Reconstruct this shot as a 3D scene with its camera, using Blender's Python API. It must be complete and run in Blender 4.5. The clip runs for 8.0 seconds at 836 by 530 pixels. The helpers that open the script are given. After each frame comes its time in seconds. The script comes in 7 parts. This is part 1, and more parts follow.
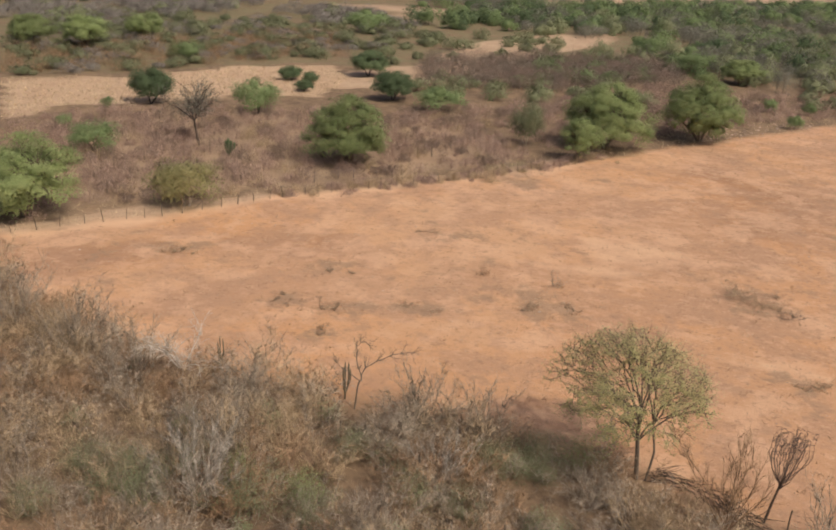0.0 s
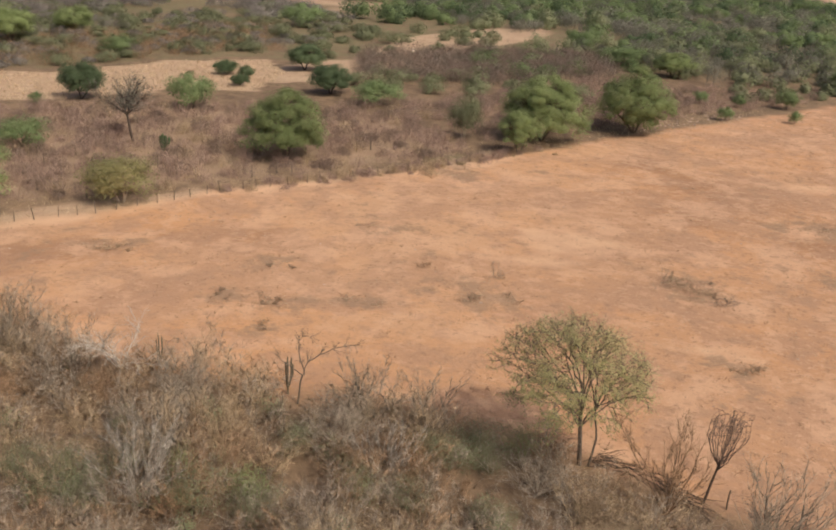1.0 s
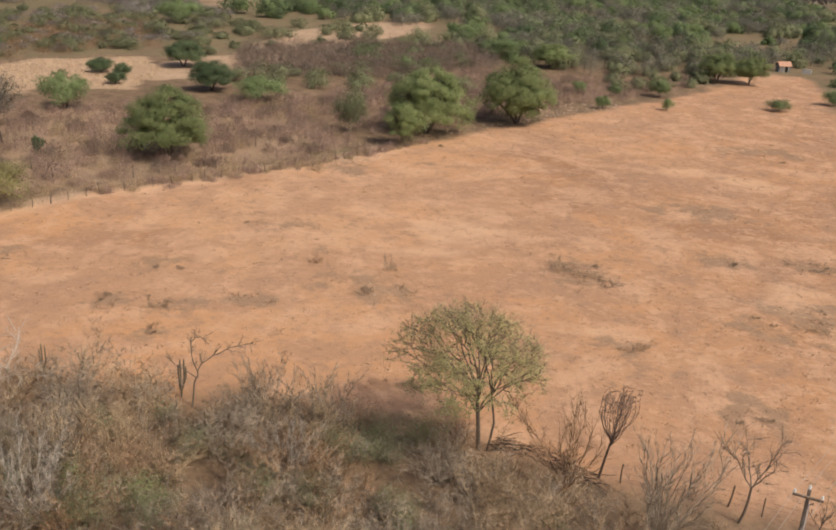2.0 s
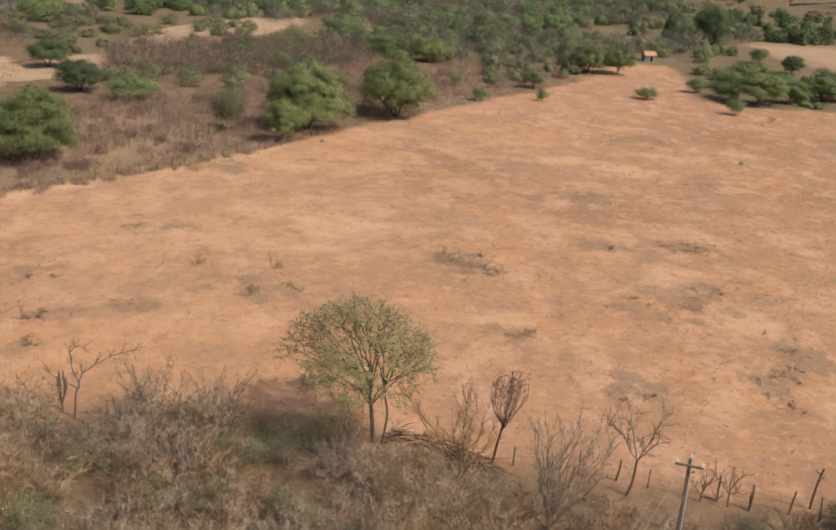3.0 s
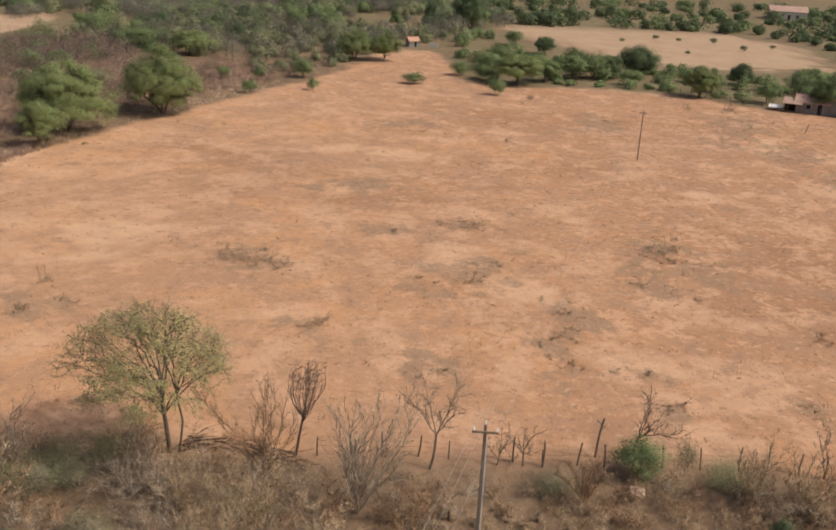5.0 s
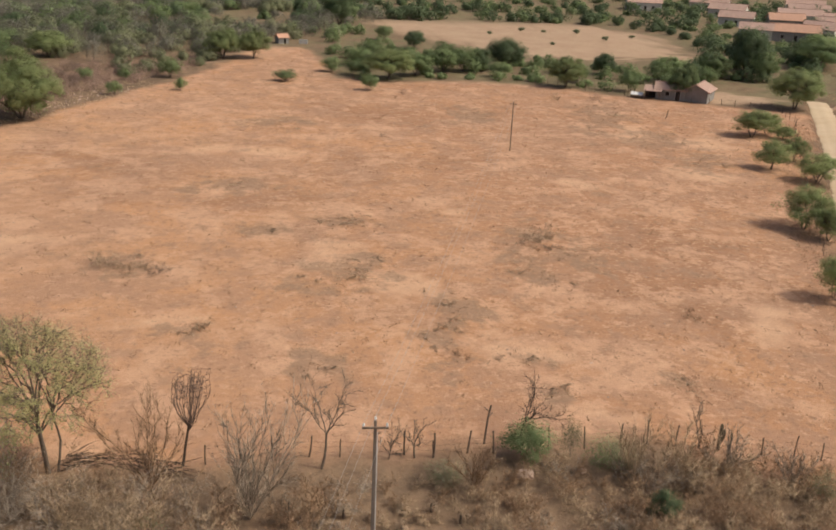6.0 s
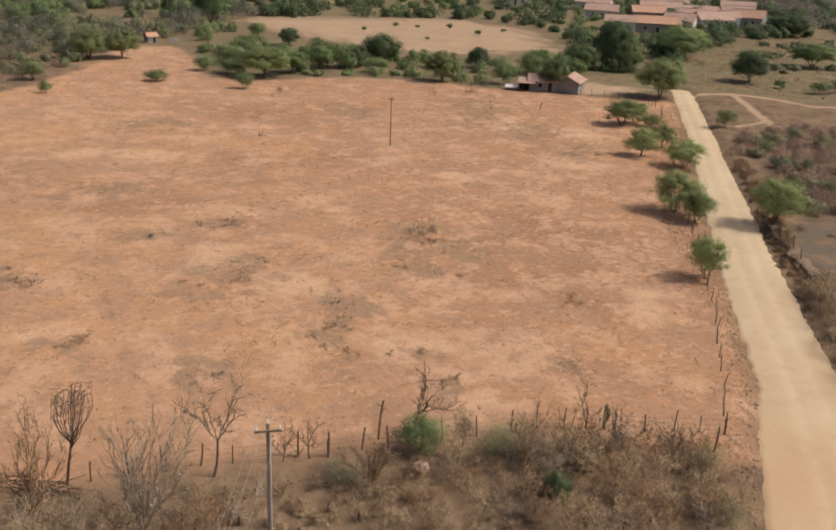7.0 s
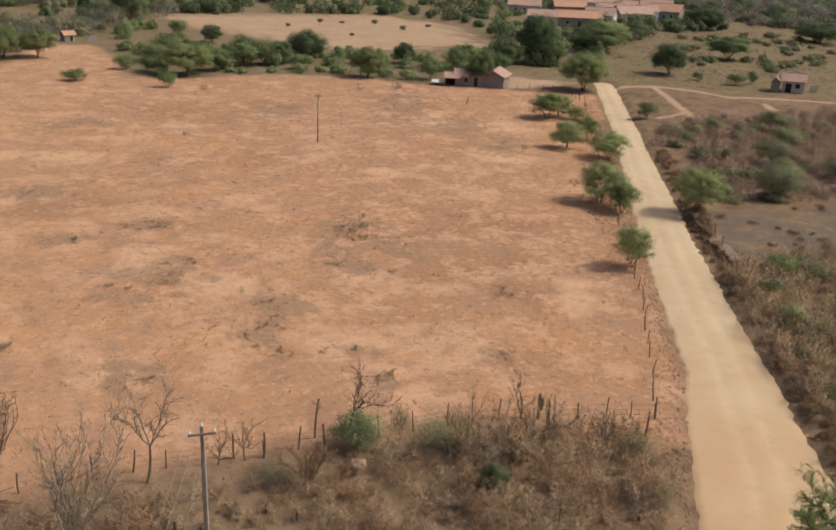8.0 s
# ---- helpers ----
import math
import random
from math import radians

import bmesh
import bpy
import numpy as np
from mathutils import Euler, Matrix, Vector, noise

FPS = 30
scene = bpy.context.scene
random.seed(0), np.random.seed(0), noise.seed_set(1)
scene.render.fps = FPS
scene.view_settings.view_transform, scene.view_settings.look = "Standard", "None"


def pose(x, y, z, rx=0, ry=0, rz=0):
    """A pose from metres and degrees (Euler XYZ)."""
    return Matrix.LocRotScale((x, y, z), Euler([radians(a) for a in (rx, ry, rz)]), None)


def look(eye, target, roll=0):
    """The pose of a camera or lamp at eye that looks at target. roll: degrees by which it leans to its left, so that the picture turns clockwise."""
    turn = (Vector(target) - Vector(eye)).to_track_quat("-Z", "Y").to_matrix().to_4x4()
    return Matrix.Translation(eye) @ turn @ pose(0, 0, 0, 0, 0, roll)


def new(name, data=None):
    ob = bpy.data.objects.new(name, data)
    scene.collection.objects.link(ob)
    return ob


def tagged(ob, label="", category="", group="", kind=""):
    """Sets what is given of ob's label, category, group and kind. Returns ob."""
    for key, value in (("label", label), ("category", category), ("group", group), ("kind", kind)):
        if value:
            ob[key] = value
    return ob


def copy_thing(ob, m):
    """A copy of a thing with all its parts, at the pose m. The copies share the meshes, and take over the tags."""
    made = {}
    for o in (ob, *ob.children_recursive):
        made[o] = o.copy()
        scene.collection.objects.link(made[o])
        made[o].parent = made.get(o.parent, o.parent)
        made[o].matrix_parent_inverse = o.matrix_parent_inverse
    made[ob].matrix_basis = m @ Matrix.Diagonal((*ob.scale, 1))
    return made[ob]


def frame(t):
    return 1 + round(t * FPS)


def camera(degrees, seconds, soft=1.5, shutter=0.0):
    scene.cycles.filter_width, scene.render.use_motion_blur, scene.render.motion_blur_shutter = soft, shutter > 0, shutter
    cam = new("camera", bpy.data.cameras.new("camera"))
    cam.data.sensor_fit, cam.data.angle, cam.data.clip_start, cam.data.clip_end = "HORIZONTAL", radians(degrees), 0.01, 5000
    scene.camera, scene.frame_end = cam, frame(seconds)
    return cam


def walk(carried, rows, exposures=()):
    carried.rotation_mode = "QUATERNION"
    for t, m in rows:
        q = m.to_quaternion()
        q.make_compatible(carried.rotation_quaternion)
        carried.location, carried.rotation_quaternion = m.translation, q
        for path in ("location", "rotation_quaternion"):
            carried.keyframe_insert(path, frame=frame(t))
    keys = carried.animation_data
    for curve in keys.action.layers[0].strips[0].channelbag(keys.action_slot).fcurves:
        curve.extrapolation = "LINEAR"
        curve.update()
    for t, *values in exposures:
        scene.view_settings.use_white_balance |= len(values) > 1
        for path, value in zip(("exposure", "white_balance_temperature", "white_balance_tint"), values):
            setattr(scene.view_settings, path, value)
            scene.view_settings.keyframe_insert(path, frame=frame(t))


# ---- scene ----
# The camera hovers high over the edge of a field, rests, pans to its right and rests again, sinking a little.
cam = camera(49.55, 8.0, soft=1.9)
# seconds, yaw to the left, pitch, lean, eye
PATH = [
    (0, 27.97, -20.55, 2.03, 0.20, -0.09, 30.66),
    (0.2, 27.93, -20.64, 2.18, 0.16, -0.12, 30.61),
    (0.4, 27.90, -20.69, 2.31, 0.15, -0.12, 30.56),
    (0.5, 27.66, -20.70, 2.31, 0.14, -0.09, 30.51),
    (0.7, 26.22, -20.72, 2.35, 0.12, -0.05, 30.45),
    (1, 23.92, -20.71, 2.46, 0.08, -0.04, 30.38),
    (1.5, 20.36, -20.72, 2.62, 0.04, -0.06, 30.32),
    (1.7, 18.89, -20.73, 2.63, 0.01, -0.09, 30.27),
    (2.8, 10.28, -20.71, 2.75, -0.01, -0.12, 30.21),
    (3, 8.87, -20.70, 2.78, -0.02, -0.12, 30.14),
    (3.5, 5.43, -20.72, 2.73, -0.03, -0.10, 30.08),
    (4, 1.90, -20.72, 2.71, -0.02, -0.06, 30.03),
    (4.5, -2.07, -20.70, 2.64, -0.01, -0.01, 30.01),
    (4.7, -3.37, -20.69, 2.65, -0.00, 0.03, 30.02),
    (5.8, -11.95, -20.62, 2.57, -0.00, 0.05, 30.04),
    (6, -13.49, -20.62, 2.52, 0.01, 0.08, 30.07),
    (6.5, -17.36, -20.59, 2.49, 0.01, 0.10, 30.10),
    (7, -21.21, -20.56, 2.54, 0.00, 0.12, 30.10),
    (7.3, -23.20, -20.52, 2.51, -0.01, 0.14, 30.08),
    (7.5, -24.63, -20.53, 2.50, -0.01, 0.14, 30.07),
    (7.7, -25.82, -20.52, 2.51, -0.01, 0.14, 30.06),
    (8, -25.85, -20.61, 2.57, -0.02, 0.14, 30.06),
]


def aim(yaw, pitch, lean, *eye):
    a, b = radians(yaw), radians(pitch)
    way = Vector((-math.sin(a) * math.cos(b), math.cos(a) * math.cos(b), math.sin(b)))
    return look(eye, Vector(eye) + way, lean)


# the camera dims its picture a little as the pale road comes into view
walk(cam, [(row[0], aim(*row[1:])) for row in PATH], [(0, 0.0), (4.5, -0.03), (6.5, -0.07), (8, -0.13)])

# ---------------------------------------------------------------- light
SUN = Vector((0.62, -0.25, 0.74)).normalized()
world = bpy.data.worlds.new("sky")
scene.world = world
world.use_nodes = True
sky = world.node_tree.nodes.new("ShaderNodeTexSky")
sky.sky_type, sky.sun_disc = "NISHITA", False
sky.sun_elevation, sky.sun_rotation = math.asin(SUN.z), math.atan2(SUN.x, SUN.y)
sky.air_density, sky.dust_density = 0.8, 6.0
world.node_tree.links.new(sky.outputs[0], world.node_tree.nodes["Background"].inputs[0])
world.node_tree.nodes["Background"].inputs[1].default_value = 0.12
sun = new("sun", bpy.data.lights.new("sun", "SUN"))
sun.data.energy, sun.data.angle, sun.data.color = 2.5, radians(0.6), (1.0, 0.96, 0.82)
sun.matrix_world = look(SUN * 200, (0, 0, 0))


# ---------------------------------------------------------------- materials
def nodes_of(name):
    m = bpy.data.materials.new(name)
    m.use_nodes = True
    t = m.node_tree
    return m, t, t.nodes["Principled BSDF"]


def add(t, kind, **values):
    n = t.nodes.new(kind)
    for key, value in values.items():
        n.inputs[key.replace("_", " ")].default_value = value
    return n


def rgb(c):
    return (c[0], c[1], c[2], 1.0)


def noise_of(t, coords, scale, detail=5.0, rough=0.6):
    n = add(t, "ShaderNodeTexNoise", Scale=scale, Detail=detail, Roughness=rough)
    t.links.new(coords, n.inputs["Vector"])
    return n.outputs["Fac"]


def ramp(t, fac, low, high):
    n = add(t, "ShaderNodeMapRange")
    n.inputs[1].default_value, n.inputs[2].default_value = low, high
    t.links.new(fac, n.inputs[0])
    return n.outputs[0]


def times(t, a, b, op="MULTIPLY"):
    n = t.nodes.new("ShaderNodeMath")
    n.operation, n.use_clamp = op, True
    for k, v in ((0, a), (1, b)):
        if isinstance(v, (int, float)):
            n.inputs[k].default_value = v
        else:
            t.links.new(v, n.inputs[k])
    return n.outputs[0]


def blend(t, fac, a, b):
    n = t.nodes.new("ShaderNodeMix")
    n.data_type = "RGBA"
    if isinstance(fac, (int, float)):
        n.inputs[0].default_value = fac
    else:
        t.links.new(fac, n.inputs[0])
    for k, v in ((6, a), (7, b)):
        if isinstance(v, tuple):
            n.inputs[k].default_value = rgb(v)
        else:
            t.links.new(v, n.inputs[k])
    return n.outputs[2]


def relief(t, bsdf, height, strength, distance):
    b = add(t, "ShaderNodeBump", Strength=strength, Distance=distance)
    t.links.new(height, b.inputs["Height"])
    t.links.new(b.outputs[0], bsdf.inputs["Normal"])


def place_of(t):
    return t.nodes.new("ShaderNodeNewGeometry").outputs["Position"]


def rough_mat(name, a, b, scale=3.0, fine=40.0, rough=0.9, bump=0.02, island=0.0, spread=0.0):
    """A dull surface in two tones, with grain, and differences from piece to piece."""
    m, t, p = nodes_of(name)
    at = t.nodes.new("ShaderNodeTexCoord").outputs["Object"]
    f = ramp(t, noise_of(t, at, scale), 0.32, 0.68)
    col = blend(t, f, a, b)
    g = noise_of(t, at, fine, 3.0)
    col = blend(t, times(t, ramp(t, g, 0.45, 0.75), 0.35), col, tuple(v * 0.6 for v in a))
    if island:
        r = t.nodes.new("ShaderNodeNewGeometry").outputs["Random Per Island"]
        hsv = add(t, "ShaderNodeHueSaturation")
        t.links.new(col, hsv.inputs["Color"])
        mr = add(t, "ShaderNodeMapRange")
        mr.inputs[3].default_value, mr.inputs[4].default_value = 1 - island, 1 + island
        t.links.new(r, mr.inputs[0])
        t.links.new(mr.outputs[0], hsv.inputs["Value"])
        col = hsv.outputs[0]
    if spread:
        r = t.nodes.new("ShaderNodeObjectInfo").outputs["Random"]
        hsv = add(t, "ShaderNodeHueSaturation")
        t.links.new(col, hsv.inputs["Color"])
        mr = add(t, "ShaderNodeMapRange")
        mr.inputs[3].default_value, mr.inputs[4].default_value = 1 - spread, 1 + spread
        t.links.new(r, mr.inputs[0])
        t.links.new(mr.outputs[0], hsv.inputs["Value"])
        col = hsv.outputs[0]
    t.links.new(col, p.inputs["Base Color"])
    p.inputs["Roughness"].default_value = rough
    p.inputs["Specular IOR Level"].default_value = 0.2
    if bump:
        relief(t, p, g, 0.6, bump)
    return m


def leaf_mat(name, a, b, c, clear=0.3):
    """Leaves in tones a to b, some of them c; patches some metres wide differ, and leaves let some light through."""
    m, t, p = nodes_of(name)
    geo = t.nodes.new("ShaderNodeNewGeometry")
    r = geo.outputs["Random Per Island"]
    mid = tuple((u + v) / 2 for u, v in zip(a, b))
    lump = noise_of(t, geo.outputs["Position"], 0.22, 2.0)
    col = blend(t, ramp(t, lump, 0.36, 0.64), a, b)
    col = blend(t, times(t, r, 0.3), col, tuple(v * 1.25 for v in mid))
    n = noise_of(t, geo.outputs["Position"], 0.6, 3.0)
    col = blend(t, times(t, ramp(t, n, 0.45, 0.75), 0.5), col, c)
    fine = noise_of(t, geo.outputs["Position"], 1.8, 4.0, 0.7)
    col = blend(t, times(t, ramp(t, fine, 0.5, 0.68), 0.45), col, tuple(v * 0.5 for v in a))
    info = t.nodes.new("ShaderNodeObjectInfo").outputs["Random"]
    hsv = add(t, "ShaderNodeHueSaturation")
    t.links.new(col, hsv.inputs["Color"])
    mr = add(t, "ShaderNodeMapRange")
    mr.inputs[3].default_value, mr.inputs[4].default_value = 0.8, 1.2
    t.links.new(info, mr.inputs[0])
    t.links.new(mr.outputs[0], hsv.inputs["Value"])
    col = hsv.outputs[0]
    t.links.new(col, p.inputs["Base Color"])
    p.inputs["Roughness"].default_value = 0.75
    p.inputs["Specular IOR Level"].default_value = 0.2
    tl = t.nodes.new("ShaderNodeBsdfTranslucent")
    t.links.new(col, tl.inputs["Color"])
    mix = add(t, "ShaderNodeMixShader", Fac=clear)
    t.links.new(p.outputs[0], mix.inputs[1])
    t.links.new(tl.outputs[0], mix.inputs[2])
    t.links.new(mix.outputs[0], t.nodes["Material Output"].inputs["Surface"])
    return m


def ground_mat():
    """Bare red soil, brown scrub floor, pale straw and grey weedy stretches, told apart by the sheet's own zones."""
    m, t, p = nodes_of("dry_earth")
    at = place_of(t)
    zone = t.nodes.new("ShaderNodeAttribute")
    zone.attribute_name = "zone"
    sep = t.nodes.new("ShaderNodeSeparateColor")
    t.links.new(zone.outputs["Color"], sep.inputs[0])
    field, pale, weed = sep.outputs[0], sep.outputs[1], sep.outputs[2]
    rust = zone.outputs["Alpha"]
    wide = noise_of(t, at, 0.03, 7.0, 0.68)
    mid = noise_of(t, at, 0.13, 9.0, 0.64)
    small = noise_of(t, at, 0.6, 8.0, 0.76)
    fine = noise_of(t, at, 5.0, 5.0, 0.7)
    shift = add(t, "ShaderNodeMapping")
    shift.inputs["Location"].default_value = (310.0, -170.0, 40.0)
    t.links.new(at, shift.inputs["Vector"])
    other = noise_of(t, shift.outputs[0], 0.17, 9.0, 0.64)
    # mottles, more of them to the east
    split = t.nodes.new("ShaderNodeSeparateXYZ")
    t.links.new(at, split.inputs[0])
    east = ramp(t, split.outputs[0], -30.0, 35.0)
    mott = noise_of(t, shift.outputs[0], 0.36, 10.0, 0.74)
    fleck = noise_of(t, shift.outputs[0], 1.5, 6.0, 0.72)
    bands = noise_of(t, shift.outputs[0], 0.062, 8.0, 0.6)
    soil = blend(t, ramp(t, wide, 0.40, 0.60), SOIL_A, SOIL_B)
    soil = blend(t, times(t, times(t, east, 0.85), ramp(t, wide, 0.28, 0.50)), soil, SOIL_EAST)
    soil = blend(t, times(t, rust, ramp(t, mid, 0.3, 0.55)), soil, SOIL_RUST)
    soil = blend(t, times(t, ramp(t, bands, 0.50, 0.57), 0.55), soil, SOIL_C)
    soil = blend(t, times(t, ramp(t, mid, 0.505, 0.56), 0.6), soil, SOIL_C)
    soil = blend(t, times(t, ramp(t, other, 0.51, 0.60), 0.6), soil, SOIL_PALE)
    soil = blend(t, times(t, ramp(t, mott, 0.535, 0.57), times(t, times(t, east, 0.3), 0.4, "ADD")), soil, SOIL_C)
    soil = blend(t, times(t, ramp(t, mott, 0.455, 0.415), times(t, times(t, east, 0.25), 0.35, "ADD")), soil, SOIL_PALE)
    soil = blend(t, times(t, ramp(t, small, 0.56, 0.62), times(t, times(t, east, 0.3), 0.38, "ADD")), soil, SOIL_D)
    soil = blend(t, times(t, ramp(t, fleck, 0.575, 0.62), times(t, times(t, east, 0.3), 0.45, "ADD")), soil, FLECK)
    soil = blend(t, times(t, ramp(t, fleck, 0.43, 0.385), times(t, times(t, east, 0.4), 0.2, "ADD")), soil, SOIL_LIGHT)
    floor = blend(t, ramp(t, mid, 0.38, 0.62), FLOOR_A, FLOOR_B)
    floor = blend(t, times(t, ramp(t, wide, 0.46, 0.60), times(t, weed, 0.9)), floor, FLOOR_D)
    floor = blend(t, times(t, ramp(t, small, 0.48, 0.62), 0.7), floor, FLOOR_C)
    floor = blend(t, times(t, ramp(t, other, 0.47, 0.55), weed), floor, FLOOR_D)
    floor = blend(t, times(t, ramp(t, mott, 0.50, 0.57), 0.65), floor, FLOOR_C)
    floor = blend(t, times(t, rust, ramp(t, mott, 0.43, 0.53)), floor, ASH)
    straw = blend(t, ramp(t, mid, 0.38, 0.62), STRAW_A, STRAW_B)
    straw = blend(t, times(t, ramp(t, small, 0.5, 0.66), 0.6), straw, FLOOR_B)
    straw = blend(t, field, straw, SOIL_LIGHT)
    floor = blend(t, times(t, times(t, weed, 0.8), ramp(t, other, 0.36, 0.56)), floor, blend(t, ramp(t, mott, 0.42, 0.58), MEADOW_A, MEADOW_B))
    col = blend(t, field, floor, soil)
    pale_edge = ramp(t, times(t, pale, times(t, small, 0.35, "ADD")), 0.3, 0.75)
    col = blend(t, times(t, pale_edge, 0.85), col, straw)
    spread = times(t, times(t, ramp(t, wide, 0.44, 0.62), ramp(t, other, 0.50, 0.36)), times(t, field, 0.75))
    patchy = times(t, times(t, weed, ramp(t, other, 0.30, 0.52)), spread, "ADD")
    torn = times(t, times(t, patchy, 0.46), times(t, ramp(t, mott, 0.38, 0.62), 0.54), "ADD")
    weed_mask = times(t, ramp(t, torn, 0.46, 0.70), times(t, ramp(t, fleck, 0.36, 0.58), 0.45, "ADD"))
    col = blend(t, times(t, times(t, weed_mask, field), 0.7), col, WEED)
    col = blend(t, times(t, ramp(t, fine, 0.56, 0.72), 0.45), col, GRIT)
    t.links.new(col, p.inputs["Base Color"])
    p.inputs["Roughness"].default_value = 0.95
    p.inputs["Specular IOR Level"].default_value = 0.1
    h = times(t, times(t, small, 0.7), times(t, fine, 0.3), "ADD")
    relief(t, p, h, 0.7, 0.3)
    return m


SOIL_EAST = (0.391, 0.206, 0.116)
FLECK = (0.25, 0.15, 0.095)
SOIL_LIGHT = (0.62, 0.385, 0.24)
MEADOW_A, MEADOW_B = (0.135, 0.115, 0.062), (0.265, 0.20, 0.115)
SOIL_PALE = (0.595, 0.36, 0.225)
SOIL_A, SOIL_B, SOIL_C, SOIL_D = (0.525, 0.28, 0.143), (0.52, 0.305, 0.178), (0.395, 0.23, 0.145), (0.32, 0.185, 0.115)
SOIL_RUST, GRIT, WEED = (0.31, 0.16, 0.088), (0.27, 0.165, 0.105), (0.29, 0.188, 0.122)
FLOOR_A, FLOOR_B, FLOOR_C, FLOOR_D = (0.205, 0.135, 0.085), (0.27, 0.178, 0.11), (0.125, 0.084, 0.056), (0.185, 0.162, 0.088)
ASH = (0.15, 0.12, 0.095)
STRAW_A, STRAW_B = (0.52, 0.365, 0.24), (0.45, 0.295, 0.195)
EARTH = ground_mat()


def road_mat():
    m, t, p = nodes_of("packed_gravel")
    at = place_of(t)
    uv = t.nodes.new("ShaderNodeAttribute")
    uv.attribute_name = "lane"
    sep = t.nodes.new("ShaderNodeSeparateColor")
    t.links.new(uv.outputs["Color"], sep.inputs[0])
    rut, edge, near = sep.outputs[0], sep.outputs[1], sep.outputs[2]
    wide, small, fine = noise_of(t, at, 0.09, 5.0), noise_of(t, at, 0.9, 6.0), noise_of(t, at, 9.0, 4.0)
    col = blend(t, ramp(t, wide, 0.35, 0.65), (0.575, 0.44, 0.295), (0.51, 0.378, 0.243))
    col = blend(t, times(t, near, ramp(t, wide, 0.2, 0.6)), col, (0.52, 0.335, 0.19))
    col = blend(t, times(t, times(t, rut, 0.5), ramp(t, small, 0.3, 0.7)), col, (0.64, 0.49, 0.33))
    col = blend(t, times(t, edge, ramp(t, small, 0.35, 0.65)), col, (0.43, 0.275, 0.165))
    col = blend(t, times(t, ramp(t, noise_of(t, at, 0.35, 7.0, 0.7), 0.48, 0.66), 0.4), col, (0.46, 0.30, 0.18))
    col = blend(t, times(t, ramp(t, fine, 0.5, 0.75), 0.3), col, (0.38, 0.27, 0.17))
    t.links.new(col, p.inputs["Base Color"])
    p.inputs["Roughness"].default_value = 0.92
    p.inputs["Specular IOR Level"].default_value = 0.15
    relief(t, p, times(t, times(t, small, 0.6), times(t, fine, 0.4), "ADD"), 0.4, 0.06)
    return m


ROAD = road_mat()
TWIG_GREY = rough_mat("grey_dry_twigs", (0.40, 0.318, 0.242), (0.32, 0.248, 0.183), 1.5, 20, bump=0, island=0.45)
TWIG_PALE = rough_mat("silvery_dry_twigs", (0.50, 0.43, 0.36), (0.41, 0.345, 0.285), 1.5, 20, bump=0, island=0.4)
TWIG_BROWN = rough_mat("brown_dry_twigs", (0.37, 0.232, 0.138), (0.28, 0.172, 0.10), 1.5, 20, bump=0, island=0.45)
TWIG_TAN = rough_mat("tan_dry_twigs", (0.49, 0.358, 0.228), (0.40, 0.278, 0.17), 1.5, 20, bump=0, island=0.45)
TWIG_RED = rough_mat("reddish_dry_twigs", (0.42, 0.285, 0.225), (0.34, 0.225, 0.175), 1.0, 20, bump=0, island=0.4)
TWIG_WEED = rough_mat("greyed_weed_stalks", (0.42, 0.31, 0.215), (0.34, 0.245, 0.165), 1.5, 20, bump=0, island=0.4)
STALK_PALE = rough_mat("bleached_weed_stalks", (0.56, 0.41, 0.27), (0.47, 0.33, 0.215), 1.5, 20, bump=0, island=0.4)
TWIG_DARK = rough_mat("dark_dry_twigs", (0.23, 0.18, 0.145), (0.17, 0.13, 0.105), 1.0, 20, bump=0, island=0.4)
STRAW = rough_mat("dry_straw", (0.44, 0.30, 0.185), (0.34, 0.22, 0.135), 1.0, 20, bump=0, island=0.5)
PALE_STRAW = rough_mat("yellow_straw", (0.58, 0.43, 0.28), (0.48, 0.35, 0.22), 1.0, 20, bump=0, island=0.4)
BARK = rough_mat("grey_brown_bark", (0.20, 0.155, 0.12), (0.13, 0.095, 0.07), 4.0, 30, bump=0.02)
BARK_TWIG = rough_mat("brown_twig_bark", (0.25, 0.19, 0.14), (0.18, 0.135, 0.10), 4.0, 30, bump=0.01)
BARK_DARK = rough_mat("dark_bark", (0.11, 0.075, 0.055), (0.07, 0.05, 0.04), 4.0, 30, bump=0.02)
BARK_BROOM = rough_mat("reddish_dead_bark", (0.19, 0.13, 0.10), (0.13, 0.088, 0.068), 4.0, 30, bump=0.02)
BARK_WHITE = rough_mat("bleached_wood", (0.62, 0.54, 0.46), (0.46, 0.38, 0.31), 4.0, 30, bump=0.01)
POST = rough_mat("weathered_post_wood", (0.22, 0.155, 0.11), (0.14, 0.10, 0.075), 5.0, 40, bump=0.01, spread=0.35)
CACTUS = rough_mat("cactus_skin", (0.21, 0.17, 0.11), (0.15, 0.12, 0.08), 5.0, 30, bump=0.01)
LEAF_BRIGHT = leaf_mat("bright_green_leaves", (0.245, 0.29, 0.12), (0.32, 0.365, 0.16), (0.335, 0.34, 0.16), 0.48)
LEAF_GREEN = leaf_mat("green_leaves", (0.175, 0.23, 0.098), (0.24, 0.295, 0.135), (0.255, 0.275, 0.135), 0.45)
LEAF_DARK = leaf_mat("dark_green_leaves", (0.105, 0.142, 0.07), (0.155, 0.195, 0.098), (0.13, 0.16, 0.08), 0.4)
LEAF_OLIVE = leaf_mat("olive_leaves", (0.20, 0.215, 0.115), (0.265, 0.27, 0.15), (0.27, 0.235, 0.15), 0.38)
LEAF_THIN = leaf_mat("sparse_yellowed_leaves", (0.335, 0.325, 0.148), (0.435, 0.39, 0.188), (0.39, 0.32, 0.168), 0.5)
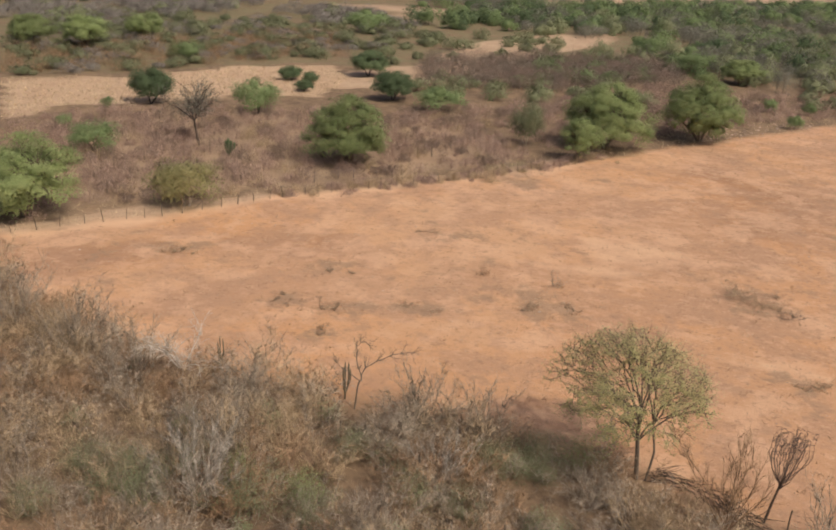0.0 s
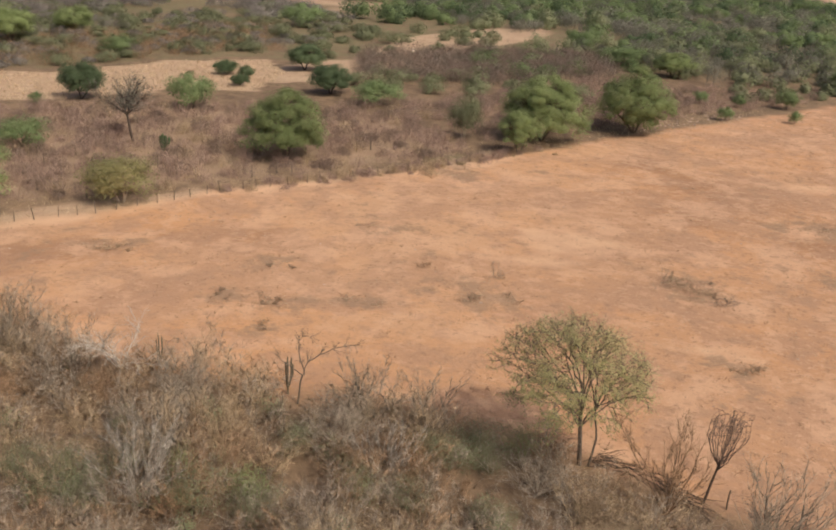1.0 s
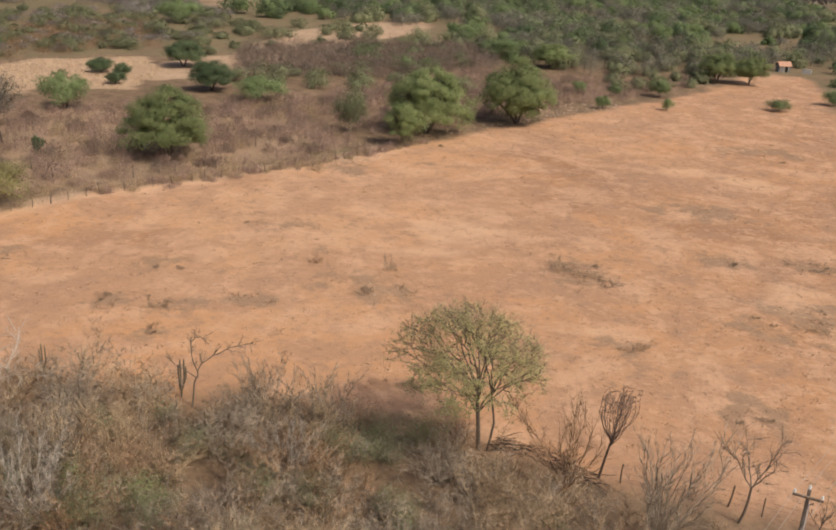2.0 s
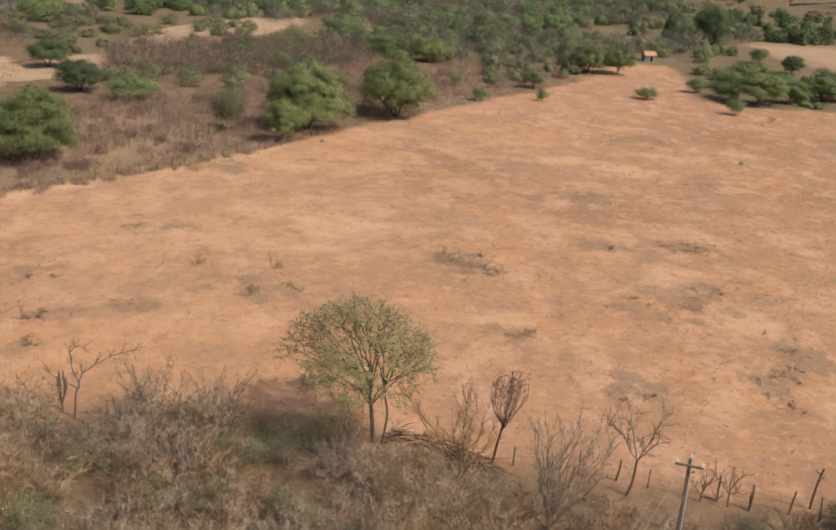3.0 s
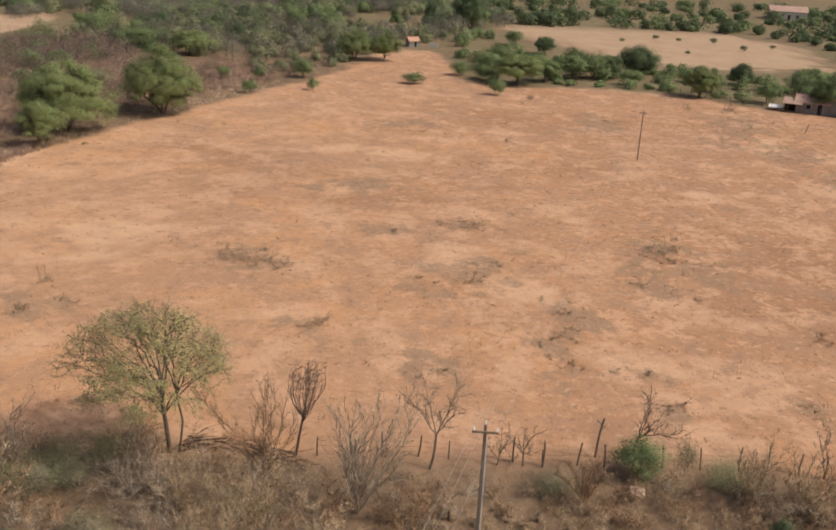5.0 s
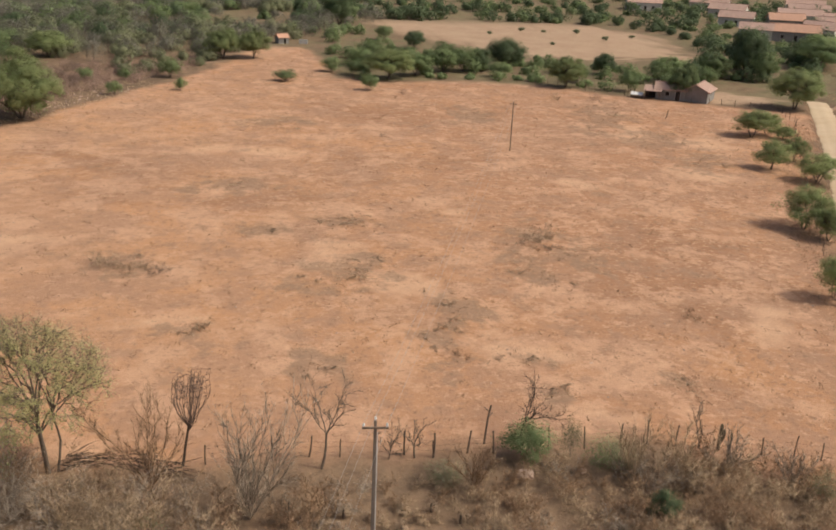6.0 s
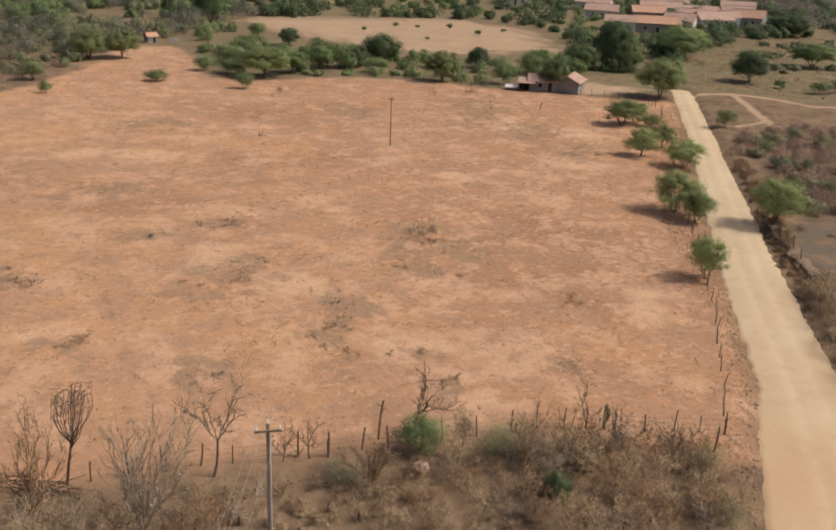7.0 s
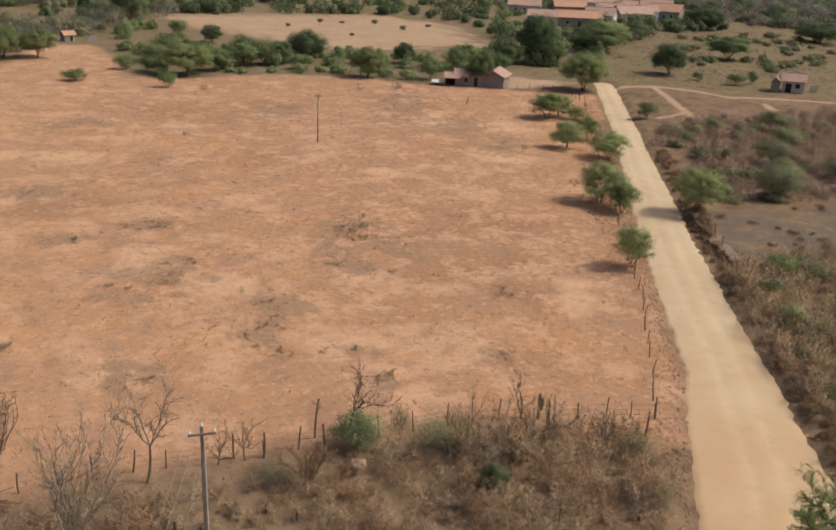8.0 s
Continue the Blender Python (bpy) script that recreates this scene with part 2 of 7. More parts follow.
LEAF_DRY = leaf_mat("dry_curled_leaves", (0.27, 0.19, 0.125), (0.35, 0.25, 0.165), (0.28, 0.215, 0.13))
LEAF_RUST = leaf_mat("rust_brown_leaves", (0.25, 0.155, 0.10), (0.33, 0.20, 0.13), (0.24, 0.17, 0.10))
LEAF_HAZE = leaf_mat("grey_leafless_twigs", (0.22, 0.19, 0.17), (0.285, 0.25, 0.22), (0.255, 0.21, 0.175), 0.2)
LEAF_BROWN = leaf_mat("brown_leafless_twigs", (0.235, 0.165, 0.13), (0.31, 0.22, 0.175), (0.26, 0.18, 0.14), 0.2)
LEAF_GREY = leaf_mat("greyed_leaves", (0.20, 0.185, 0.145), (0.27, 0.245, 0.195), (0.22, 0.21, 0.155))
CONCRETE = rough_mat("pole_concrete", (0.25, 0.20, 0.165), (0.18, 0.145, 0.115), 3.0, 30, bump=0.01)
PORCELAIN = rough_mat("pale_porcelain", (0.8, 0.78, 0.74), (0.7, 0.68, 0.64), 3.0, 30, rough=0.3, bump=0)
WIRE = rough_mat("dull_aluminium_wire", (0.42, 0.37, 0.32), (0.36, 0.31, 0.27), 1.0, 10, rough=0.5, bump=0)
FENCE_WIRE = rough_mat("rusty_wire", (0.16, 0.12, 0.09), (0.12, 0.09, 0.07), 1.0, 10, rough=0.6, bump=0)
STONE = rough_mat("pale_stone", (0.50, 0.37, 0.29), (0.36, 0.25, 0.19), 3.0, 20, bump=0.02, island=0.3)
CLOD = rough_mat("earth_clods", (0.36, 0.22, 0.14), (0.27, 0.16, 0.10), 3.0, 20, bump=0.02, island=0.35)
BANK_EARTH = rough_mat("raw_bank_earth", (0.26, 0.18, 0.125), (0.18, 0.125, 0.088), 1.5, 12, bump=0.05)
PLASTER_WHITE = rough_mat("white_plaster", (0.60, 0.57, 0.52), (0.48, 0.45, 0.40), 1.0, 12, bump=0.01)
PLASTER_GREY = rough_mat("grey_plaster_and_wall_shade", (0.30, 0.28, 0.26), (0.24, 0.22, 0.20), 1.0, 12, bump=0.01)
PLASTER_BLUE = rough_mat("pale_blue_plaster", (0.55, 0.60, 0.68), (0.47, 0.52, 0.60), 1.0, 12, bump=0.01)
# dark doors; the same dark colour also stands for shade inside openings and shed
DARK = rough_mat("dark_wood_and_inner_shade", (0.05, 0.04, 0.035), (0.03, 0.026, 0.022), 3.0, 20, bump=0)
SHEET_WHITE = rough_mat("white_roof_sheet", (0.75, 0.74, 0.71), (0.62, 0.61, 0.58), 1.0, 12, bump=0)


def tile_mat(name, a, b):
    m, t, p = nodes_of(name)
    at = t.nodes.new("ShaderNodeTexCoord").outputs["Object"]
    wave = add(t, "ShaderNodeTexWave", Scale=1.6, Distortion=0.6, Detail=2.0)
    t.links.new(at, wave.inputs["Vector"])
    col = blend(t, ramp(t, noise_of(t, at, 0.8), 0.3, 0.7), a, b)
    col = blend(t, times(t, ramp(t, noise_of(t, at, 6.0), 0.45, 0.7), 0.4), col, tuple(v * 0.55 for v in b))
    t.links.new(col, p.inputs["Base Color"])
    p.inputs["Roughness"].default_value = 0.85
    relief(t, p, wave.outputs["Fac"], 0.5, 0.06)
    return m


TILE = tile_mat("clay_roof_tiles", (0.50, 0.325, 0.25), (0.39, 0.25, 0.195))
TILE_NEW = tile_mat("fresh_orange_tiles", (0.55, 0.31, 0.205), (0.47, 0.265, 0.175))


# ---------------------------------------------------------------- mesh helpers
def mesh_of(name, parts, mats, smooth=False):
    """One mesh from parts of (points, faces, material number), or with the points' normals before the number."""
    pts, start, corners, kinds, ways, base, at = [], [], [], [], [], 0, 0
    soft = any(len(p) == 4 for p in parts)
    for v, f, *rest in parts:
        k = rest[-1]
        if not len(f):
            continue
        v, f = np.asarray(v, np.float32), np.asarray(f, np.int32)
        pts.append(v)
        ways.append(np.asarray(rest[0], np.float32) if len(rest) == 2 else unit(v - v.mean(0)))
        corners.append((f + base).ravel())
        start.append(at + np.arange(len(f), dtype=np.int32) * f.shape[1])
        kinds.append(np.full(len(f), k, np.int32))
        base, at = base + len(v), at + f.size
    me = bpy.data.meshes.new(name)
    me.vertices.add(base)
    me.vertices.foreach_set("co", np.concatenate(pts).ravel())
    corners, start = np.concatenate(corners), np.concatenate(start)
    me.loops.add(len(corners))
    me.loops.foreach_set("vertex_index", corners)
    me.polygons.add(len(start))
    me.polygons.foreach_set("loop_start", start)
    me.polygons.foreach_set("material_index", np.concatenate(kinds))
    me.polygons.foreach_set("use_smooth", np.full(len(start), smooth or soft))
    for m in mats:
        me.materials.append(m)
    me.update(calc_edges=True)
    me.validate()
    if soft:
        me.attributes.new("custom_normal", "FLOAT_VECTOR", "POINT").data.foreach_set("vector", np.concatenate(ways).astype(np.float32).ravel())
    return me


def part(name, bm, material, parent, label=""):
    """Links a bmesh as one mesh object under a thing."""
    me = bpy.data.meshes.new(name)
    bm.to_mesh(me)
    bm.free()
    me.materials.append(material)
    ob = new(name, me)
    ob.parent = parent
    return tagged(ob, label)


def child(name, me, parent, label=""):
    ob = new(name, me)
    ob.parent = parent
    return tagged(ob, label)


def unit(a):
    return a / np.maximum(np.linalg.norm(a, axis=-1, keepdims=True), 1e-9)


def tubes(segs, sides=3):
    """Tapered prisms for rows of x0 y0 z0 x1 y1 z1 r0 r1."""
    s = np.asarray(segs, float)
    p0, p1, r0, r1 = s[:, :3], s[:, 3:6], s[:, 6], s[:, 7]
    d = unit(p1 - p0)
    ref = np.where(np.abs(d[:, 2:3]) > 0.9, (1.0, 0, 0), (0, 0, 1.0))
    u = unit(np.cross(d, ref))
    w = np.cross(d, u)
    a = np.arange(sides) * 2 * np.pi / sides
    ring = np.cos(a)[None, :, None] * u[:, None] + np.sin(a)[None, :, None] * w[:, None]
    v = np.concatenate([p0[:, None] + ring * r0[:, None, None], p1[:, None] + ring * r1[:, None, None]], 1)
    k = np.arange(sides)
    f = np.stack([k, (k + 1) % sides, sides + (k + 1) % sides, sides + k], -1)
    n = len(s)
    return v.reshape(-1, 3), (f[None] + (np.arange(n) * 2 * sides)[:, None, None]).reshape(-1, 4), np.concatenate([ring, ring], 1).reshape(-1, 3)


def leaves(rng, c, size, rise=0.5, slim=0.55, out=None, loose=0.25):
    """Small pointed leaves round the points c, that face about the ways out."""
    n = len(c)
    nrm = rng.normal(size=(n, 3)) * (1.0 if out is None else loose) + (0, 0, rise)
    nrm = unit(nrm if out is None else nrm + out)
    a = unit(np.cross(nrm, rng.normal(size=(n, 3))))
    b = np.cross(nrm, a)
    s = (size * rng.uniform(0.6, 1.35, n))[:, None]
    v = np.stack([c + a * s * 0.65, c - a * s * 0.35 + b * s * slim, c - a * s * 0.35 - b * s * slim], 1)
    bent = unit(nrm * 0.5 + unit(nrm if out is None else out) + (0, 0, 0.15))
    return v.reshape(-1, 3), np.arange(3 * n).reshape(n, 3), np.repeat(bent, 3, 0)


def limb(segs, rng, p, d, length, r0, r1, steps, wander=0.25, lift=0.0):
    """A crooked limb from p along d; gives the points, ways and radii along it."""
    out = []
    d = np.array(d, float)
    for k in range(steps):
        d = unit(d + rng.normal(size=3) * wander + (0, 0, lift))
        q = p + d * length / steps
        a, b = r0 + (r1 - r0) * k / steps, r0 + (r1 - r0) * (k + 1) / steps
        segs.append((*p, *q, a, b))
        p = q
        out.append((p, d, b))
    return out


def side_way(rng, d, spread):
    return unit(d + spread * unit(rng.normal(size=3)) + (0, 0, 0.15))


def moved(segs, x, y, z, turn, size, tall=1.0):
    """The same twigs, turned, sized and set elsewhere."""
    c, s = math.cos(turn), math.sin(turn)
    out = segs.copy()
    for k in (0, 3):
        px, py = segs[:, k] * size, segs[:, k + 1] * size
        out[:, k], out[:, k + 1], out[:, k + 2] = x + c * px - s * py, y + s * px + c * py, z + segs[:, k + 2] * size * tall
    return out


def inside(poly, x, y):
    """Whether the points lie in the polygon."""
    x, y = np.asarray(x, float), np.asarray(y, float)
    hit = np.zeros(x.shape, bool)
    n = len(poly)
    for k in range(n):
        (ax, ay), (bx, by) = poly[k], poly[(k + 1) % n]
        if ay != by:
            hit ^= ((ay > y) != (by > y)) & (x < (bx - ax) * (y - ay) / (by - ay) + ax)
    return hit


def edge_distance(poly, x, y, closed=True):
    """The distance from the points to a line of points, and how far along it that is."""
    best, along, run = np.full(np.shape(x), 1e9), np.zeros(np.shape(x)), 0.0
    for k in range(len(poly) - (not closed)):
        (ax, ay), (bx, by) = poly[k], poly[(k + 1) % len(poly)]
        ll = math.hypot(bx - ax, by - ay)
        u = np.clip(((x - ax) * (bx - ax) + (y - ay) * (by - ay)) / ll**2, 0, 1)
        d = np.hypot(x - ax - u * (bx - ax), y - ay - u * (by - ay))
        near = d < best
        best, along = np.where(near, d, best), np.where(near, run + u * ll, along)
        run += ll
    return best, along


def scatter(rng, poly, gap):
    """Uneven points in a polygon, about gap apart."""
    p = np.array(poly)
    lo, hi = p.min(0), p.max(0)
    gx, gy = np.meshgrid(np.arange(lo[0], hi[0], gap), np.arange(lo[1], hi[1], gap))
    x = gx.ravel() + rng.uniform(-0.55, 0.55, gx.size) * gap
    y = gy.ravel() + rng.uniform(-0.55, 0.55, gx.size) * gap
    ok = inside(poly, x, y)
    return x[ok], y[ok]


def wavy(x, y, seed, size):
    """A smooth uneven value from -1 to 1 over the plan."""
    r = np.random.default_rng(seed)
    out = 0.0
    for k in range(7):
        a, f = r.uniform(0, 2 * np.pi), (0.6 + 0.35 * k) / size
        out = out + np.sin((x * math.cos(a) + y * math.sin(a)) * f * 2 * np.pi + r.uniform(0, 6.3)) / (1 + 0.35 * k)
    return out / 3.0


# ---------------------------------------------------------------- the plan
FIELD = [(-80, 54), (-77, 58), (-69, 70), (-63, 84), (-54, 96), (-47, 107), (-39, 122), (-28, 142), (-16, 164), (-5, 184), (5, 208), (12, 230), (23, 232), (27, 206),
         (25, 186), (36, 180), (51, 182), (66, 177), (84, 162), (101, 153), (109, 146.5), (84.9, 112.2), (64.9, 81.2), (56.6, 66.2), (48.4, 52.6), (40.8, 41.6), (38.2, 38), (34, 39),
         (26, 45), (12, 46), (0, 47), (-9, 48), (-17, 50), (-27, 47), (-40, 45), (-56, 45), (-68, 48)]
ROAD_LINE = [(2, -14, 5.0), (22, 12, 4.6), (34, 26, 4.3), (39, 32, 4.3), (43, 38, 4.0), (47.3, 44, 3.4), (51.5, 51, 3.25), (57.8, 61.8, 3.15),
             (70.6, 82.1, 2.95), (86, 106, 2.5), (100, 128, 2.3), (115.7, 153.5, 2.2), (120, 161, 2.0)]
TRACKS = [([(116, 152.5), (122, 154.5), (128, 153.5), (133, 147), (135.5, 139), (144, 135.5), (153, 128), (175, 112)], 1.6),
          ([(127, 152), (120, 138), (115, 128), (112, 121)], 1.0), ([(115, 128), (106, 125)], 0.7),
          ([(137, 131), (131, 121), (134, 110)], 0.9)]
STRAW_ZONES = [
    [(-156, 118), (-147, 129), (-138, 134), (-134, 158), (-117, 175), (-103, 162), (-97, 140), (-110, 133), (-116, 117), (-125, 106), (-123, 92)],
    [(-105, 199), (-88, 209), (-78, 262), (-88, 300), (-101, 277), (-112, 236)],
    [(44, 296), (78, 300), (130, 296), (140, 272), (125, 218), (94, 213), (77, 218), (62, 243)],
    [(95, 158), (106, 156.5), (112, 161), (104, 171), (97, 166)],
    [(-83, 52), (-80, 62), (-71, 75), (-64, 88), (-55, 100), (-47, 112), (-40, 124), (-37, 120), (-45, 105.5), (-53, 94), (-61, 82.5), (-67, 69.5), (-75, 57)],
    [(-8, 196), (6, 206), (18, 216), (24, 232), (14, 240), (4, 222)],
    [(-112, 160), (-98, 148), (-84, 176), (-82, 204), (-96, 208), (-106, 184)],
    [(-158, 362), (-96, 438), (-38, 490), (40, 520), (40, 600), (-40, 640), (-140, 560), (-215, 440)],
    [(-208, 296), (-180, 300), (-160, 286), (-150, 304), (-168, 326), (-210, 328)],
]
CLEARINGS = STRAW_ZONES[-2:]
ROAD_XY = [(a, b) for a, b, _ in ROAD_LINE]


def half_road(along):
    run, out = 0.0, [(0.0, ROAD_LINE[0][2])]
    for (ax, ay, _), (bx, by, w) in zip(ROAD_LINE, ROAD_LINE[1:]):
        run += math.hypot(bx - ax, by - ay)
        out.append((run, w))
    return np.interp(along, *zip(*out))


BANK = [(72.6, 78), (70.2, 73.2), (67.2, 67.2), (64.8, 62)]


def height(x, y):
    """The lie of the land."""
    x, y = np.asarray(x, float), np.asarray(y, float)
    far = np.clip((np.hypot(x, y) - 30) / 120, 0, 1)
    z = 0.10 * wavy(x, y, 5, 26) + 0.05 * wavy(x, y, 6, 7) + 0.25 * far * wavy(x, y, 7, 80)
    d, along = edge_distance(ROAD_XY, x, y, False)
    w = half_road(along) + 0.35 * wavy(x, y, 8, 6)
    cut = np.clip((w + 0.9 - d) / 1.1, 0, 1)
    z = z * (1 - cut) - 0.42 * cut
    # a washed-out bank beyond the road: a step up, its low side towards the road
    g, _ = edge_distance(BANK, x, y, False)
    side = (x - 64.8) * 16 - (y - 62) * 7.8 + 3.0 * wavy(x, y, 9, 6)
    return z - 0.65 * np.clip(1 - g / np.where(side < 0, 3.2, 0.35), 0, 1)


def lie(x, y):
    return float(height(np.array([x]), np.array([y]))[0])


# patches in the field: x, y, half width across the view from the near edge, half length along it
WEEDY = [(31.7, 85.1, 2.5, 5.3), (14.2, 79.3, 2.0, 2.1), (13.3, 91.0, 4.0, 2.1), (9.2, 74.2, 3.8, 3.6), (19.9, 66.3, 2.7, 3.3), (28.8, 75.1, 2.5, 5.8),
         (35.6, 79.4, 4.3, 5.0), (22.9, 52.1, 1.9, 1.1), (32.0, 52.3, 2.4, 1.4), (68.0, 127.9, 5.2, 10.5), (67.5, 146.5, 5.8, 15.4), (43.6, 146.9, 4.6, 9.2),
         (10.3, 141.9, 5.1, 5.7), (16.3, 60.1, 1.2, 3.6), (69.0, 114.2, 4.8, 7.1), (-7.5, 80.9, 4.1, 3.7)]
WEEDIER = [(11.6, 75.2, 4.3, 5.1), (18.1, 63.7, 2.6, 2.4), (1.6, 106.1, 5.2, 3.5), (5.0, 89.6, 2.8, 2.1), (-3.0, 65.6, 2.6, 1.5), (21.5, 57.0, 4.0, 1.2),
           (-39.4, 81.5, 2.8, 1.6), (6.7, 58.7, 3.1, 2.6), (-24.0, 69.9, 3.8, 3.7), (-38.5, 59.2, 3.6, 1.3), (-32.9, 62.7, 2.7, 1.4), (-45.2, 67.1, 2.5, 1.1),
           (-60.3, 63.1, 3.3, 1.8), (-43.4, 58.7, 2.8, 1.7), (-43.6, 108.8, 3.6, 5.7), (-37.5, 53.9, 2.1, 1.0)]
WEEDY += WEEDIER
PALER = [(22.6, 58.8, 5.3, 3.3), (11.6, 83.9, 4.2, 2.2), (75.8, 126.0, 6.2, 8.6), (67.0, 133.8, 3.6, 8.9), (63.2, 105.8, 6.0, 4.7), (24.3, 48.9, 3.7, 1.1),
         (45.4, 103.5, 4.1, 2.6), (-5.7, 67.3, 3.9, 1.3), (10.8, 81.1, 3.1, 4.4), (16.0, 72.8, 3.8, 4.3), (-1.5, 124.6, 5.3, 3.2), (26.2, 93.4, 3.0, 1.9),
         (-21.4, 87.4, 6.7, 4.3), (-23.4, 80.3, 5.2, 2.3), (8.6, 123.8, 6.8, 2.9), (44.5, 60.1, 2.4, 6.3)]
RUSTY = [(45.7, 79.7, 6.3, 6.4), (42.9, 64.6, 5.9, 8.1), (37.2, 69.4, 4.0, 4.2), (34.6, 49.7, 2.4, 2.2), (14.4, 108.6, 8.0, 2.9), (28.3, 145.8, 10.7, 5.1),
         (-12.1, 106.9, 5.3, 6.1), (24.8, 117.3, 8.7, 4.3), (3.4, 99.8, 7.4, 3.8), (-21.8, 124.7, 6.9, 4.8), (-11.0, 115.7, 9.2, 9.4), (-54.0, 71.0, 5.5, 3.3),
         (-66.3, 56.3, 7.6, 4.6), (26.6, 152.2, 12.0, 5.5), (18.2, 50.0, 2.2, 1.4)]


def patch_mask(rows, x, y):
    out = np.zeros(x.shape)
    for cx, cy, across, along in rows:
        n = math.hypot(cx, cy)
        ux, uy = cx / n, cy / n
        a, b = (x - cx) * ux + (y - cy) * uy, (x - cx) * uy - (y - cy) * ux
        r = np.sqrt((a / along) ** 2 + (b / across) ** 2) + 0.45 * wavy(x, y, 11, 9.0) + 0.35 * wavy(x, y, 12, 3.2)
        out = np.maximum(out, np.clip(1.45 - r, 0, 1))
    return out


def soft_inside(poly, x, y, rim, seed):
    d, _ = edge_distance(poly, x, y)
    s = np.where(inside(poly, x, y), d, -d) + rim * wavy(x, y, seed, 9)
    return np.clip(0.5 + s / (2 * rim), 0, 1)


def make_ground():
    def steps(lo, hi, gap, reach):
        core = np.arange(lo, hi + gap / 2, gap)
        grow = np.cumsum(gap * 1.33 ** np.arange(1, 30))
        grow = grow[grow < reach]
        return np.concatenate([lo - grow[::-1], core, hi + grow])

    xs, ys = steps(-130, 170, 1.0, 3400), steps(14, 225, 1.0, 3400)
    gx, gy = np.meshgrid(xs, ys)
    gx, gy = gx.ravel(), gy.ravel()
    # The inner part is shaken a little, so that no row of the sheet shows.
    v = np.stack([gx, gy, height(gx, gy)], -1)
    nx, ny = len(xs), len(ys)
    k = (np.arange(ny - 1)[:, None] * nx + np.arange(nx - 1)).ravel()
    me = mesh_of("ground", [(v, np.stack([k, k + 1, k + nx + 1, k + nx], -1), 0)], [EARTH], True)
    field = soft_inside(FIELD, gx, gy, 1.2, 21)
    pale = np.zeros(gx.shape)
    for n, zone in enumerate(STRAW_ZONES):
        pale = np.maximum(pale, (0.85 if n == 2 else 0.5 if n == 5 else 1.0) * soft_inside(zone, gx, gy, 6.0 if n == 2 else 2.0, 30 + n))
    pale = np.maximum(pale, 0.75 * patch_mask(PALER, gx, gy))
    scrub = [(-78, 59), (-70, 77), (-53, 99), (-45, 119), (-57, 132), (-75, 134), (-104, 119), (-120, 100), (-118, 88)]
    pale = np.maximum(pale, 0.62 * soft_inside(scrub, gx, gy, 3.0, 44))
    gardens = [(44, 303), (138, 300), (150, 274), (136, 224), (170, 236), (250, 258), (330, 380), (180, 420), (60, 400)]
    pale = np.maximum(pale, 0.3 * soft_inside(gardens, gx, gy, 4.0, 45))
    for line, w in TRACKS:
        d, _ = edge_distance(line, gx, gy, False)
        pale = np.maximum(pale, np.clip(1.25 - d / (0.65 * w + 0.6) + 0.3 * wavy(gx, gy, 43, 5), 0, 1))
    weed = patch_mask(WEEDY, gx, gy)
    meadow = soft_inside([(122, 160), (133, 170), (140, 200), (200, 255), (262, 240), (300, 200), (210, 120), (150, 138), (136, 146), (128, 156)], gx, gy, 3.0, 42)
    yards = soft_inside([(22, 190), (84, 168), (112, 158), (122, 160), (150, 180), (140, 216), (126, 212), (92, 208), (74, 214), (58, 240), (40, 252), (30, 236)], gx, gy, 3.0, 46)
    weed = np.maximum(weed, np.maximum(0.95 * meadow, 0.9 * np.maximum(yards, soft_inside(gardens, gx, gy, 4.0, 45))))
    rust = patch_mask(RUSTY, gx, gy)
    rust = np.maximum(rust, soft_inside([(70, 73), (74, 76), (98, 74), (86, 56), (66, 62)], gx, gy, 1.5, 41))
    # the woods' own dark litter
    far = np.clip((np.hypot(gx, gy) - 215) / 30, 0, 1) * (1 - pale)
    rough = soft_inside([(-159, 120), (-147, 136), (-137, 160), (-120, 178), (-104, 182), (-80, 205), (-84, 240), (-100, 262), (-170, 270), (-250, 240), (-230, 160)], gx, gy, 3.0, 47)
    weed = np.maximum(weed, np.maximum(0.7 * far, 0.75 * rough))
    zone = np.stack([field, pale, weed, rust], -1).astype(np.float32)
    at = me.attributes.new("zone", "FLOAT_COLOR", "POINT")
    at.data.foreach_set("color", zone.ravel())
    tagged(new("ground", me), "dry red earth of a bare field and brown scrub land", "ground", kind="structure")


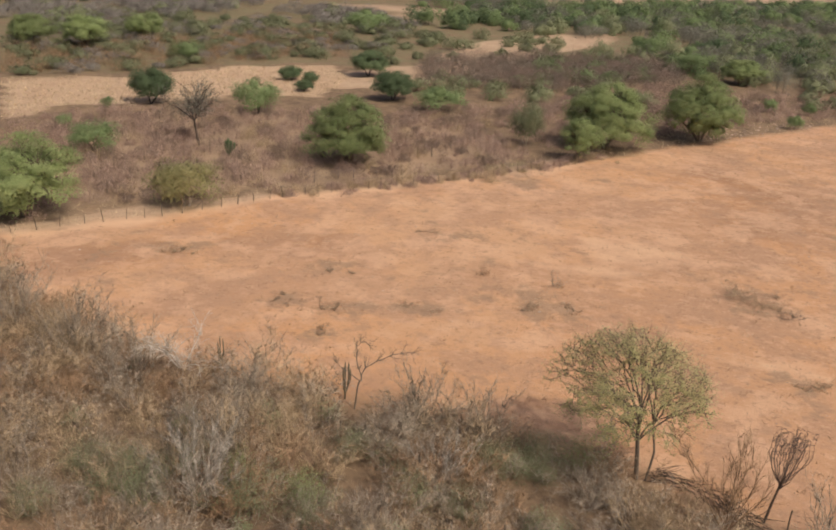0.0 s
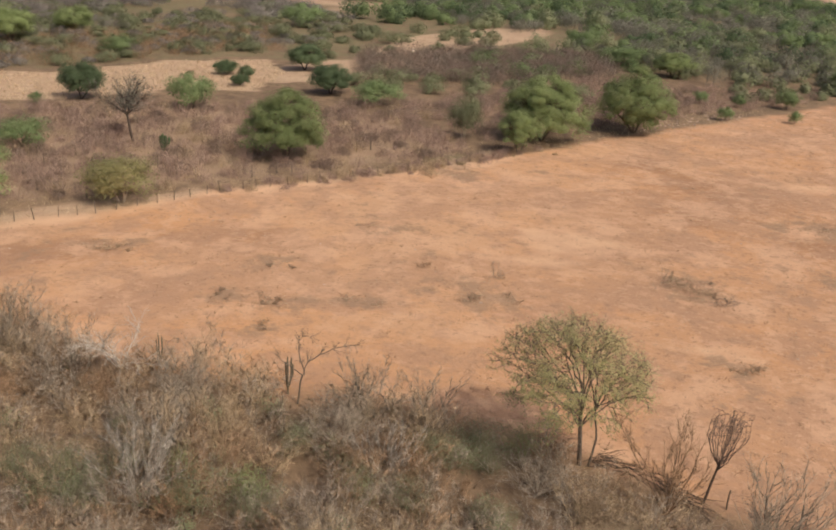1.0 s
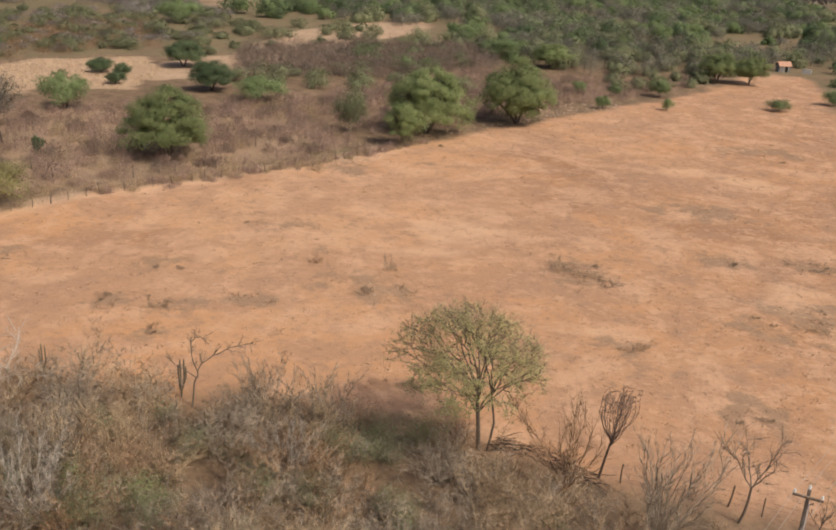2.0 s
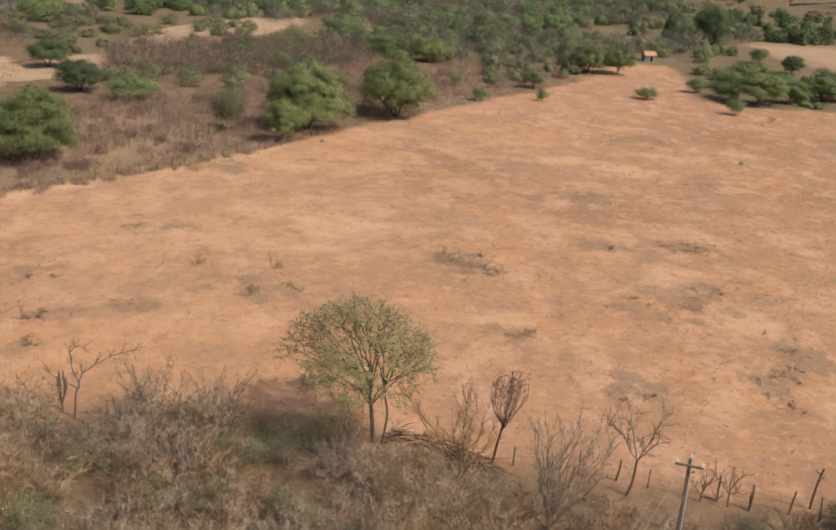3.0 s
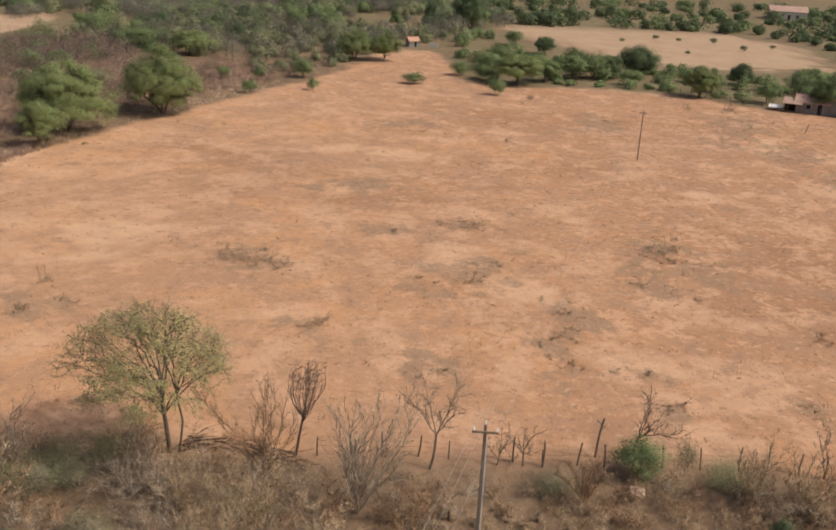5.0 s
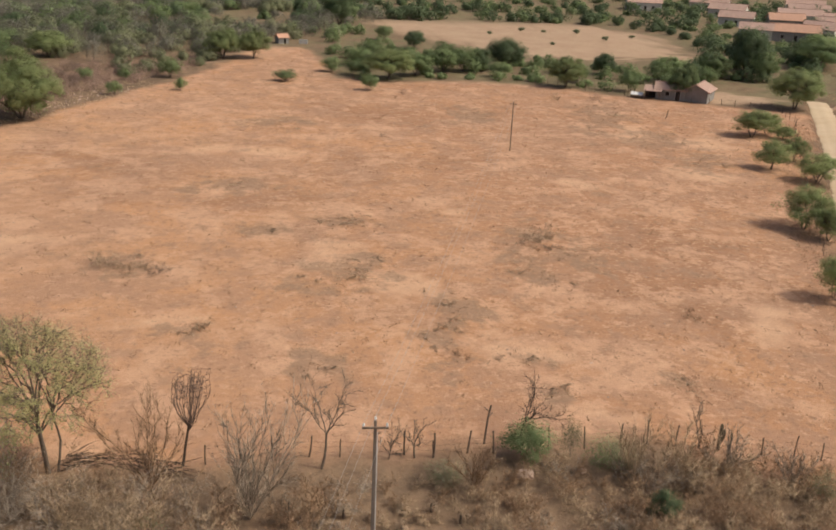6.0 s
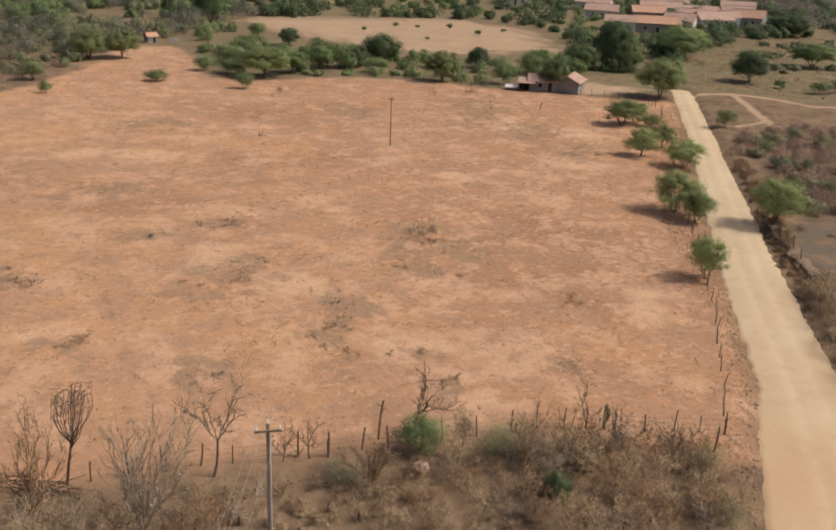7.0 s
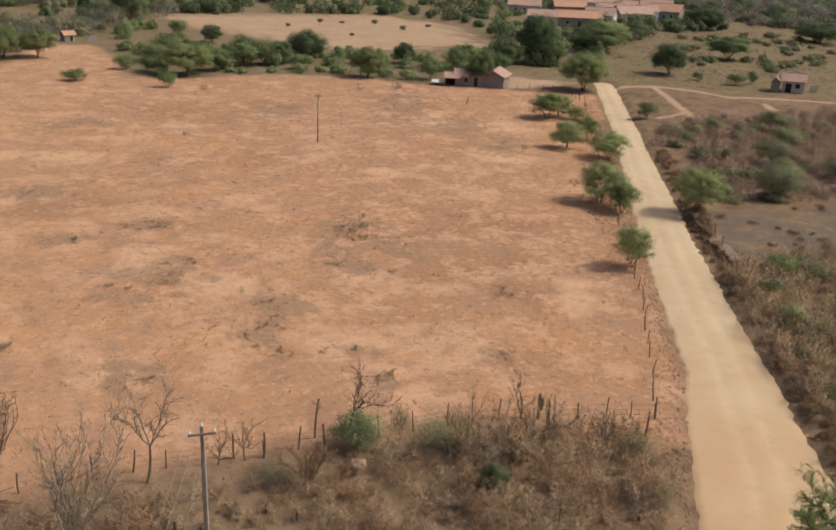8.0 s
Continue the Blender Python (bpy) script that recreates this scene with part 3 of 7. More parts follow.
def make_road():
    # a fine line along the road's middle
    line, wide = [], []
    pts = np.array(ROAD_XY)
    seg = np.hypot(*np.diff(pts, axis=0).T)
    run = np.concatenate([[0], np.cumsum(seg)])
    s = np.arange(0, run[-1], 0.6)
    cx, cy = np.interp(s, run, pts[:, 0]), np.interp(s, run, pts[:, 1])
    for _ in range(12):
        cx[1:-1], cy[1:-1] = (cx[:-2] + cx[1:-1] + cx[2:]) / 3, (cy[:-2] + cy[1:-1] + cy[2:]) / 3
    tx, ty = np.gradient(cx), np.gradient(cy)
    n = np.hypot(tx, ty)
    nx, ny = ty / n, -tx / n
    half = half_road(s)
    u = np.linspace(-1, 1, 25)
    rough = np.random.default_rng(58)
    left = 0.3 * wavy(cx, cy, 51, 17) + 0.1 * wavy(cx, cy, 54, 5.3) + 0.1 * wavy(cx, cy, 56, 1.7)
    right = 0.55 * np.clip((80 - s) / 30, 0, 1) + 0.3 * wavy(cx, cy, 52, 21) + 0.12 * wavy(cx, cy, 55, 6.1) + 0.08 * wavy(cx, cy, 57, 1.9)
    left, right = left + rough.normal(size=len(s)) * 0.1, right + rough.normal(size=len(s)) * 0.12
    off = u[None] * half[:, None] + np.where(u < 0, -1, 1)[None] * np.abs(u)[None] ** 3 * np.where(u < 0, left[:, None], right[:, None])
    x, y = cx[:, None] + nx[:, None] * off, cy[:, None] + ny[:, None] * off
    rut = np.exp(-((np.abs(off - 0.2) - 0.95) / 0.42) ** 2)
    z = -0.36 + 0.12 * (1 - u[None] ** 2) - 0.035 * rut + 0.004 * wavy(x, y, 53, 3) - 0.16 * (np.abs(u)[None] > 0.97)
    v = np.stack([x, y, z], -1).reshape(-1, 3)
    m = len(u)
    k = (np.arange(len(s) - 1)[:, None] * m + np.arange(m - 1)).ravel()
    me = mesh_of("road", [(v, np.stack([k, k + 1, k + m + 1, k + m], -1), 0)], [ROAD], True)
    edge = np.clip((np.abs(u)[None] - 0.84) / 0.15, 0, 1) + 0 * x
    near = np.clip((92 - s[:, None]) / 40, 0, 1) + 0 * x
    lane = np.stack([rut + 0 * x, edge, near, np.ones_like(x)], -1).astype(np.float32)
    at = me.attributes.new("lane", "FLOAT_COLOR", "POINT")
    at.data.foreach_set("color", lane.ravel())
    tagged(new("road", me), "pale unpaved road of packed gravel with worn wheel tracks", "road", kind="structure")


make_ground()
make_road()


# ---------------------------------------------------------------- trees and shrubs
def crown_points(rng, n, r, h, low, high, flat):
    """Clump centres on the billows of an uneven dome between low and high."""
    mid, half = (low + high) / 2, (high - low) / 2
    m = 18
    a = np.arange(m) * 2.399963 + rng.uniform(0, 6.3)
    up = np.linspace(0.95, -0.62, m) + rng.uniform(-0.08, 0.08, m)
    out = np.sqrt(np.maximum(0.02, 1 - up * up)) * rng.uniform(0.5, 0.74, m)
    billow = np.stack([np.cos(a) * out, np.sin(a) * out, up * rng.uniform(0.5, 0.72, m)], -1)
    wide = rng.uniform(0.3, 0.46, m)
    pts = []
    while len(pts) < n:
        k = rng.integers(m)
        d = unit(rng.normal(size=3) + (0, 0, 0.3)) * rng.uniform(0.5, 1.0) ** 0.5
        p = billow[k] + d * wide[k] * (1, 1, 0.8)
        if p[2] < -flat or d[2] < -0.6:
            continue
        pts.append((p[0] * r, p[1] * r, mid + p[2] * half))
    return np.array(pts)


def tree_parts(seed, h, r, clumps, per, size, low=0.32, flat=0.5, stems=1, trunk=0.16, clump_r=0.24, rise=0.5, thin=0.5):
    """A tree with its foot at the origin: the mesh parts of each stem with its boughs, and those of the leaves."""
    rng = np.random.default_rng(seed)
    woods, tops = [], []
    for k in range(stems):
        thick = []
        a = rng.uniform(0, 6.3)
        lean = 0.12 if stems == 1 else rng.uniform(0.2, 0.5)
        way = (math.cos(a) * lean, math.sin(a) * lean, 1)
        foot = np.array((math.cos(a), math.sin(a), 0)) * (0 if stems == 1 else 0.15)
        tops += [(q, w, k) for q, _, w in limb(thick, rng, foot, way, h * 0.52, trunk, trunk * 0.45, 5, 0.14)][1:]
        woods.append((thick, []))
    cs = crown_points(rng, clumps, r, h, h * low, h, flat)
    fol, ways = [], []
    heart = np.array((0, 0, h * (low + 1) / 2 - 0.15 * h))
    for c in cs:
        q, w, k = min(tops, key=lambda o: np.linalg.norm(o[0] - c) + 2 * max(0, o[0][2] - c[2]) + rng.uniform(0, 0.15 * h))
        segs = woods[k][1]
        mid = (q + c) / 2 + (0, 0, 0.08 * h) + rng.normal(size=3) * 0.04 * h
        w0 = min(w * 0.6, trunk * 0.4)
        for a, b, ra, rb in ((q, (q + mid) / 2 + rng.normal(size=3) * 0.02 * h, w0, w0 * 0.8), (None, mid, w0 * 0.8, w0 * 0.55), (None, c, w0 * 0.55, 0.014)):
            a = last if a is None else a
            segs.append((*a, *b, ra, rb))
            last = b
        s = clump_r * r * rng.uniform(0.7, 1.35)
        m = int(per * rng.uniform(0.6, 1.3))
        p = rng.normal(size=(m, 3)) * 0.55
        shell = rng.random(m) < 0.65
        p[shell] = unit(p[shell] + (0, 0, 0.2)) * rng.uniform(0.75, 1.05, (shell.sum(), 1))
        p *= (s, s, s * thin)
        fol.append(c + p)
        ways.append(unit(p / (1, 1, thin)) * 0.75 + unit(c - heart) * 0.7)
    fol, ways = np.concatenate(fol), np.concatenate(ways)
    ok = fol[:, 2] > 0.12
    woods = [[(*tubes(a, 7), 0)] + ([(*tubes(b, 3), 0)] if b else []) for a, b in woods]
    return woods, [(*leaves(rng, fol[ok], size, rise, 0.5, ways[ok]), 0)]


PROTO = {}
KINDS = {
    # kind: height, radius, clumps, leaves a clump, leaf size, low, flat, stems, trunk, clump radius, thin, leaf, bark
    "feathery": (7.0, 5.0, 240, 170, 0.14, -0.08, 0.92, 3, 0.15, 0.17, 0.55, LEAF_BRIGHT, BARK),
    "umbrella": (7.0, 5.0, 170, 150, 0.175, 0.1, 0.85, 3, 0.15, 0.19, 0.55, LEAF_BRIGHT, BARK),
    "spreading": (5.0, 3.2, 130, 120, 0.115, 0.02, 0.92, 3, 0.08, 0.2, 0.6, LEAF_GREEN, BARK),
    "round": (7.0, 5.0, 140, 150, 0.21, 0.02, 0.85, 2, 0.17, 0.22, 0.7, LEAF_DARK, BARK_DARK),
    "low": (3.0, 2.4, 44, 150, 0.12, 0.0, 0.85, 3, 0.05, 0.3, 0.6, LEAF_GREEN, BARK),
    "half_bare": (4.0, 3.0, 90, 44, 0.095, 0.02, 0.8, 5, 0.05, 0.34, 0.8, LEAF_OLIVE, TWIG_GREY),
    "olive": (4.0, 3.0, 64, 150, 0.125, 0.02, 0.8, 4, 0.05, 0.3, 0.7, LEAF_OLIVE, TWIG_GREY),
}


def plant(kind, variant, x, y, h, r, label, name="tree", group="", leaf=None):
    """Sets a tree or shrub of that kind, height and crown radius."""
    key = (kind, variant % 3, leaf.name if leaf else "")
    h0, r0, clumps, per, size, low, flat, stems, trunk, cr, thin, leaf0, bark = KINDS[kind]
    turn = 360 * ((variant * 0.618 + x * 0.137) % 1.0)
    m = pose(x, y, lie(x, y) - 0.06, 0, 0, turn) @ Matrix.Diagonal((0.86 * r / r0, 0.86 * r / r0, h / h0, 1))
    if key not in PROTO:
        woods, fol = tree_parts(100 + sum(map(ord, kind)) + variant % 3, h0, r0, clumps, per, size, low, flat, stems, trunk, cr, thin=thin)
        root = new(name)
        for wood in woods:
            child("trunk", mesh_of("trunk", wood, [bark]), root)
        child("crown", mesh_of("crown", fol, [leaf or leaf0]), root)
        root.matrix_basis = m
        PROTO[key] = root
    else:
        src = PROTO[key]
        root = copy_thing(src, Matrix.Identity(4))
        root.matrix_basis = m
        root.name = name
    return tagged(root, label, "tree" if name == "tree" else "shrub", group)


# Along the field's far side, from the straw clearing to the yard of the farmhouse.
UMB = "wide green thorn tree with a layered crown"
for n, (x, y, h, r) in enumerate([(-80.3, 61.9, 9.0, 6.8), (-65.2, 101.4, 9.2, 7.0), (-38.6, 131.5, 10.6, 7.6), (-27.6, 145.5, 10.4, 7.2)]):
    plant("feathery", n, x, y, h, r, UMB + " by the field", group="trees at the field's edge")
plant("spreading", 0, -39.1, 122.0, 6.6, 4.1, "bushy bright green thorn tree at the field's edge", group="trees at the field's edge", leaf=LEAF_BRIGHT)
for n, (x, y, h, r) in enumerate([(-187, 151, 8.4, 6.4), (-174.5, 156, 8.6, 7.0), (-180, 181, 7.4, 5.8), (-33, 211, 5.9, 5.7), (3.6, 211.5, 6.6, 5.0), (10.2, 212.0, 6.4, 4.8)]):
    plant("umbrella", n, x, y, h, r, "green thorn tree with a flat layered crown in the scrub", group="scrub trees")
for n, (x, y, h, r) in enumerate([(-96.8, 86.7, 4.4, 3.9), (-96, 121, 6.5, 3.9), (-71.6, 141.5, 4.6, 5.0), (-145.6, 159, 4.8, 4.5), (-146, 238, 7.3, 6.6),
                                  (-61, 239, 6.2, 5.1), (-46, 224, 4.6, 7.5)]):
    plant("low", n, x, y, h, 1.1 * r, "rounded green thorn bush in brown scrub", "shrub", "scrub bushes")
for n, (x, y, h, r) in enumerate([(-116, 117, 6.5, 4.8), (-102.4, 167.4, 5.7, 5.0), (-83.9, 145.9, 5.6, 4.9), (-112.4, 153.3, 3.1, 3.0), (-106, 151, 2.8, 2.0), (-102.2, 143.6, 2.4, 2.2)]):
    plant("round", n, x, y, h, r, "dense dark green round tree beside the straw clearing", group="dark scrub trees")
plant("olive", 1, -49.2, 126.1, 7.0, 3.3, "olive green tall bush in brown scrub", "shrub")
plant("olive", 0, -68.8, 73.9, 5.4, 5.0, "thin olive bush with half-bare twigs behind the fence", "shrub", leaf=LEAF_THIN)
for n, (x, y, h, r) in enumerate([(-110.7, 93.6, 2.7, 1.6), (-22.4, 180.7, 2.8, 1.7), (-15.5, 181.8, 2.6, 1.6), (-7.3, 186.3, 3.9, 3.2), (-15.9, 165.2, 2.6, 1.6),
                                  (-4.7, 170, 2.5, 1.4), (14.9, 181, 2.3, 2.9), (30, 171.2, 3.4, 2.1), (-118, 109, 2.2, 1.5)]):
    plant("low", n, x, y, h, r, "small round green shrub on bare ground", "shrub", "small field shrubs")
BELT = "green thorn tree in the belt behind the field"
for n, (x, y, h, r) in enumerate([(36.2, 184, 6.6, 6.2), (43, 189, 5.0, 4.4), (50.2, 193.8, 5.4, 3.9), (71.1, 174.6, 6.4, 4.5), (90.8, 162.4, 6.8, 3.6), (110.5, 185.6, 6.0, 4.2),
                                  (108.8, 152.2, 8.0, 5.9), (154, 208, 8.0, 7.4), (120.8, 182, 6.9, 4.0), (148.9, 201, 8.2, 7.0), (177.5, 185, 6.4, 7.2), (99, 186, 5.2, 3.8)]):
    plant("umbrella", n, x, y, h, r, BELT, group="tree belt", leaf=LEAF_BRIGHT if n in (0, 3, 6, 7) else LEAF_GREEN)
for n, (x, y, h, r) in enumerate([(65.7, 199, 7.0, 5.6), (86.9, 192, 4.9, 3.2), (119.4, 187, 11.4, 5.9), (40.1, 285, 12, 6.6), (142.6, 166.4, 7.2, 5.0), (227.6, 251, 7.2, 9.0),
                                  (240.4, 213.5, 6.6, 8.6), (127.6, 199, 9.4, 5.0), (52.2, 231.8, 4.4, 3.3), (66.5, 311, 4.4, 4.7), (59, 196, 5.2, 3.4)]):
    plant("round", n, x, y, h, r, "dense dark green tree behind the field", group="dark trees")
for n, (x, y, h, r) in enumerate([(55.1, 194.5, 5.6, 4.4), (83.3, 170.4, 4.6, 2.9), (95.4, 181.7, 4.8, 3.8), (47.5, 249.8, 4.0, 3.2), (30, 190, 3.8, 3.4), (26, 195, 3.4, 3.0),
                                  (76, 181, 4.0, 3.4), (61, 187, 3.6, 3.0), (103, 176, 4.4, 3.4), (33, 203, 4.2, 4.0), (44, 205, 4.6, 4.4), (38, 218, 4.4, 4.2), (55, 212, 4.6, 3.6)]):
    plant("low", n, x, y, h, r, "green bush in the belt behind the field", "shrub", "belt bushes")
for n, (x, y, h, r) in enumerate([(96.4, 277.2, 1.4, 1.3), (102.5, 274.0, 1.1, 1.0), (112.7, 272.1, 1.6, 1.4), (114.3, 253.6, 1.5, 1.3), (126.3, 261.2, 1.2, 1.1), (93.6, 242.3, 1.0, 0.9), (82.6, 266.2, 1.2, 1.0)]):
    plant("low", n, x, y, h, r, "small dark green shrub on the far tan field", "shrub", "far field shrubs", leaf=LEAF_DARK)
# Young trees along the road.
for n, (x, y, h, r) in enumerate([(86.1, 130.1, 4.6, 3.2), (89.8, 131.6, 3.8, 2.2), (76.3, 109.3, 4.1, 2.5), (82.7, 113.4, 3.6, 2.2), (78.5, 102, 4.0, 2.8), (64.2, 84.1, 4.9, 2.9),
                                  (64.4, 80.1, 3.7, 2.0), (54.1, 64.9, 4.4, 1.8), (90.7, 128, 2.2, 2.0)]):
    plant("spreading", n, x, y, 1.06 * h, 1.25 * r, "young green thorn tree on the road's verge", group="roadside trees", leaf=LEAF_BRIGHT)
for n, (x, y, h, r) in enumerate([(103.4, 125, 3.1, 2.3), (97.3, 107.3, 2.0, 1.4), (96.1, 97.5, 1.8, 1.1), (58.2, 48.9, 2.0, 1.4), (148, 150.7, 2.9, 2.5),
                                  (152.7, 151, 3.2, 1.7), (144.3, 158.5, 2.1, 1.7), (67, 58.5, 2.2, 1.8), (62, 54.5, 1.6, 1.3)]):
    plant("low", n, x, y, h, r, "low green shrub beside the road", "shrub", "roadside shrubs", leaf=LEAF_BRIGHT if n in (3, 7) else None)
plant("spreading", 1, 73.0, 77.4, 5.8, 3.7, "dense round green tree at the road's edge", leaf=LEAF_BRIGHT)
for n, (x, y, h, r) in enumerate([(100.8, 93.5, 3.6, 3.4), (87.2, 79.2, 4.6, 3.6), (93, 84, 3.6, 3.2), (111, 101, 3.2, 3.4), (104, 84, 3.4, 3.6), (120, 112, 3.0, 3.0)]):
    plant("olive", n, x, y, h, r, "dusty olive thicket bush beyond the road", "shrub", "dusty bushes")

# ---------------------------------------------------------------- brush
def blades(c, d, length, width, rng, out=None):
    """Slender three-cornered twigs or grass blades from the points c along d, turned about the ways out."""
    n = len(c)
    side = unit(np.cross(d, rng.normal(size=(n, 3)))) * (width / 2)[:, None]
    if out is None:
        v = np.stack([c - side, c + side, c + d * length[:, None]], 1)
        return v.reshape(-1, 3), np.arange(3 * n).reshape(n, 3)
    side *= np.where(np.sum(np.cross(side, d) * out, -1) < 0, -1, 1)[:, None]
    v = np.stack([c - side, c + side, c + d * length[:, None]], 1)
    return v.reshape(-1, 3), np.arange(3 * n).reshape(n, 3), np.repeat(unit(out + 0.5 * unit(np.cross(side, d))), 3, 0)


def bush_shape(seed, h, spread, stems, kids, tufts, r=0.022, thin=0.011, arch=0.02, blade=0.3, bw=0.02):
    """A leafless bush: its limbs, and its finest twigs as rows of foot, way, length and width."""
    rng = np.random.default_rng(seed)
    segs, fine = [], []
    for _ in range(stems):
        a, tilt = rng.uniform(0, 2 * np.pi), spread * rng.uniform(0.1, 1.0)
        d = np.array((math.cos(a) * math.sin(tilt), math.sin(a) * math.sin(tilt), math.cos(tilt)))
        p = np.array((math.cos(a), math.sin(a), 0)) * rng.uniform(0, 0.3)
        for q, e, w in limb(segs, rng, p, d, h * rng.uniform(0.55, 1.0), r, thin, 4, 0.16, -arch):
            for _ in range(kids):
                for s, g, _ in limb(segs, rng, q, side_way(rng, e, 0.85), h * rng.uniform(0.18, 0.4), thin * 1.1, thin * 0.7, 2, 0.25, -arch):
                    for _ in range(tufts):
                        fine.append((*s, *side_way(rng, g, 1.1), h * blade * rng.uniform(0.5, 1.2), bw * rng.uniform(0.7, 1.3)))
    return np.array(segs), np.array(fine)


def far_bush(seed, h=2.1, r=1.5, count=470):
    """A leafless bush for a distance: a few stems in an uneven dome of fine twigs."""
    rng = np.random.default_rng(seed)
    segs = []
    for _ in range(7):
        a, tilt = rng.uniform(0, 6.3), rng.uniform(0.1, 0.75)
        limb(segs, rng, np.zeros(3), (math.cos(a) * tilt, math.sin(a) * tilt, 1), h * rng.uniform(0.6, 0.95), 0.03, 0.015, 2, 0.12)
    p = unit(rng.normal(size=(count, 3))) * rng.uniform(0.2, 1.0, (count, 1)) ** 0.5
    p[:, 2] = np.abs(p[:, 2])
    a = np.arctan2(p[:, 1], p[:, 0])
    lump = 1 + 0.2 * np.sin(2 * a + seed) + 0.15 * np.sin(5 * a + 2 * seed)
    c = p * np.stack([r * lump, r * lump, h * 0.8 * lump], -1)
    d = unit(p * (1, 1, 0.6) + (0, 0, 0.5) + rng.normal(size=(count, 3)) * 0.45)
    return np.array(segs), np.concatenate([c, d, rng.uniform(0.25, 0.6, (count, 1)), rng.uniform(0.016, 0.034, (count, 1))], 1)


def brush(name, rows, shapes, material, label, seed):
    """One stretch of brush: rows of x, y, size and height, each a turned shape."""
    rng = np.random.default_rng(seed)
    out, tips = [], []
    z = height(rows[:, 0], rows[:, 1]) - 0.05
    for (x, y, size, tall), g in zip(rows, z):
        segs, fine = shapes[rng.integers(len(shapes))]
        turn = rng.uniform(0, 6.3)
        out.append(moved(segs, x, y, g, turn, size, tall))
        c, s = math.cos(turn), math.sin(turn)
        m = np.array(((c, -s, 0), (s, c, 0), (0, 0, tall)))
        t = fine.copy()
        t[:, :3] = fine[:, :3] @ m.T * size + (x, y, g)
        t[:, 3:6] = fine[:, 3:6] @ m.T
        t[:, 6] *= size
        tips.append(np.concatenate([t, unit(t[:, :3] - (x, y, g + 0.25 * size)) + (0, 0, 0.35)], 1))
    t = np.concatenate(tips)
    t = t[t[:, 2] > height(t[:, 0], t[:, 1])] if len(t) < 60000 else t
    mesh = mesh_of(name, [(*tubes(np.concatenate(out), 3), 0), (*blades(t[:, :3], unit(t[:, 3:6]), t[:, 6], t[:, 7], rng, t[:, 8:]), 0)], [material])
    tagged(new(name, mesh), label, "brush", kind="stuff")


def rows_for(rng, x, y, lo, hi, tall=(0.8, 1.15)):
    n = len(x)
    return np.stack([x, y, rng.uniform(lo, hi, n), rng.uniform(*tall, n)], -1)


BUSHES = [bush_shape(300 + k, 2.5, 0.9, 6, 2, 8, 0.018, 0.008, arch=0.03, blade=0.22, bw=0.018) for k in range(6)]
LOW_BUSHES = [bush_shape(320 + k, 1.5, 1.0, 7, 1, 11, 0.012, 0.007, 0.04, 0.24, 0.015) for k in range(6)]
FAR_BUSHES = [far_bush(340 + k) for k in range(6)]


def make_thicket():
    rng = np.random.default_rng(60)
    dense = [(-84, 49), (-68, 48.5), (-56, 45.5), (-46, 44.8), (-39, 45.2), (-27, 46.5), (-20, 46.5), (-14, 45.5), (-10, 45), (-6, 44), (0, 42.5), (5, 41), (6, 34), (4, 27), (-20, 25), (-34, 20), (-48, 20), (-84, 34)]
    x, y = scatter(rng, dense, 1.6)
    lump = np.clip(1 + 0.8 * wavy(x, y, 63, 8.0) + 0.3 * wavy(x, y, 64, 3.6), 0.3, 1.75)
    ok = rng.random(len(x)) < np.clip(2.4 * lump - 1.5, 0.03, 1)
    x, y, lump = x[ok], y[ok], lump[ok]
    tone = wavy(x, y, 61, 10) + rng.normal(size=len(x)) * 0.16
    pick = np.digitize(tone, (-0.15, 0.3))
    for k, (name, mat, label) in enumerate((("tan_thicket", TWIG_TAN, "tan leafless thorn scrub at the field's near edge"),
                                            ("grey_thicket", TWIG_GREY, "grey leafless thorn scrub at the field's near edge"),
                                            ("brown_thicket", TWIG_BROWN, "brown leafless thorn scrub at the field's near edge"))):
        s = pick == k
        rows = rows_for(rng, x[s], y[s], 0.75, 1.2)
        rows[:, 2] *= lump[s]
        brush(name, rows, BUSHES, mat, label, 62 + k)
    thin = [(2, 44), (8, 44), (20, 43.2), (30, 42.3), (36, 39.5), (33.5, 35), (28, 28), (22, 22), (0, 25), (3, 36)]
    x, y = scatter(rng, thin, 1.3)
    # taller and closer towards the road
    big = np.clip(0.6 + 0.55 * wavy(x, y, 66, 6) + np.clip((x - 12) / 25, 0, 0.6), 0.35, 1.6)
    rows = np.stack([x, y, big * rng.uniform(0.75, 1.2, len(x)), rng.uniform(0.8, 1.2, len(x))], -1)
    tone = wavy(x, y, 67, 9) + rng.normal(size=len(x)) * 0.5
    brush("low_tan_scrub", rows[tone < -0.4], LOW_BUSHES, TWIG_TAN, "low tan dead scrub between road and fence", 70)
    brush("low_brown_scrub", rows[(tone >= -0.4) & (tone < 0.7)], LOW_BUSHES, TWIG_BROWN, "low brown dead scrub between road and fence", 71)
    brush("low_grey_scrub", rows[tone >= 0.7], LOW_BUSHES, TWIG_GREY, "low grey dead scrub between road and fence", 72)


make_thicket()


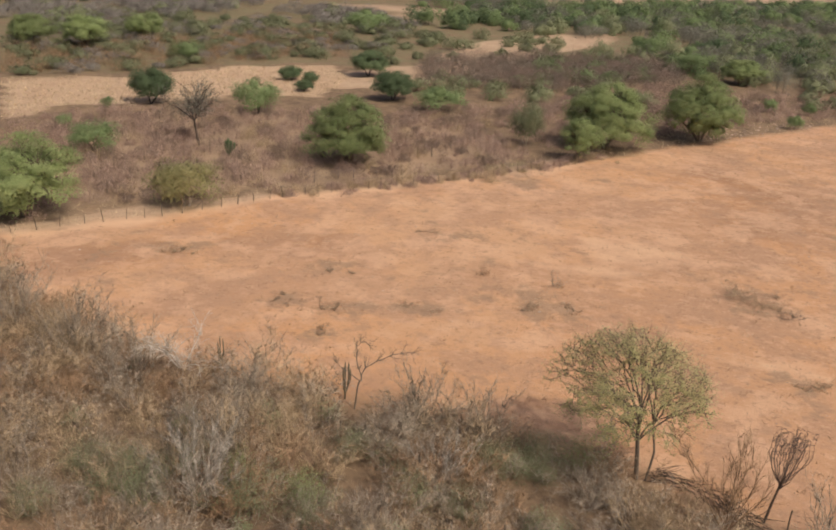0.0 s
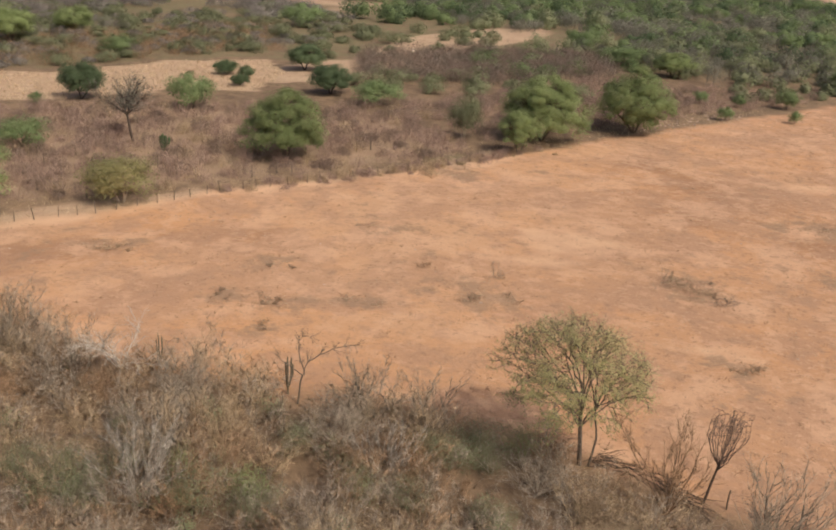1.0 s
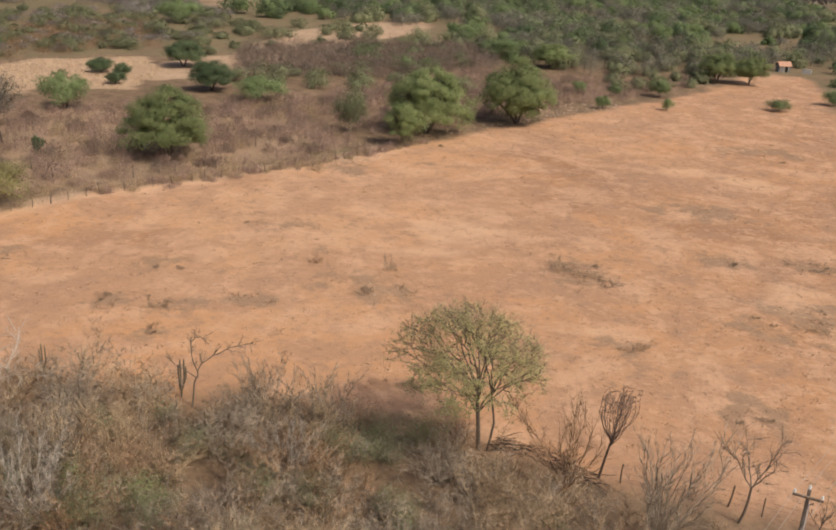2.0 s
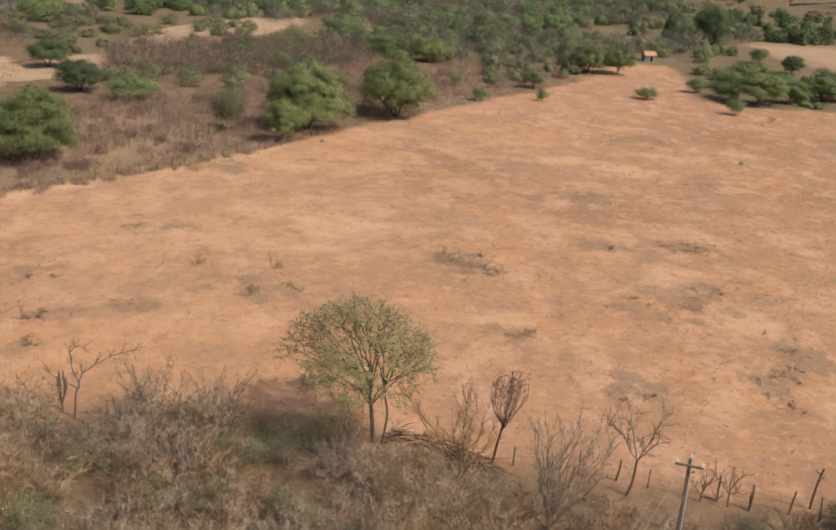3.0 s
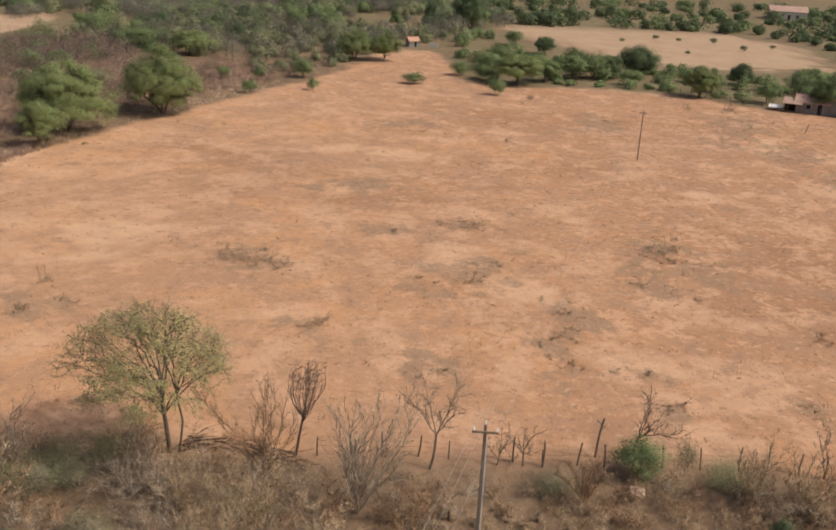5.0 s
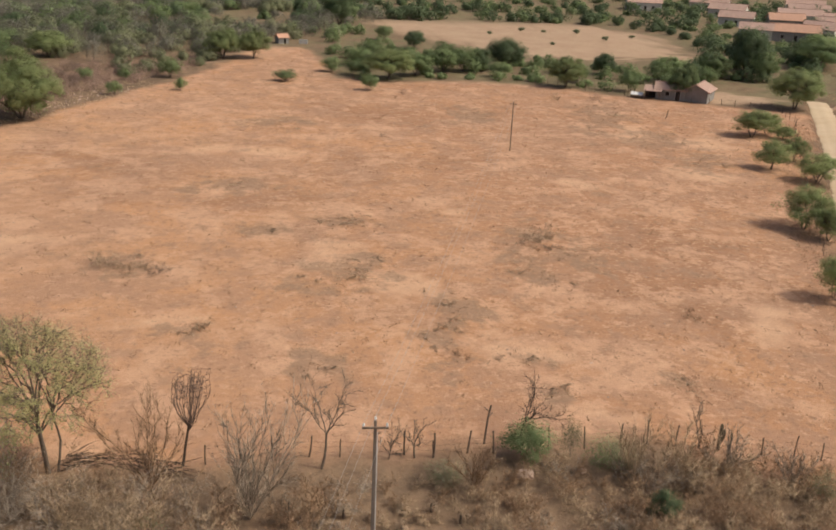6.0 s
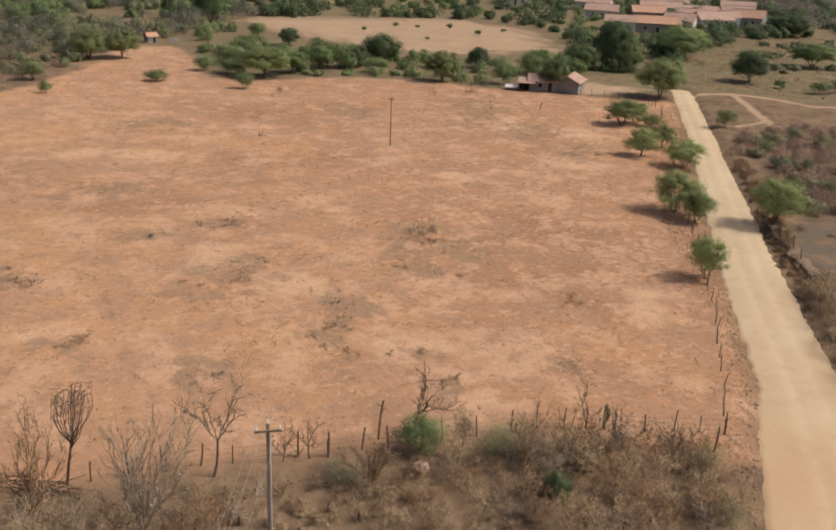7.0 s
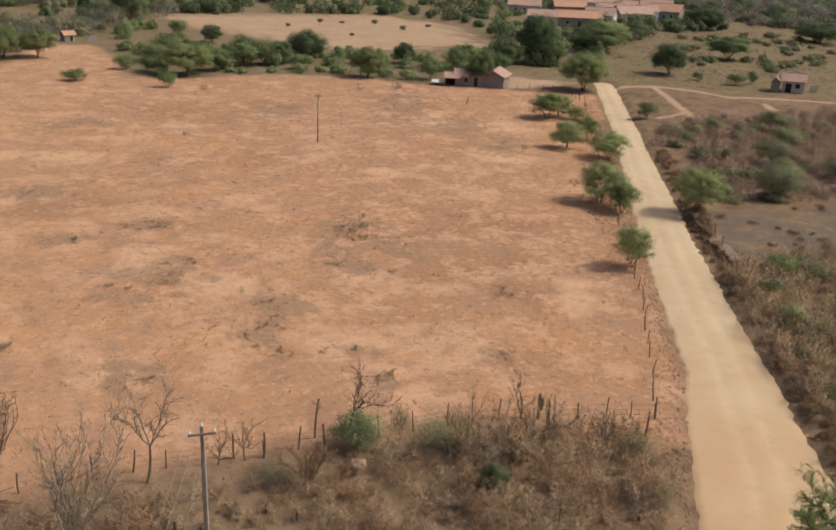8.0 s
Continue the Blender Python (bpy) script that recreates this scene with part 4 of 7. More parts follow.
def make_far_brush():
    rng = np.random.default_rng(80)
    red = [(-78, 59), (-79, 66), (-70, 77), (-63, 89), (-53, 99), (-46, 109), (-45, 119), (-57, 132), (-66, 147), (-75, 134), (-90, 124), (-104, 119), (-115, 110), (-120, 100), (-118, 88)]
    x, y = scatter(rng, red, 2.5)
    d, _ = edge_distance([(-78, 57), (-69, 70), (-63, 84), (-54, 96), (-46, 107), (-39, 121)], x, y, False)
    s = (rng.random(len(x)) < 0.85 + 0.6 * wavy(x, y, 89, 9)) & (rng.random(len(x)) < 0.25 + d / 9)
    x, y = x[s], y[s]
    s = rng.random(len(x)) < 0.8
    lump = np.clip(1.0 + 0.75 * wavy(x, y, 97, 8), 0.45, 1.7)
    rows = rows_for(rng, x[s], y[s], 0.75, 1.2)
    rows[:, 2] *= lump[s]
    brush("reddish_scrub", rows, FAR_BUSHES, TWIG_RED, "reddish brown leafless scrub behind the fence", 81)
    brush("tan_scrub", rows_for(rng, x[~s], y[~s], 0.7, 1.2), FAR_BUSHES, TWIG_TAN, "tan leafless scrub behind the fence", 86)
    # taller dry growth along the fence
    line = [(-63.2, 83), (-54.6, 95.2), (-47.6, 105.2), (-41, 117.5), (-35, 128)]
    out = []
    for (ax, ay), (bx, by) in zip(line, line[1:]):
        n = math.hypot(bx - ax, by - ay)
        for _ in range(int(n * 2.6)):
            u, o = rng.random(), rng.normal() * 1.1 - 0.4
            out.append((ax + (bx - ax) * u + (by - ay) / n * o, ay + (by - ay) * u - (bx - ax) / n * o, rng.uniform(0.25, 0.75), rng.uniform(0.7, 1.1)))
    out = np.array(out)
    brush("fence_brush", out[::2], FAR_BUSHES, TWIG_TAN, "pale dry brush along the far fence", 99)
    brush("fence_red_brush", out[1::2], FAR_BUSHES, TWIG_RED, "reddish dry brush along the far fence", 98)
    x, y = scatter(rng, [(-87, 163), (-76, 164), (-62, 178), (-44, 200), (-50, 232), (-82, 222), (-104, 197)], 3.2)
    brush("dark_scrub", rows_for(rng, x, y, 1.2, 2.0), FAR_BUSHES, TWIG_DARK, "dark leafless scrub among far trees", 82)
    x, y = scatter(rng, [(100, 119), (111, 121), (128, 119), (160, 116), (130, 96), (98, 76), (75.5, 79), (81.5, 91), (91.5, 108)], 2.5)
    s = rng.random(len(x)) < 0.75 + 0.5 * wavy(x, y, 88, 14)
    x, y = x[s], y[s]
    brush("roadside_scrub", rows_for(rng, x, y, 0.45, 1.1), FAR_BUSHES, TWIG_RED, "brown leafless scrub beyond the road", 83)
    x, y = scatter(rng, [(62.2, 61.5), (66, 62), (80, 63), (62, 38), (48, 28), (45.0, 31.4), (49.2, 39.5), (53.1, 46), (58.0, 54)], 1.45)
    brush("roadside_brush", rows_for(rng, x, y, 0.35, 1.2), FAR_BUSHES, TWIG_TAN, "tan leafless brush on the road's far verge", 84)
    # low litter and twigs right up to the road
    out = []
    for (ax, ay, wa), (bx, by, wb) in zip(ROAD_LINE[2:9], ROAD_LINE[3:10]):
        n = math.hypot(bx - ax, by - ay)
        for _ in range(int(n * 2.2)):
            u, o = rng.random(), rng.uniform(0.45, 2.4)
            w = wa + (wb - wa) * u + o
            out.append((ax + (bx - ax) * u + (by - ay) / n * w, ay + (by - ay) * u - (bx - ax) / n * w, rng.uniform(0.15, 0.3) + 0.12 * o, rng.uniform(0.6, 1.1)))
    brush("verge_brush", np.array(out), FAR_BUSHES, TWIG_BROWN, "low brown dead brush at the road's edge", 94)
    x, y = scatter(rng, [(71, 74), (75, 77), (98, 75), (86, 57), (67, 62)], 2.4)
    s = rng.random(len(x)) < 0.3 + 0.8 * wavy(x, y, 92, 9)
    brush("burnt_scrub", rows_for(rng, x[s], y[s], 0.12, 0.5, (0.4, 0.9)), FAR_BUSHES, TWIG_BROWN, "low dark burnt scrub by the gully", 90)
    x, y = scatter(rng, [(-159, 120), (-147, 134), (-137, 160), (-124, 190), (-155, 238), (-182, 170), (-188, 143)], 4.5)
    brush("far_scrub", rows_for(rng, x, y, 0.9, 1.7), FAR_BUSHES, TWIG_BROWN, "brown leafless scrub behind the straw clearing", 85)
    x, y = scatter(rng, [(-66, 148), (-57, 134), (-45, 122), (-32, 146), (-20, 166), (-8, 188), (2, 206), (-20, 198), (-44, 196), (-58, 172)], 3.4)
    brush("edge_scrub", rows_for(rng, x, y, 0.6, 1.3), FAR_BUSHES, TWIG_RED, "brown leafless scrub behind the field's edge trees", 87)


make_far_brush()


def make_grass():
    """Dead grass on the scrub floor and dry weeds on the field, each of many blades."""
    rng = np.random.default_rng(110)

    def tufts(x, y, count, reach, lo, hi, width):
        n = len(x)
        c = np.repeat(np.stack([x, y, height(x, y) - 0.01], -1), count, 0)
        k = len(c)
        c[:, :2] += rng.normal(size=(k, 2)) * reach
        d = unit(np.stack([rng.normal(size=k) * 0.9, rng.normal(size=k) * 0.9, np.ones(k)], -1))
        return blades(c, d, rng.uniform(lo, hi, k), np.full(k, width), rng)

    x, y = scatter(rng, [(-84, 50), (-56, 46), (-39, 46), (-9, 47), (20, 45), (37, 40), (30, 30), (22, 22), (0, 24), (-34, 18), (-50, 18), (-84, 34)], 0.9)
    tagged(new("dead_grass", mesh_of("dead_grass", [(*tufts(x, y, 5, 0.22, 0.15, 0.45, 0.025), 0)], [STRAW])), "dead straw-coloured grass under the thicket", "grass", kind="stuff")
    x, y = scatter(rng, [(47, 53), (38, 41), (33, 34), (34, 32), (40, 38), (46, 46), (55, 61), (66, 80), (80, 102), (102, 138), (98, 140), (76, 106), (60, 80)], 0.52)
    d, along = edge_distance(ROAD_XY, x, y, False)
    s = d > half_road(along) + 0.3
    tagged(new("verge_grass", mesh_of("verge_grass", [(*tufts(x[s], y[s], 7, 0.25, 0.1, 0.35, 0.04), 0)], [STRAW])), "sparse dead grass on the road's verge", "grass", kind="stuff")
    x, y = scatter(rng, [(a * 0.97 + 0.3, b * 0.97 + 3) for a, b in FIELD], 0.95)
    much = patch_mask(WEEDY, x, y) ** 2 * 0.9 + np.clip(wavy(x, y, 111, 9) - 0.25, 0, 1) * 0.7 + np.clip(wavy(x, y, 112, 3.5) - 0.3, 0, 1) * np.clip(0.25 + x / 60, 0.1, 1) + 0.22
    s = rng.random(len(x)) < much
    x, y = x[s], y[s]
    h = rng.random(len(x)) < 0.5
    tagged(new("grey_weeds", mesh_of("grey_weeds", [(*tufts(x[h], y[h], 9, 0.24, 0.06, 0.22, 0.045), 0)], [TWIG_WEED])), "small grey dry weeds scattered on the field", "weeds", kind="stuff")
    tagged(new("brown_weeds", mesh_of("brown_weeds", [(*tufts(x[~h], y[~h], 10, 0.22, 0.08, 0.28, 0.05), 0)], [TWIG_BROWN])), "small brown dry weeds scattered on the field", "weeds", kind="stuff")
    x, y = scatter(rng, STRAW_ZONES[0], 1.3)
    tagged(new("straw_stubble", mesh_of("straw_stubble", [(*tufts(x, y, 9, 0.4, 0.25, 0.7, 0.09), 0)], [PALE_STRAW])), "dry yellow straw standing in the clearing", "grass", kind="stuff")
    x, y = scatter(rng, [(122, 162), (134, 172), (142, 204), (200, 252), (260, 238), (296, 200), (210, 122), (150, 140), (136, 148)], 1.9)
    s = rng.random(len(x)) < 0.55 + 0.6 * wavy(x, y, 113, 16)
    tagged(new("meadow_grass", mesh_of("meadow_grass", [(*tufts(x[s], y[s], 10, 0.6, 0.25, 0.7, 0.09), 0)], [STRAW])), "dry tufted grass on the meadow beyond the road", "grass", kind="stuff")
    strip = [(-80, 54), (-69, 69), (-62, 84), (-46, 107), (-38, 121), (-26, 142), (-8, 178), (-14, 184), (-34, 150), (-46, 124), (-56, 110), (-66, 92), (-82, 66)]
    x, y = scatter(rng, strip, 1.25)
    tagged(new("fence_line_grass", mesh_of("fence_line_grass", [(*tufts(x, y, 7, 0.3, 0.15, 0.6, 0.05), 0)], [PALE_STRAW])), "tall dead grass along the far fence", "grass", kind="stuff")


make_grass()


def lumps(name, x, y, size, material, label, seed, category):
    """Stones or clods: small uneven solids."""
    rng = np.random.default_rng(seed)
    base = np.array([(1, 0, 0), (0, 1, 0), (-1, 0, 0), (0, -1, 0), (0, 0, 0.8), (0, 0, -0.6), (0.6, 0.6, 0.3), (-0.6, 0.6, 0.25), (-0.6, -0.6, 0.3), (0.6, -0.6, 0.2)])
    face = np.array([(0, 6, 4), (6, 1, 4), (1, 7, 4), (7, 2, 4), (2, 8, 4), (8, 3, 4), (3, 9, 4), (9, 0, 4), (0, 5, 6), (6, 5, 1), (1, 5, 7), (7, 5, 2), (2, 5, 8), (8, 5, 3), (3, 5, 9), (9, 5, 0)])
    n = len(x)
    v = base[None] * rng.uniform(0.65, 1.3, (n, 10, 1)) * size[:, None, None] * np.stack([rng.uniform(0.7, 1.3, n), rng.uniform(0.7, 1.3, n), rng.uniform(0.5, 0.9, n)], -1)[:, None]
    a = rng.uniform(0, 6.3, n)
    c, s = np.cos(a)[:, None], np.sin(a)[:, None]
    v = np.stack([v[..., 0] * c - v[..., 1] * s + x[:, None], v[..., 0] * s + v[..., 1] * c + y[:, None], v[..., 2] + (height(x, y) + size * 0.1)[:, None]], -1)
    tagged(new(name, mesh_of(name, [(v.reshape(-1, 3), (face[None] + (np.arange(n) * 10)[:, None, None]).reshape(-1, 3), 0)], [material])), label, category, kind="stuff")


def make_stones():
    rng = np.random.default_rng(120)
    x, y = scatter(rng, FIELD, 6.5)
    lumps("field_stones", x, y, rng.uniform(0.03, 0.13, len(x)), STONE, "pale stones scattered on the bare field", 121, "stones")
    # crumbling edges of the road
    pts, w = [], []
    for (ax, ay, wa), (bx, by, wb) in zip(ROAD_LINE[1:], ROAD_LINE[2:]):
        for _ in range(int(math.hypot(bx - ax, by - ay) * 5)):
            u = rng.random()
            nx, ny = (by - ay), -(bx - ax)
            n = math.hypot(nx, ny)
            side = -1 if rng.random() < 0.7 else 1
            o = side * (wa + (wb - wa) * u + rng.normal() * 0.28 + 0.35)
            pts.append((ax + (bx - ax) * u + nx / n * o, ay + (by - ay) * u + ny / n * o))
    p = np.array(pts)
    lumps("road_edge_clods", p[:, 0], p[:, 1], rng.uniform(0.04, 0.2, len(p)), CLOD, "crumbled earth clods along the road's cut edge", 122, "clods")
    x, y = scatter(rng, [(72, 76), (90, 75), (82, 60), (66, 61)], 3.2)
    lumps("gully_stones", x, y, rng.uniform(0.06, 0.22, len(x)), CLOD, "grey brown stones and clods by the washed-out gully", 123, "stones")
    x, y = scatter(rng, [(-26, 147), (-20, 158), (-12, 170), (-16, 174), (-26, 160), (-32, 150)], 1.7)
    lumps("edge_stones", x, y, rng.uniform(0.1, 0.35, len(x)), STONE, "pale stones piled at the field's far edge", 124, "stones")


make_stones()


def crown_leaves(rng, rows, size, cover=0.8, most=1300, bare=False):
    """Leaf clumps on the lobes of crowns, for rows of x, y, z, radius and height."""
    n, m = len(rows), 7
    per = int(min(most, cover * 6.3 * rows[:, 3].mean() ** 2 / (0.8 * size * size)))
    # the lobes of each crown: one on top, the rest round it
    a = np.arange(m)[None] * 2 * np.pi / (m - 1) + rng.uniform(0, 6.3, (n, 1)) + rng.normal(size=(n, m)) * 0.4
    out = rng.uniform(0.3, 0.75, (n, m)) * (np.arange(m) > 0)
    lobe = np.stack([np.cos(a) * out, np.sin(a) * out, rng.uniform(0.2, 0.55, (n, m)) + 0.2 * (np.arange(m) == 0)], -1)
    wide = rng.uniform(0.26, 0.5, (n, m))
    which = rng.integers(0, m, (n, per))
    at = np.arange(n)[:, None]
    d = unit(rng.normal(size=(n, per, 3)) + (0, 0, 0.25))
    c = lobe[at, which] + d * (wide[at, which] * rng.uniform(0.6, 1.2, (n, per)))[..., None] * (1, 1, 0.8)
    way = d * 0.45 + unit(c * (1, 1, 0.8)) * 0.9
    c = c * np.stack([rows[:, 3], rows[:, 3], rows[:, 4]], -1)[:, None] + rows[:, None, :3]
    c[..., 2] = np.maximum(c[..., 2], rows[:, None, 2] + 0.1)
    c, way = c.reshape(-1, 3), way.reshape(-1, 3)
    if bare:
        k = len(c)
        rise = unit(way + rng.normal(size=(k, 3)) * 0.5 + (0, 0, 0.7))
        return blades(c, rise, size * rng.uniform(1.2, 2.6, k), size * rng.uniform(0.14, 0.3, k), rng, way)
    return leaves(rng, c, size, 0.2, 0.75, way, 0.28)


def stems_of(rows):
    n = len(rows)
    return np.concatenate([rows[:, :3], rows[:, :3] + np.stack([0 * rows[:, 4], 0 * rows[:, 4], rows[:, 4] * 0.6], -1), np.full((n, 1), 0.1), np.full((n, 1), 0.04)], 1)


def far_crowns(name, rows, material, label, seed, size=0.4, cover=0.8):
    """Woods too far to count: lobed crowns of many leaf clumps, with stems."""
    rng = np.random.default_rng(seed)
    tagged(new(name, mesh_of(name, [(*crown_leaves(rng, rows, size, 1.2 * cover, 900, material in (LEAF_HAZE, LEAF_GREY, LEAF_BROWN)), 0), (*tubes(stems_of(rows), 4), 1)], [material, BARK])), label, "woods", kind="stuff")


def woods(name, poly, mix, r, h, gap, size, label, seed):
    """A wide stretch of woods, of a few patches thirty metres wide that repeat turned about; mix: materials and shares."""
    rng = np.random.default_rng(seed)
    patches = []
    for _ in range(3):
        x, y = scatter(rng, [(-16, -16), (16, -16), (16, 16), (-16, 16)], gap)
        k = rng.uniform(0.5, 1.3, len(x))
        rows = np.stack([x, y, 0 * x, r * k, h * k * rng.uniform(0.85, 1.2, len(x))], -1)
        kind = np.searchsorted(np.cumsum([b for _, b in mix]), rng.random(len(x)) * 0.999)
        parts = [(*crown_leaves(rng, rows[kind == j], size, 1.2, 1100, mix[j][0] in (LEAF_HAZE, LEAF_GREY, LEAF_BROWN)), j) for j in range(len(mix)) if (kind == j).any()]
        patches.append(mesh_of(name, parts + [(*tubes(stems_of(rows), 3), len(mix))], [a for a, _ in mix] + [BARK]))
    x, y = scatter(rng, poly, 29)
    for n, (px, py) in enumerate(zip(x, y)):
        open_land = any(inside(zone, np.array([px]), np.array([py]))[0] or edge_distance(zone, np.array([px]), np.array([py]))[0][0] < 15 for zone in CLEARINGS)
        if math.hypot(px, py) < 560 and not open_land:
            ob = new(name, patches[n % 3])
            ob.matrix_basis = pose(px, py, lie(px, py), 0, 0, rng.uniform(0, 360)) @ Matrix.Scale(rng.uniform(0.9, 1.12), 4)
            tagged(ob, label, "woods", kind="stuff")


def make_far_woods():
    rng = np.random.default_rng(90)

    def rows(poly, gap, r, h, keep=1.0):
        x, y = scatter(rng, poly, gap)
        s = rng.random(len(x)) < keep
        x, y = x[s], y[s]
        k = rng.uniform(0.55, 1.3, len(x))
        return np.stack([x, y, height(x, y), r * k, h * k * rng.uniform(0.85, 1.2, len(x))], -1)

    b = [(-144, 262), (-110, 276), (-80, 256), (-50, 250), (-20, 235), (0, 240), (18, 262), (34, 272), (50, 330), (60, 420), (-20, 640), (-140, 560), (-230, 400)]
    near = [(-75, 232), (-45, 222), (-22, 200), (0, 216), (16, 244), (34, 250), (40, 275), (0, 250), (-40, 252)]
    woods("mixed_woods", b, [(LEAF_GREEN, 0.2), (LEAF_DARK, 0.12), (LEAF_OLIVE, 0.26), (LEAF_GREY, 0.42)], 4.1, 4.8, 6.6, 0.36, "mixed green and grey thorn woods far behind the field", 91)
    belt = [(-152, 268), (-134, 330), (-98, 400), (-34, 455), (40, 470), (40, 430), (-28, 395), (-78, 345), (-112, 292), (-132, 260)]
    far_crowns("far_green_belt", rows(belt, 10.0, 5.0, 6.4, 0.75), LEAF_GREEN, "row of green trees in front of a far pale field", 92, 0.42)
    far_crowns("far_dark_belt", rows(belt, 13.0, 5.0, 6.6, 0.7), LEAF_DARK, "dark green trees in front of a far pale field", 93, 0.42)
    far_crowns("grey_near_woods", rows(near, 5.6, 3.2, 5.0, 0.75), LEAF_GREY, "grey half-leafless woods behind the field's far corner", 94, 0.28)
    far_crowns("olive_near_woods", rows(near, 7.0, 3.2, 4.8, 0.7), LEAF_OLIVE, "olive woods behind the field's far corner", 95, 0.28)
    left = [(-215, 175), (-232, 215), (-170, 244), (-155, 262), (-230, 400), (-330, 520), (-520, 420), (-380, 240)]
    woods("leafless_woods", left, [(LEAF_HAZE, 0.86), (LEAF_OLIVE, 0.14)], 4.2, 3.4, 6.4, 0.42, "grey leafless woods far beyond the straw clearing", 96)
    mid = [(-159, 120), (-147, 134), (-137, 160), (-124, 190), (-115, 225), (-138, 265), (-170, 256), (-236, 216), (-212, 165)]
    far_crowns("olive_scrub", rows(mid, 7.5, 3.4, 2.8, 0.75), LEAF_OLIVE, "olive scrub behind the straw clearing", 98, 0.24)
    far_crowns("grey_scrub", rows(mid, 7.5, 3.0, 2.2, 0.7), LEAF_HAZE, "grey leafless scrub behind the straw clearing", 116, 0.3)
    gap = [(-104, 180), (-80, 205), (-84, 240), (-100, 262), (-130, 240), (-118, 195)]
    far_crowns("low_scrub", rows(gap, 9.0, 3.2, 3.0, 0.6), LEAF_OLIVE, "low olive scrub among pale clearings", 99, 0.24)
    edge = [(-100, 150), (-85, 165), (-70, 178), (-50, 192), (-33, 170), (-47, 150), (-62, 152), (-80, 148)]
    far_crowns("olive_understorey", rows(edge, 7.0, 3.0, 2.8, 0.7), LEAF_OLIVE, "olive bushes among dark leafless scrub", 100, 0.2)
    far_crowns("green_understorey", rows([(-75, 170), (-40, 190), (-26, 200), (-45, 222), (-78, 226)], 10.0, 3.8, 3.6, 0.7), LEAF_GREEN, "green bushes among dark leafless scrub", 117, 0.23)
    dark = [(-87, 160), (-76, 162), (-62, 176), (-44, 198), (-50, 230), (-82, 222), (-104, 197)]
    far_crowns("brown_scrub", rows(dark, 5.0, 2.8, 3.0, 0.8), LEAF_BROWN, "dense brown leafless bushes among far trees", 125, 0.2)
    red = [(-78, 62), (-70, 79), (-62, 92), (-53, 102), (-47, 113), (-48, 121), (-58, 134), (-68, 146), (-76, 134), (-104, 119), (-118, 104), (-116, 90)]
    far_crowns("brown_domes", rows(red, 4.4, 2.0, 2.0, 0.62), LEAF_BROWN, "rounded brown leafless bushes behind the fence", 126, 0.15)
    behind = [(-64, 148), (-57, 136), (-47, 124), (-34, 147), (-22, 167), (-10, 190), (-22, 200), (-44, 196), (-58, 172)]
    far_crowns("brown_edge_domes", rows(behind, 5.5, 2.2, 2.2, 0.6), LEAF_BROWN, "brown leafless bushes behind the edge trees", 127, 0.18)
    town = [(44, 302), (78, 306), (134, 301), (148, 272), (133, 222), (142, 214), (168, 236), (175, 250), (205, 262), (250, 262), (330, 380), (180, 420), (60, 400)]
    far_crowns("town_trees", rows(town, 11, 3.8, 5.2, 0.5), LEAF_DARK, "dark garden trees among far houses", 101, 0.5)
    far_crowns("town_hedges", rows(town, 11, 3.0, 3.2, 0.5), LEAF_GREEN, "green garden trees among far houses", 102, 0.45)
    front = [(140, 214), (160, 226), (172, 246), (200, 256), (245, 262), (240, 250), (205, 240), (175, 222), (152, 206)]
    far_crowns("town_front_trees", rows(front, 6.6, 3.6, 4.6, 0.85), LEAF_DARK, "dark trees and hedges in front of the town", 113, 0.4)
    far_crowns("town_front_bushes", rows(front, 7.0, 2.6, 2.6, 0.7), LEAF_OLIVE, "olive bushes in front of the town", 114, 0.36)
    lane = [(44, 300), (78, 304), (134, 299), (146, 272), (131, 222), (137, 220), (153, 270), (140, 306), (80, 314), (44, 308)]
    far_crowns("field_hedge", rows(lane, 7.0, 3.2, 4.0, 0.7), LEAF_DARK, "dark hedge trees round the far tan field", 107, 0.42)
    yard = [(98, 176), (112, 172), (128, 178), (152, 200), (144, 216), (128, 214), (104, 198)]
    far_crowns("yard_trees", rows(yard, 9.0, 3.4, 5.2, 0.7), LEAF_DARK, "dark green trees behind the farmhouse", 119, 0.34)
    far_crowns("yard_bushes", rows(yard, 7.0, 2.4, 2.4, 0.7), LEAF_GREEN, "green bushes behind the farmhouse", 120, 0.3)
    far_crowns("belt_edge_bushes", rows([(24, 186), (36, 181), (52, 184), (66, 179), (84, 165), (88, 170), (66, 186), (40, 190)], 5.0, 2.0, 2.2, 0.6), LEAF_GREEN, "low green bushes at the field's far edge", 121, 0.26)
    corner = [(-18, 186), (-4, 196), (2, 210), (14, 222), (14, 234), (-4, 222), (-22, 204)]
    far_crowns("corner_bushes", rows(corner, 5.0, 2.2, 2.6, 0.65), LEAF_OLIVE, "olive bushes at the field's far corner", 122, 0.28)
    far_crowns("hut_trees", rows([(22, 244), (34, 240), (44, 262), (36, 275), (22, 262)], 7.0, 3.2, 4.4, 0.75), LEAF_GREEN, "green trees around the small hut", 123, 0.34)
    hill = [(252, 270), (305, 240), (340, 225), (620, 420), (420, 520), (335, 400)]
    woods("hill_scrub", hill, [(LEAF_HAZE, 0.65), (LEAF_DARK, 0.35)], 4.0, 3.8, 7.5, 0.62, "grey scrub and dark trees on the land beyond the town", 103)
    meadow = [(142, 170), (150, 190), (205, 240), (250, 225), (235, 190), (190, 160)]
    far_crowns("meadow_bushes", rows(meadow, 7, 2.4, 1.7, 0.5), LEAF_OLIVE, "olive bushes on dry grassland beyond the road", 104, 0.3)
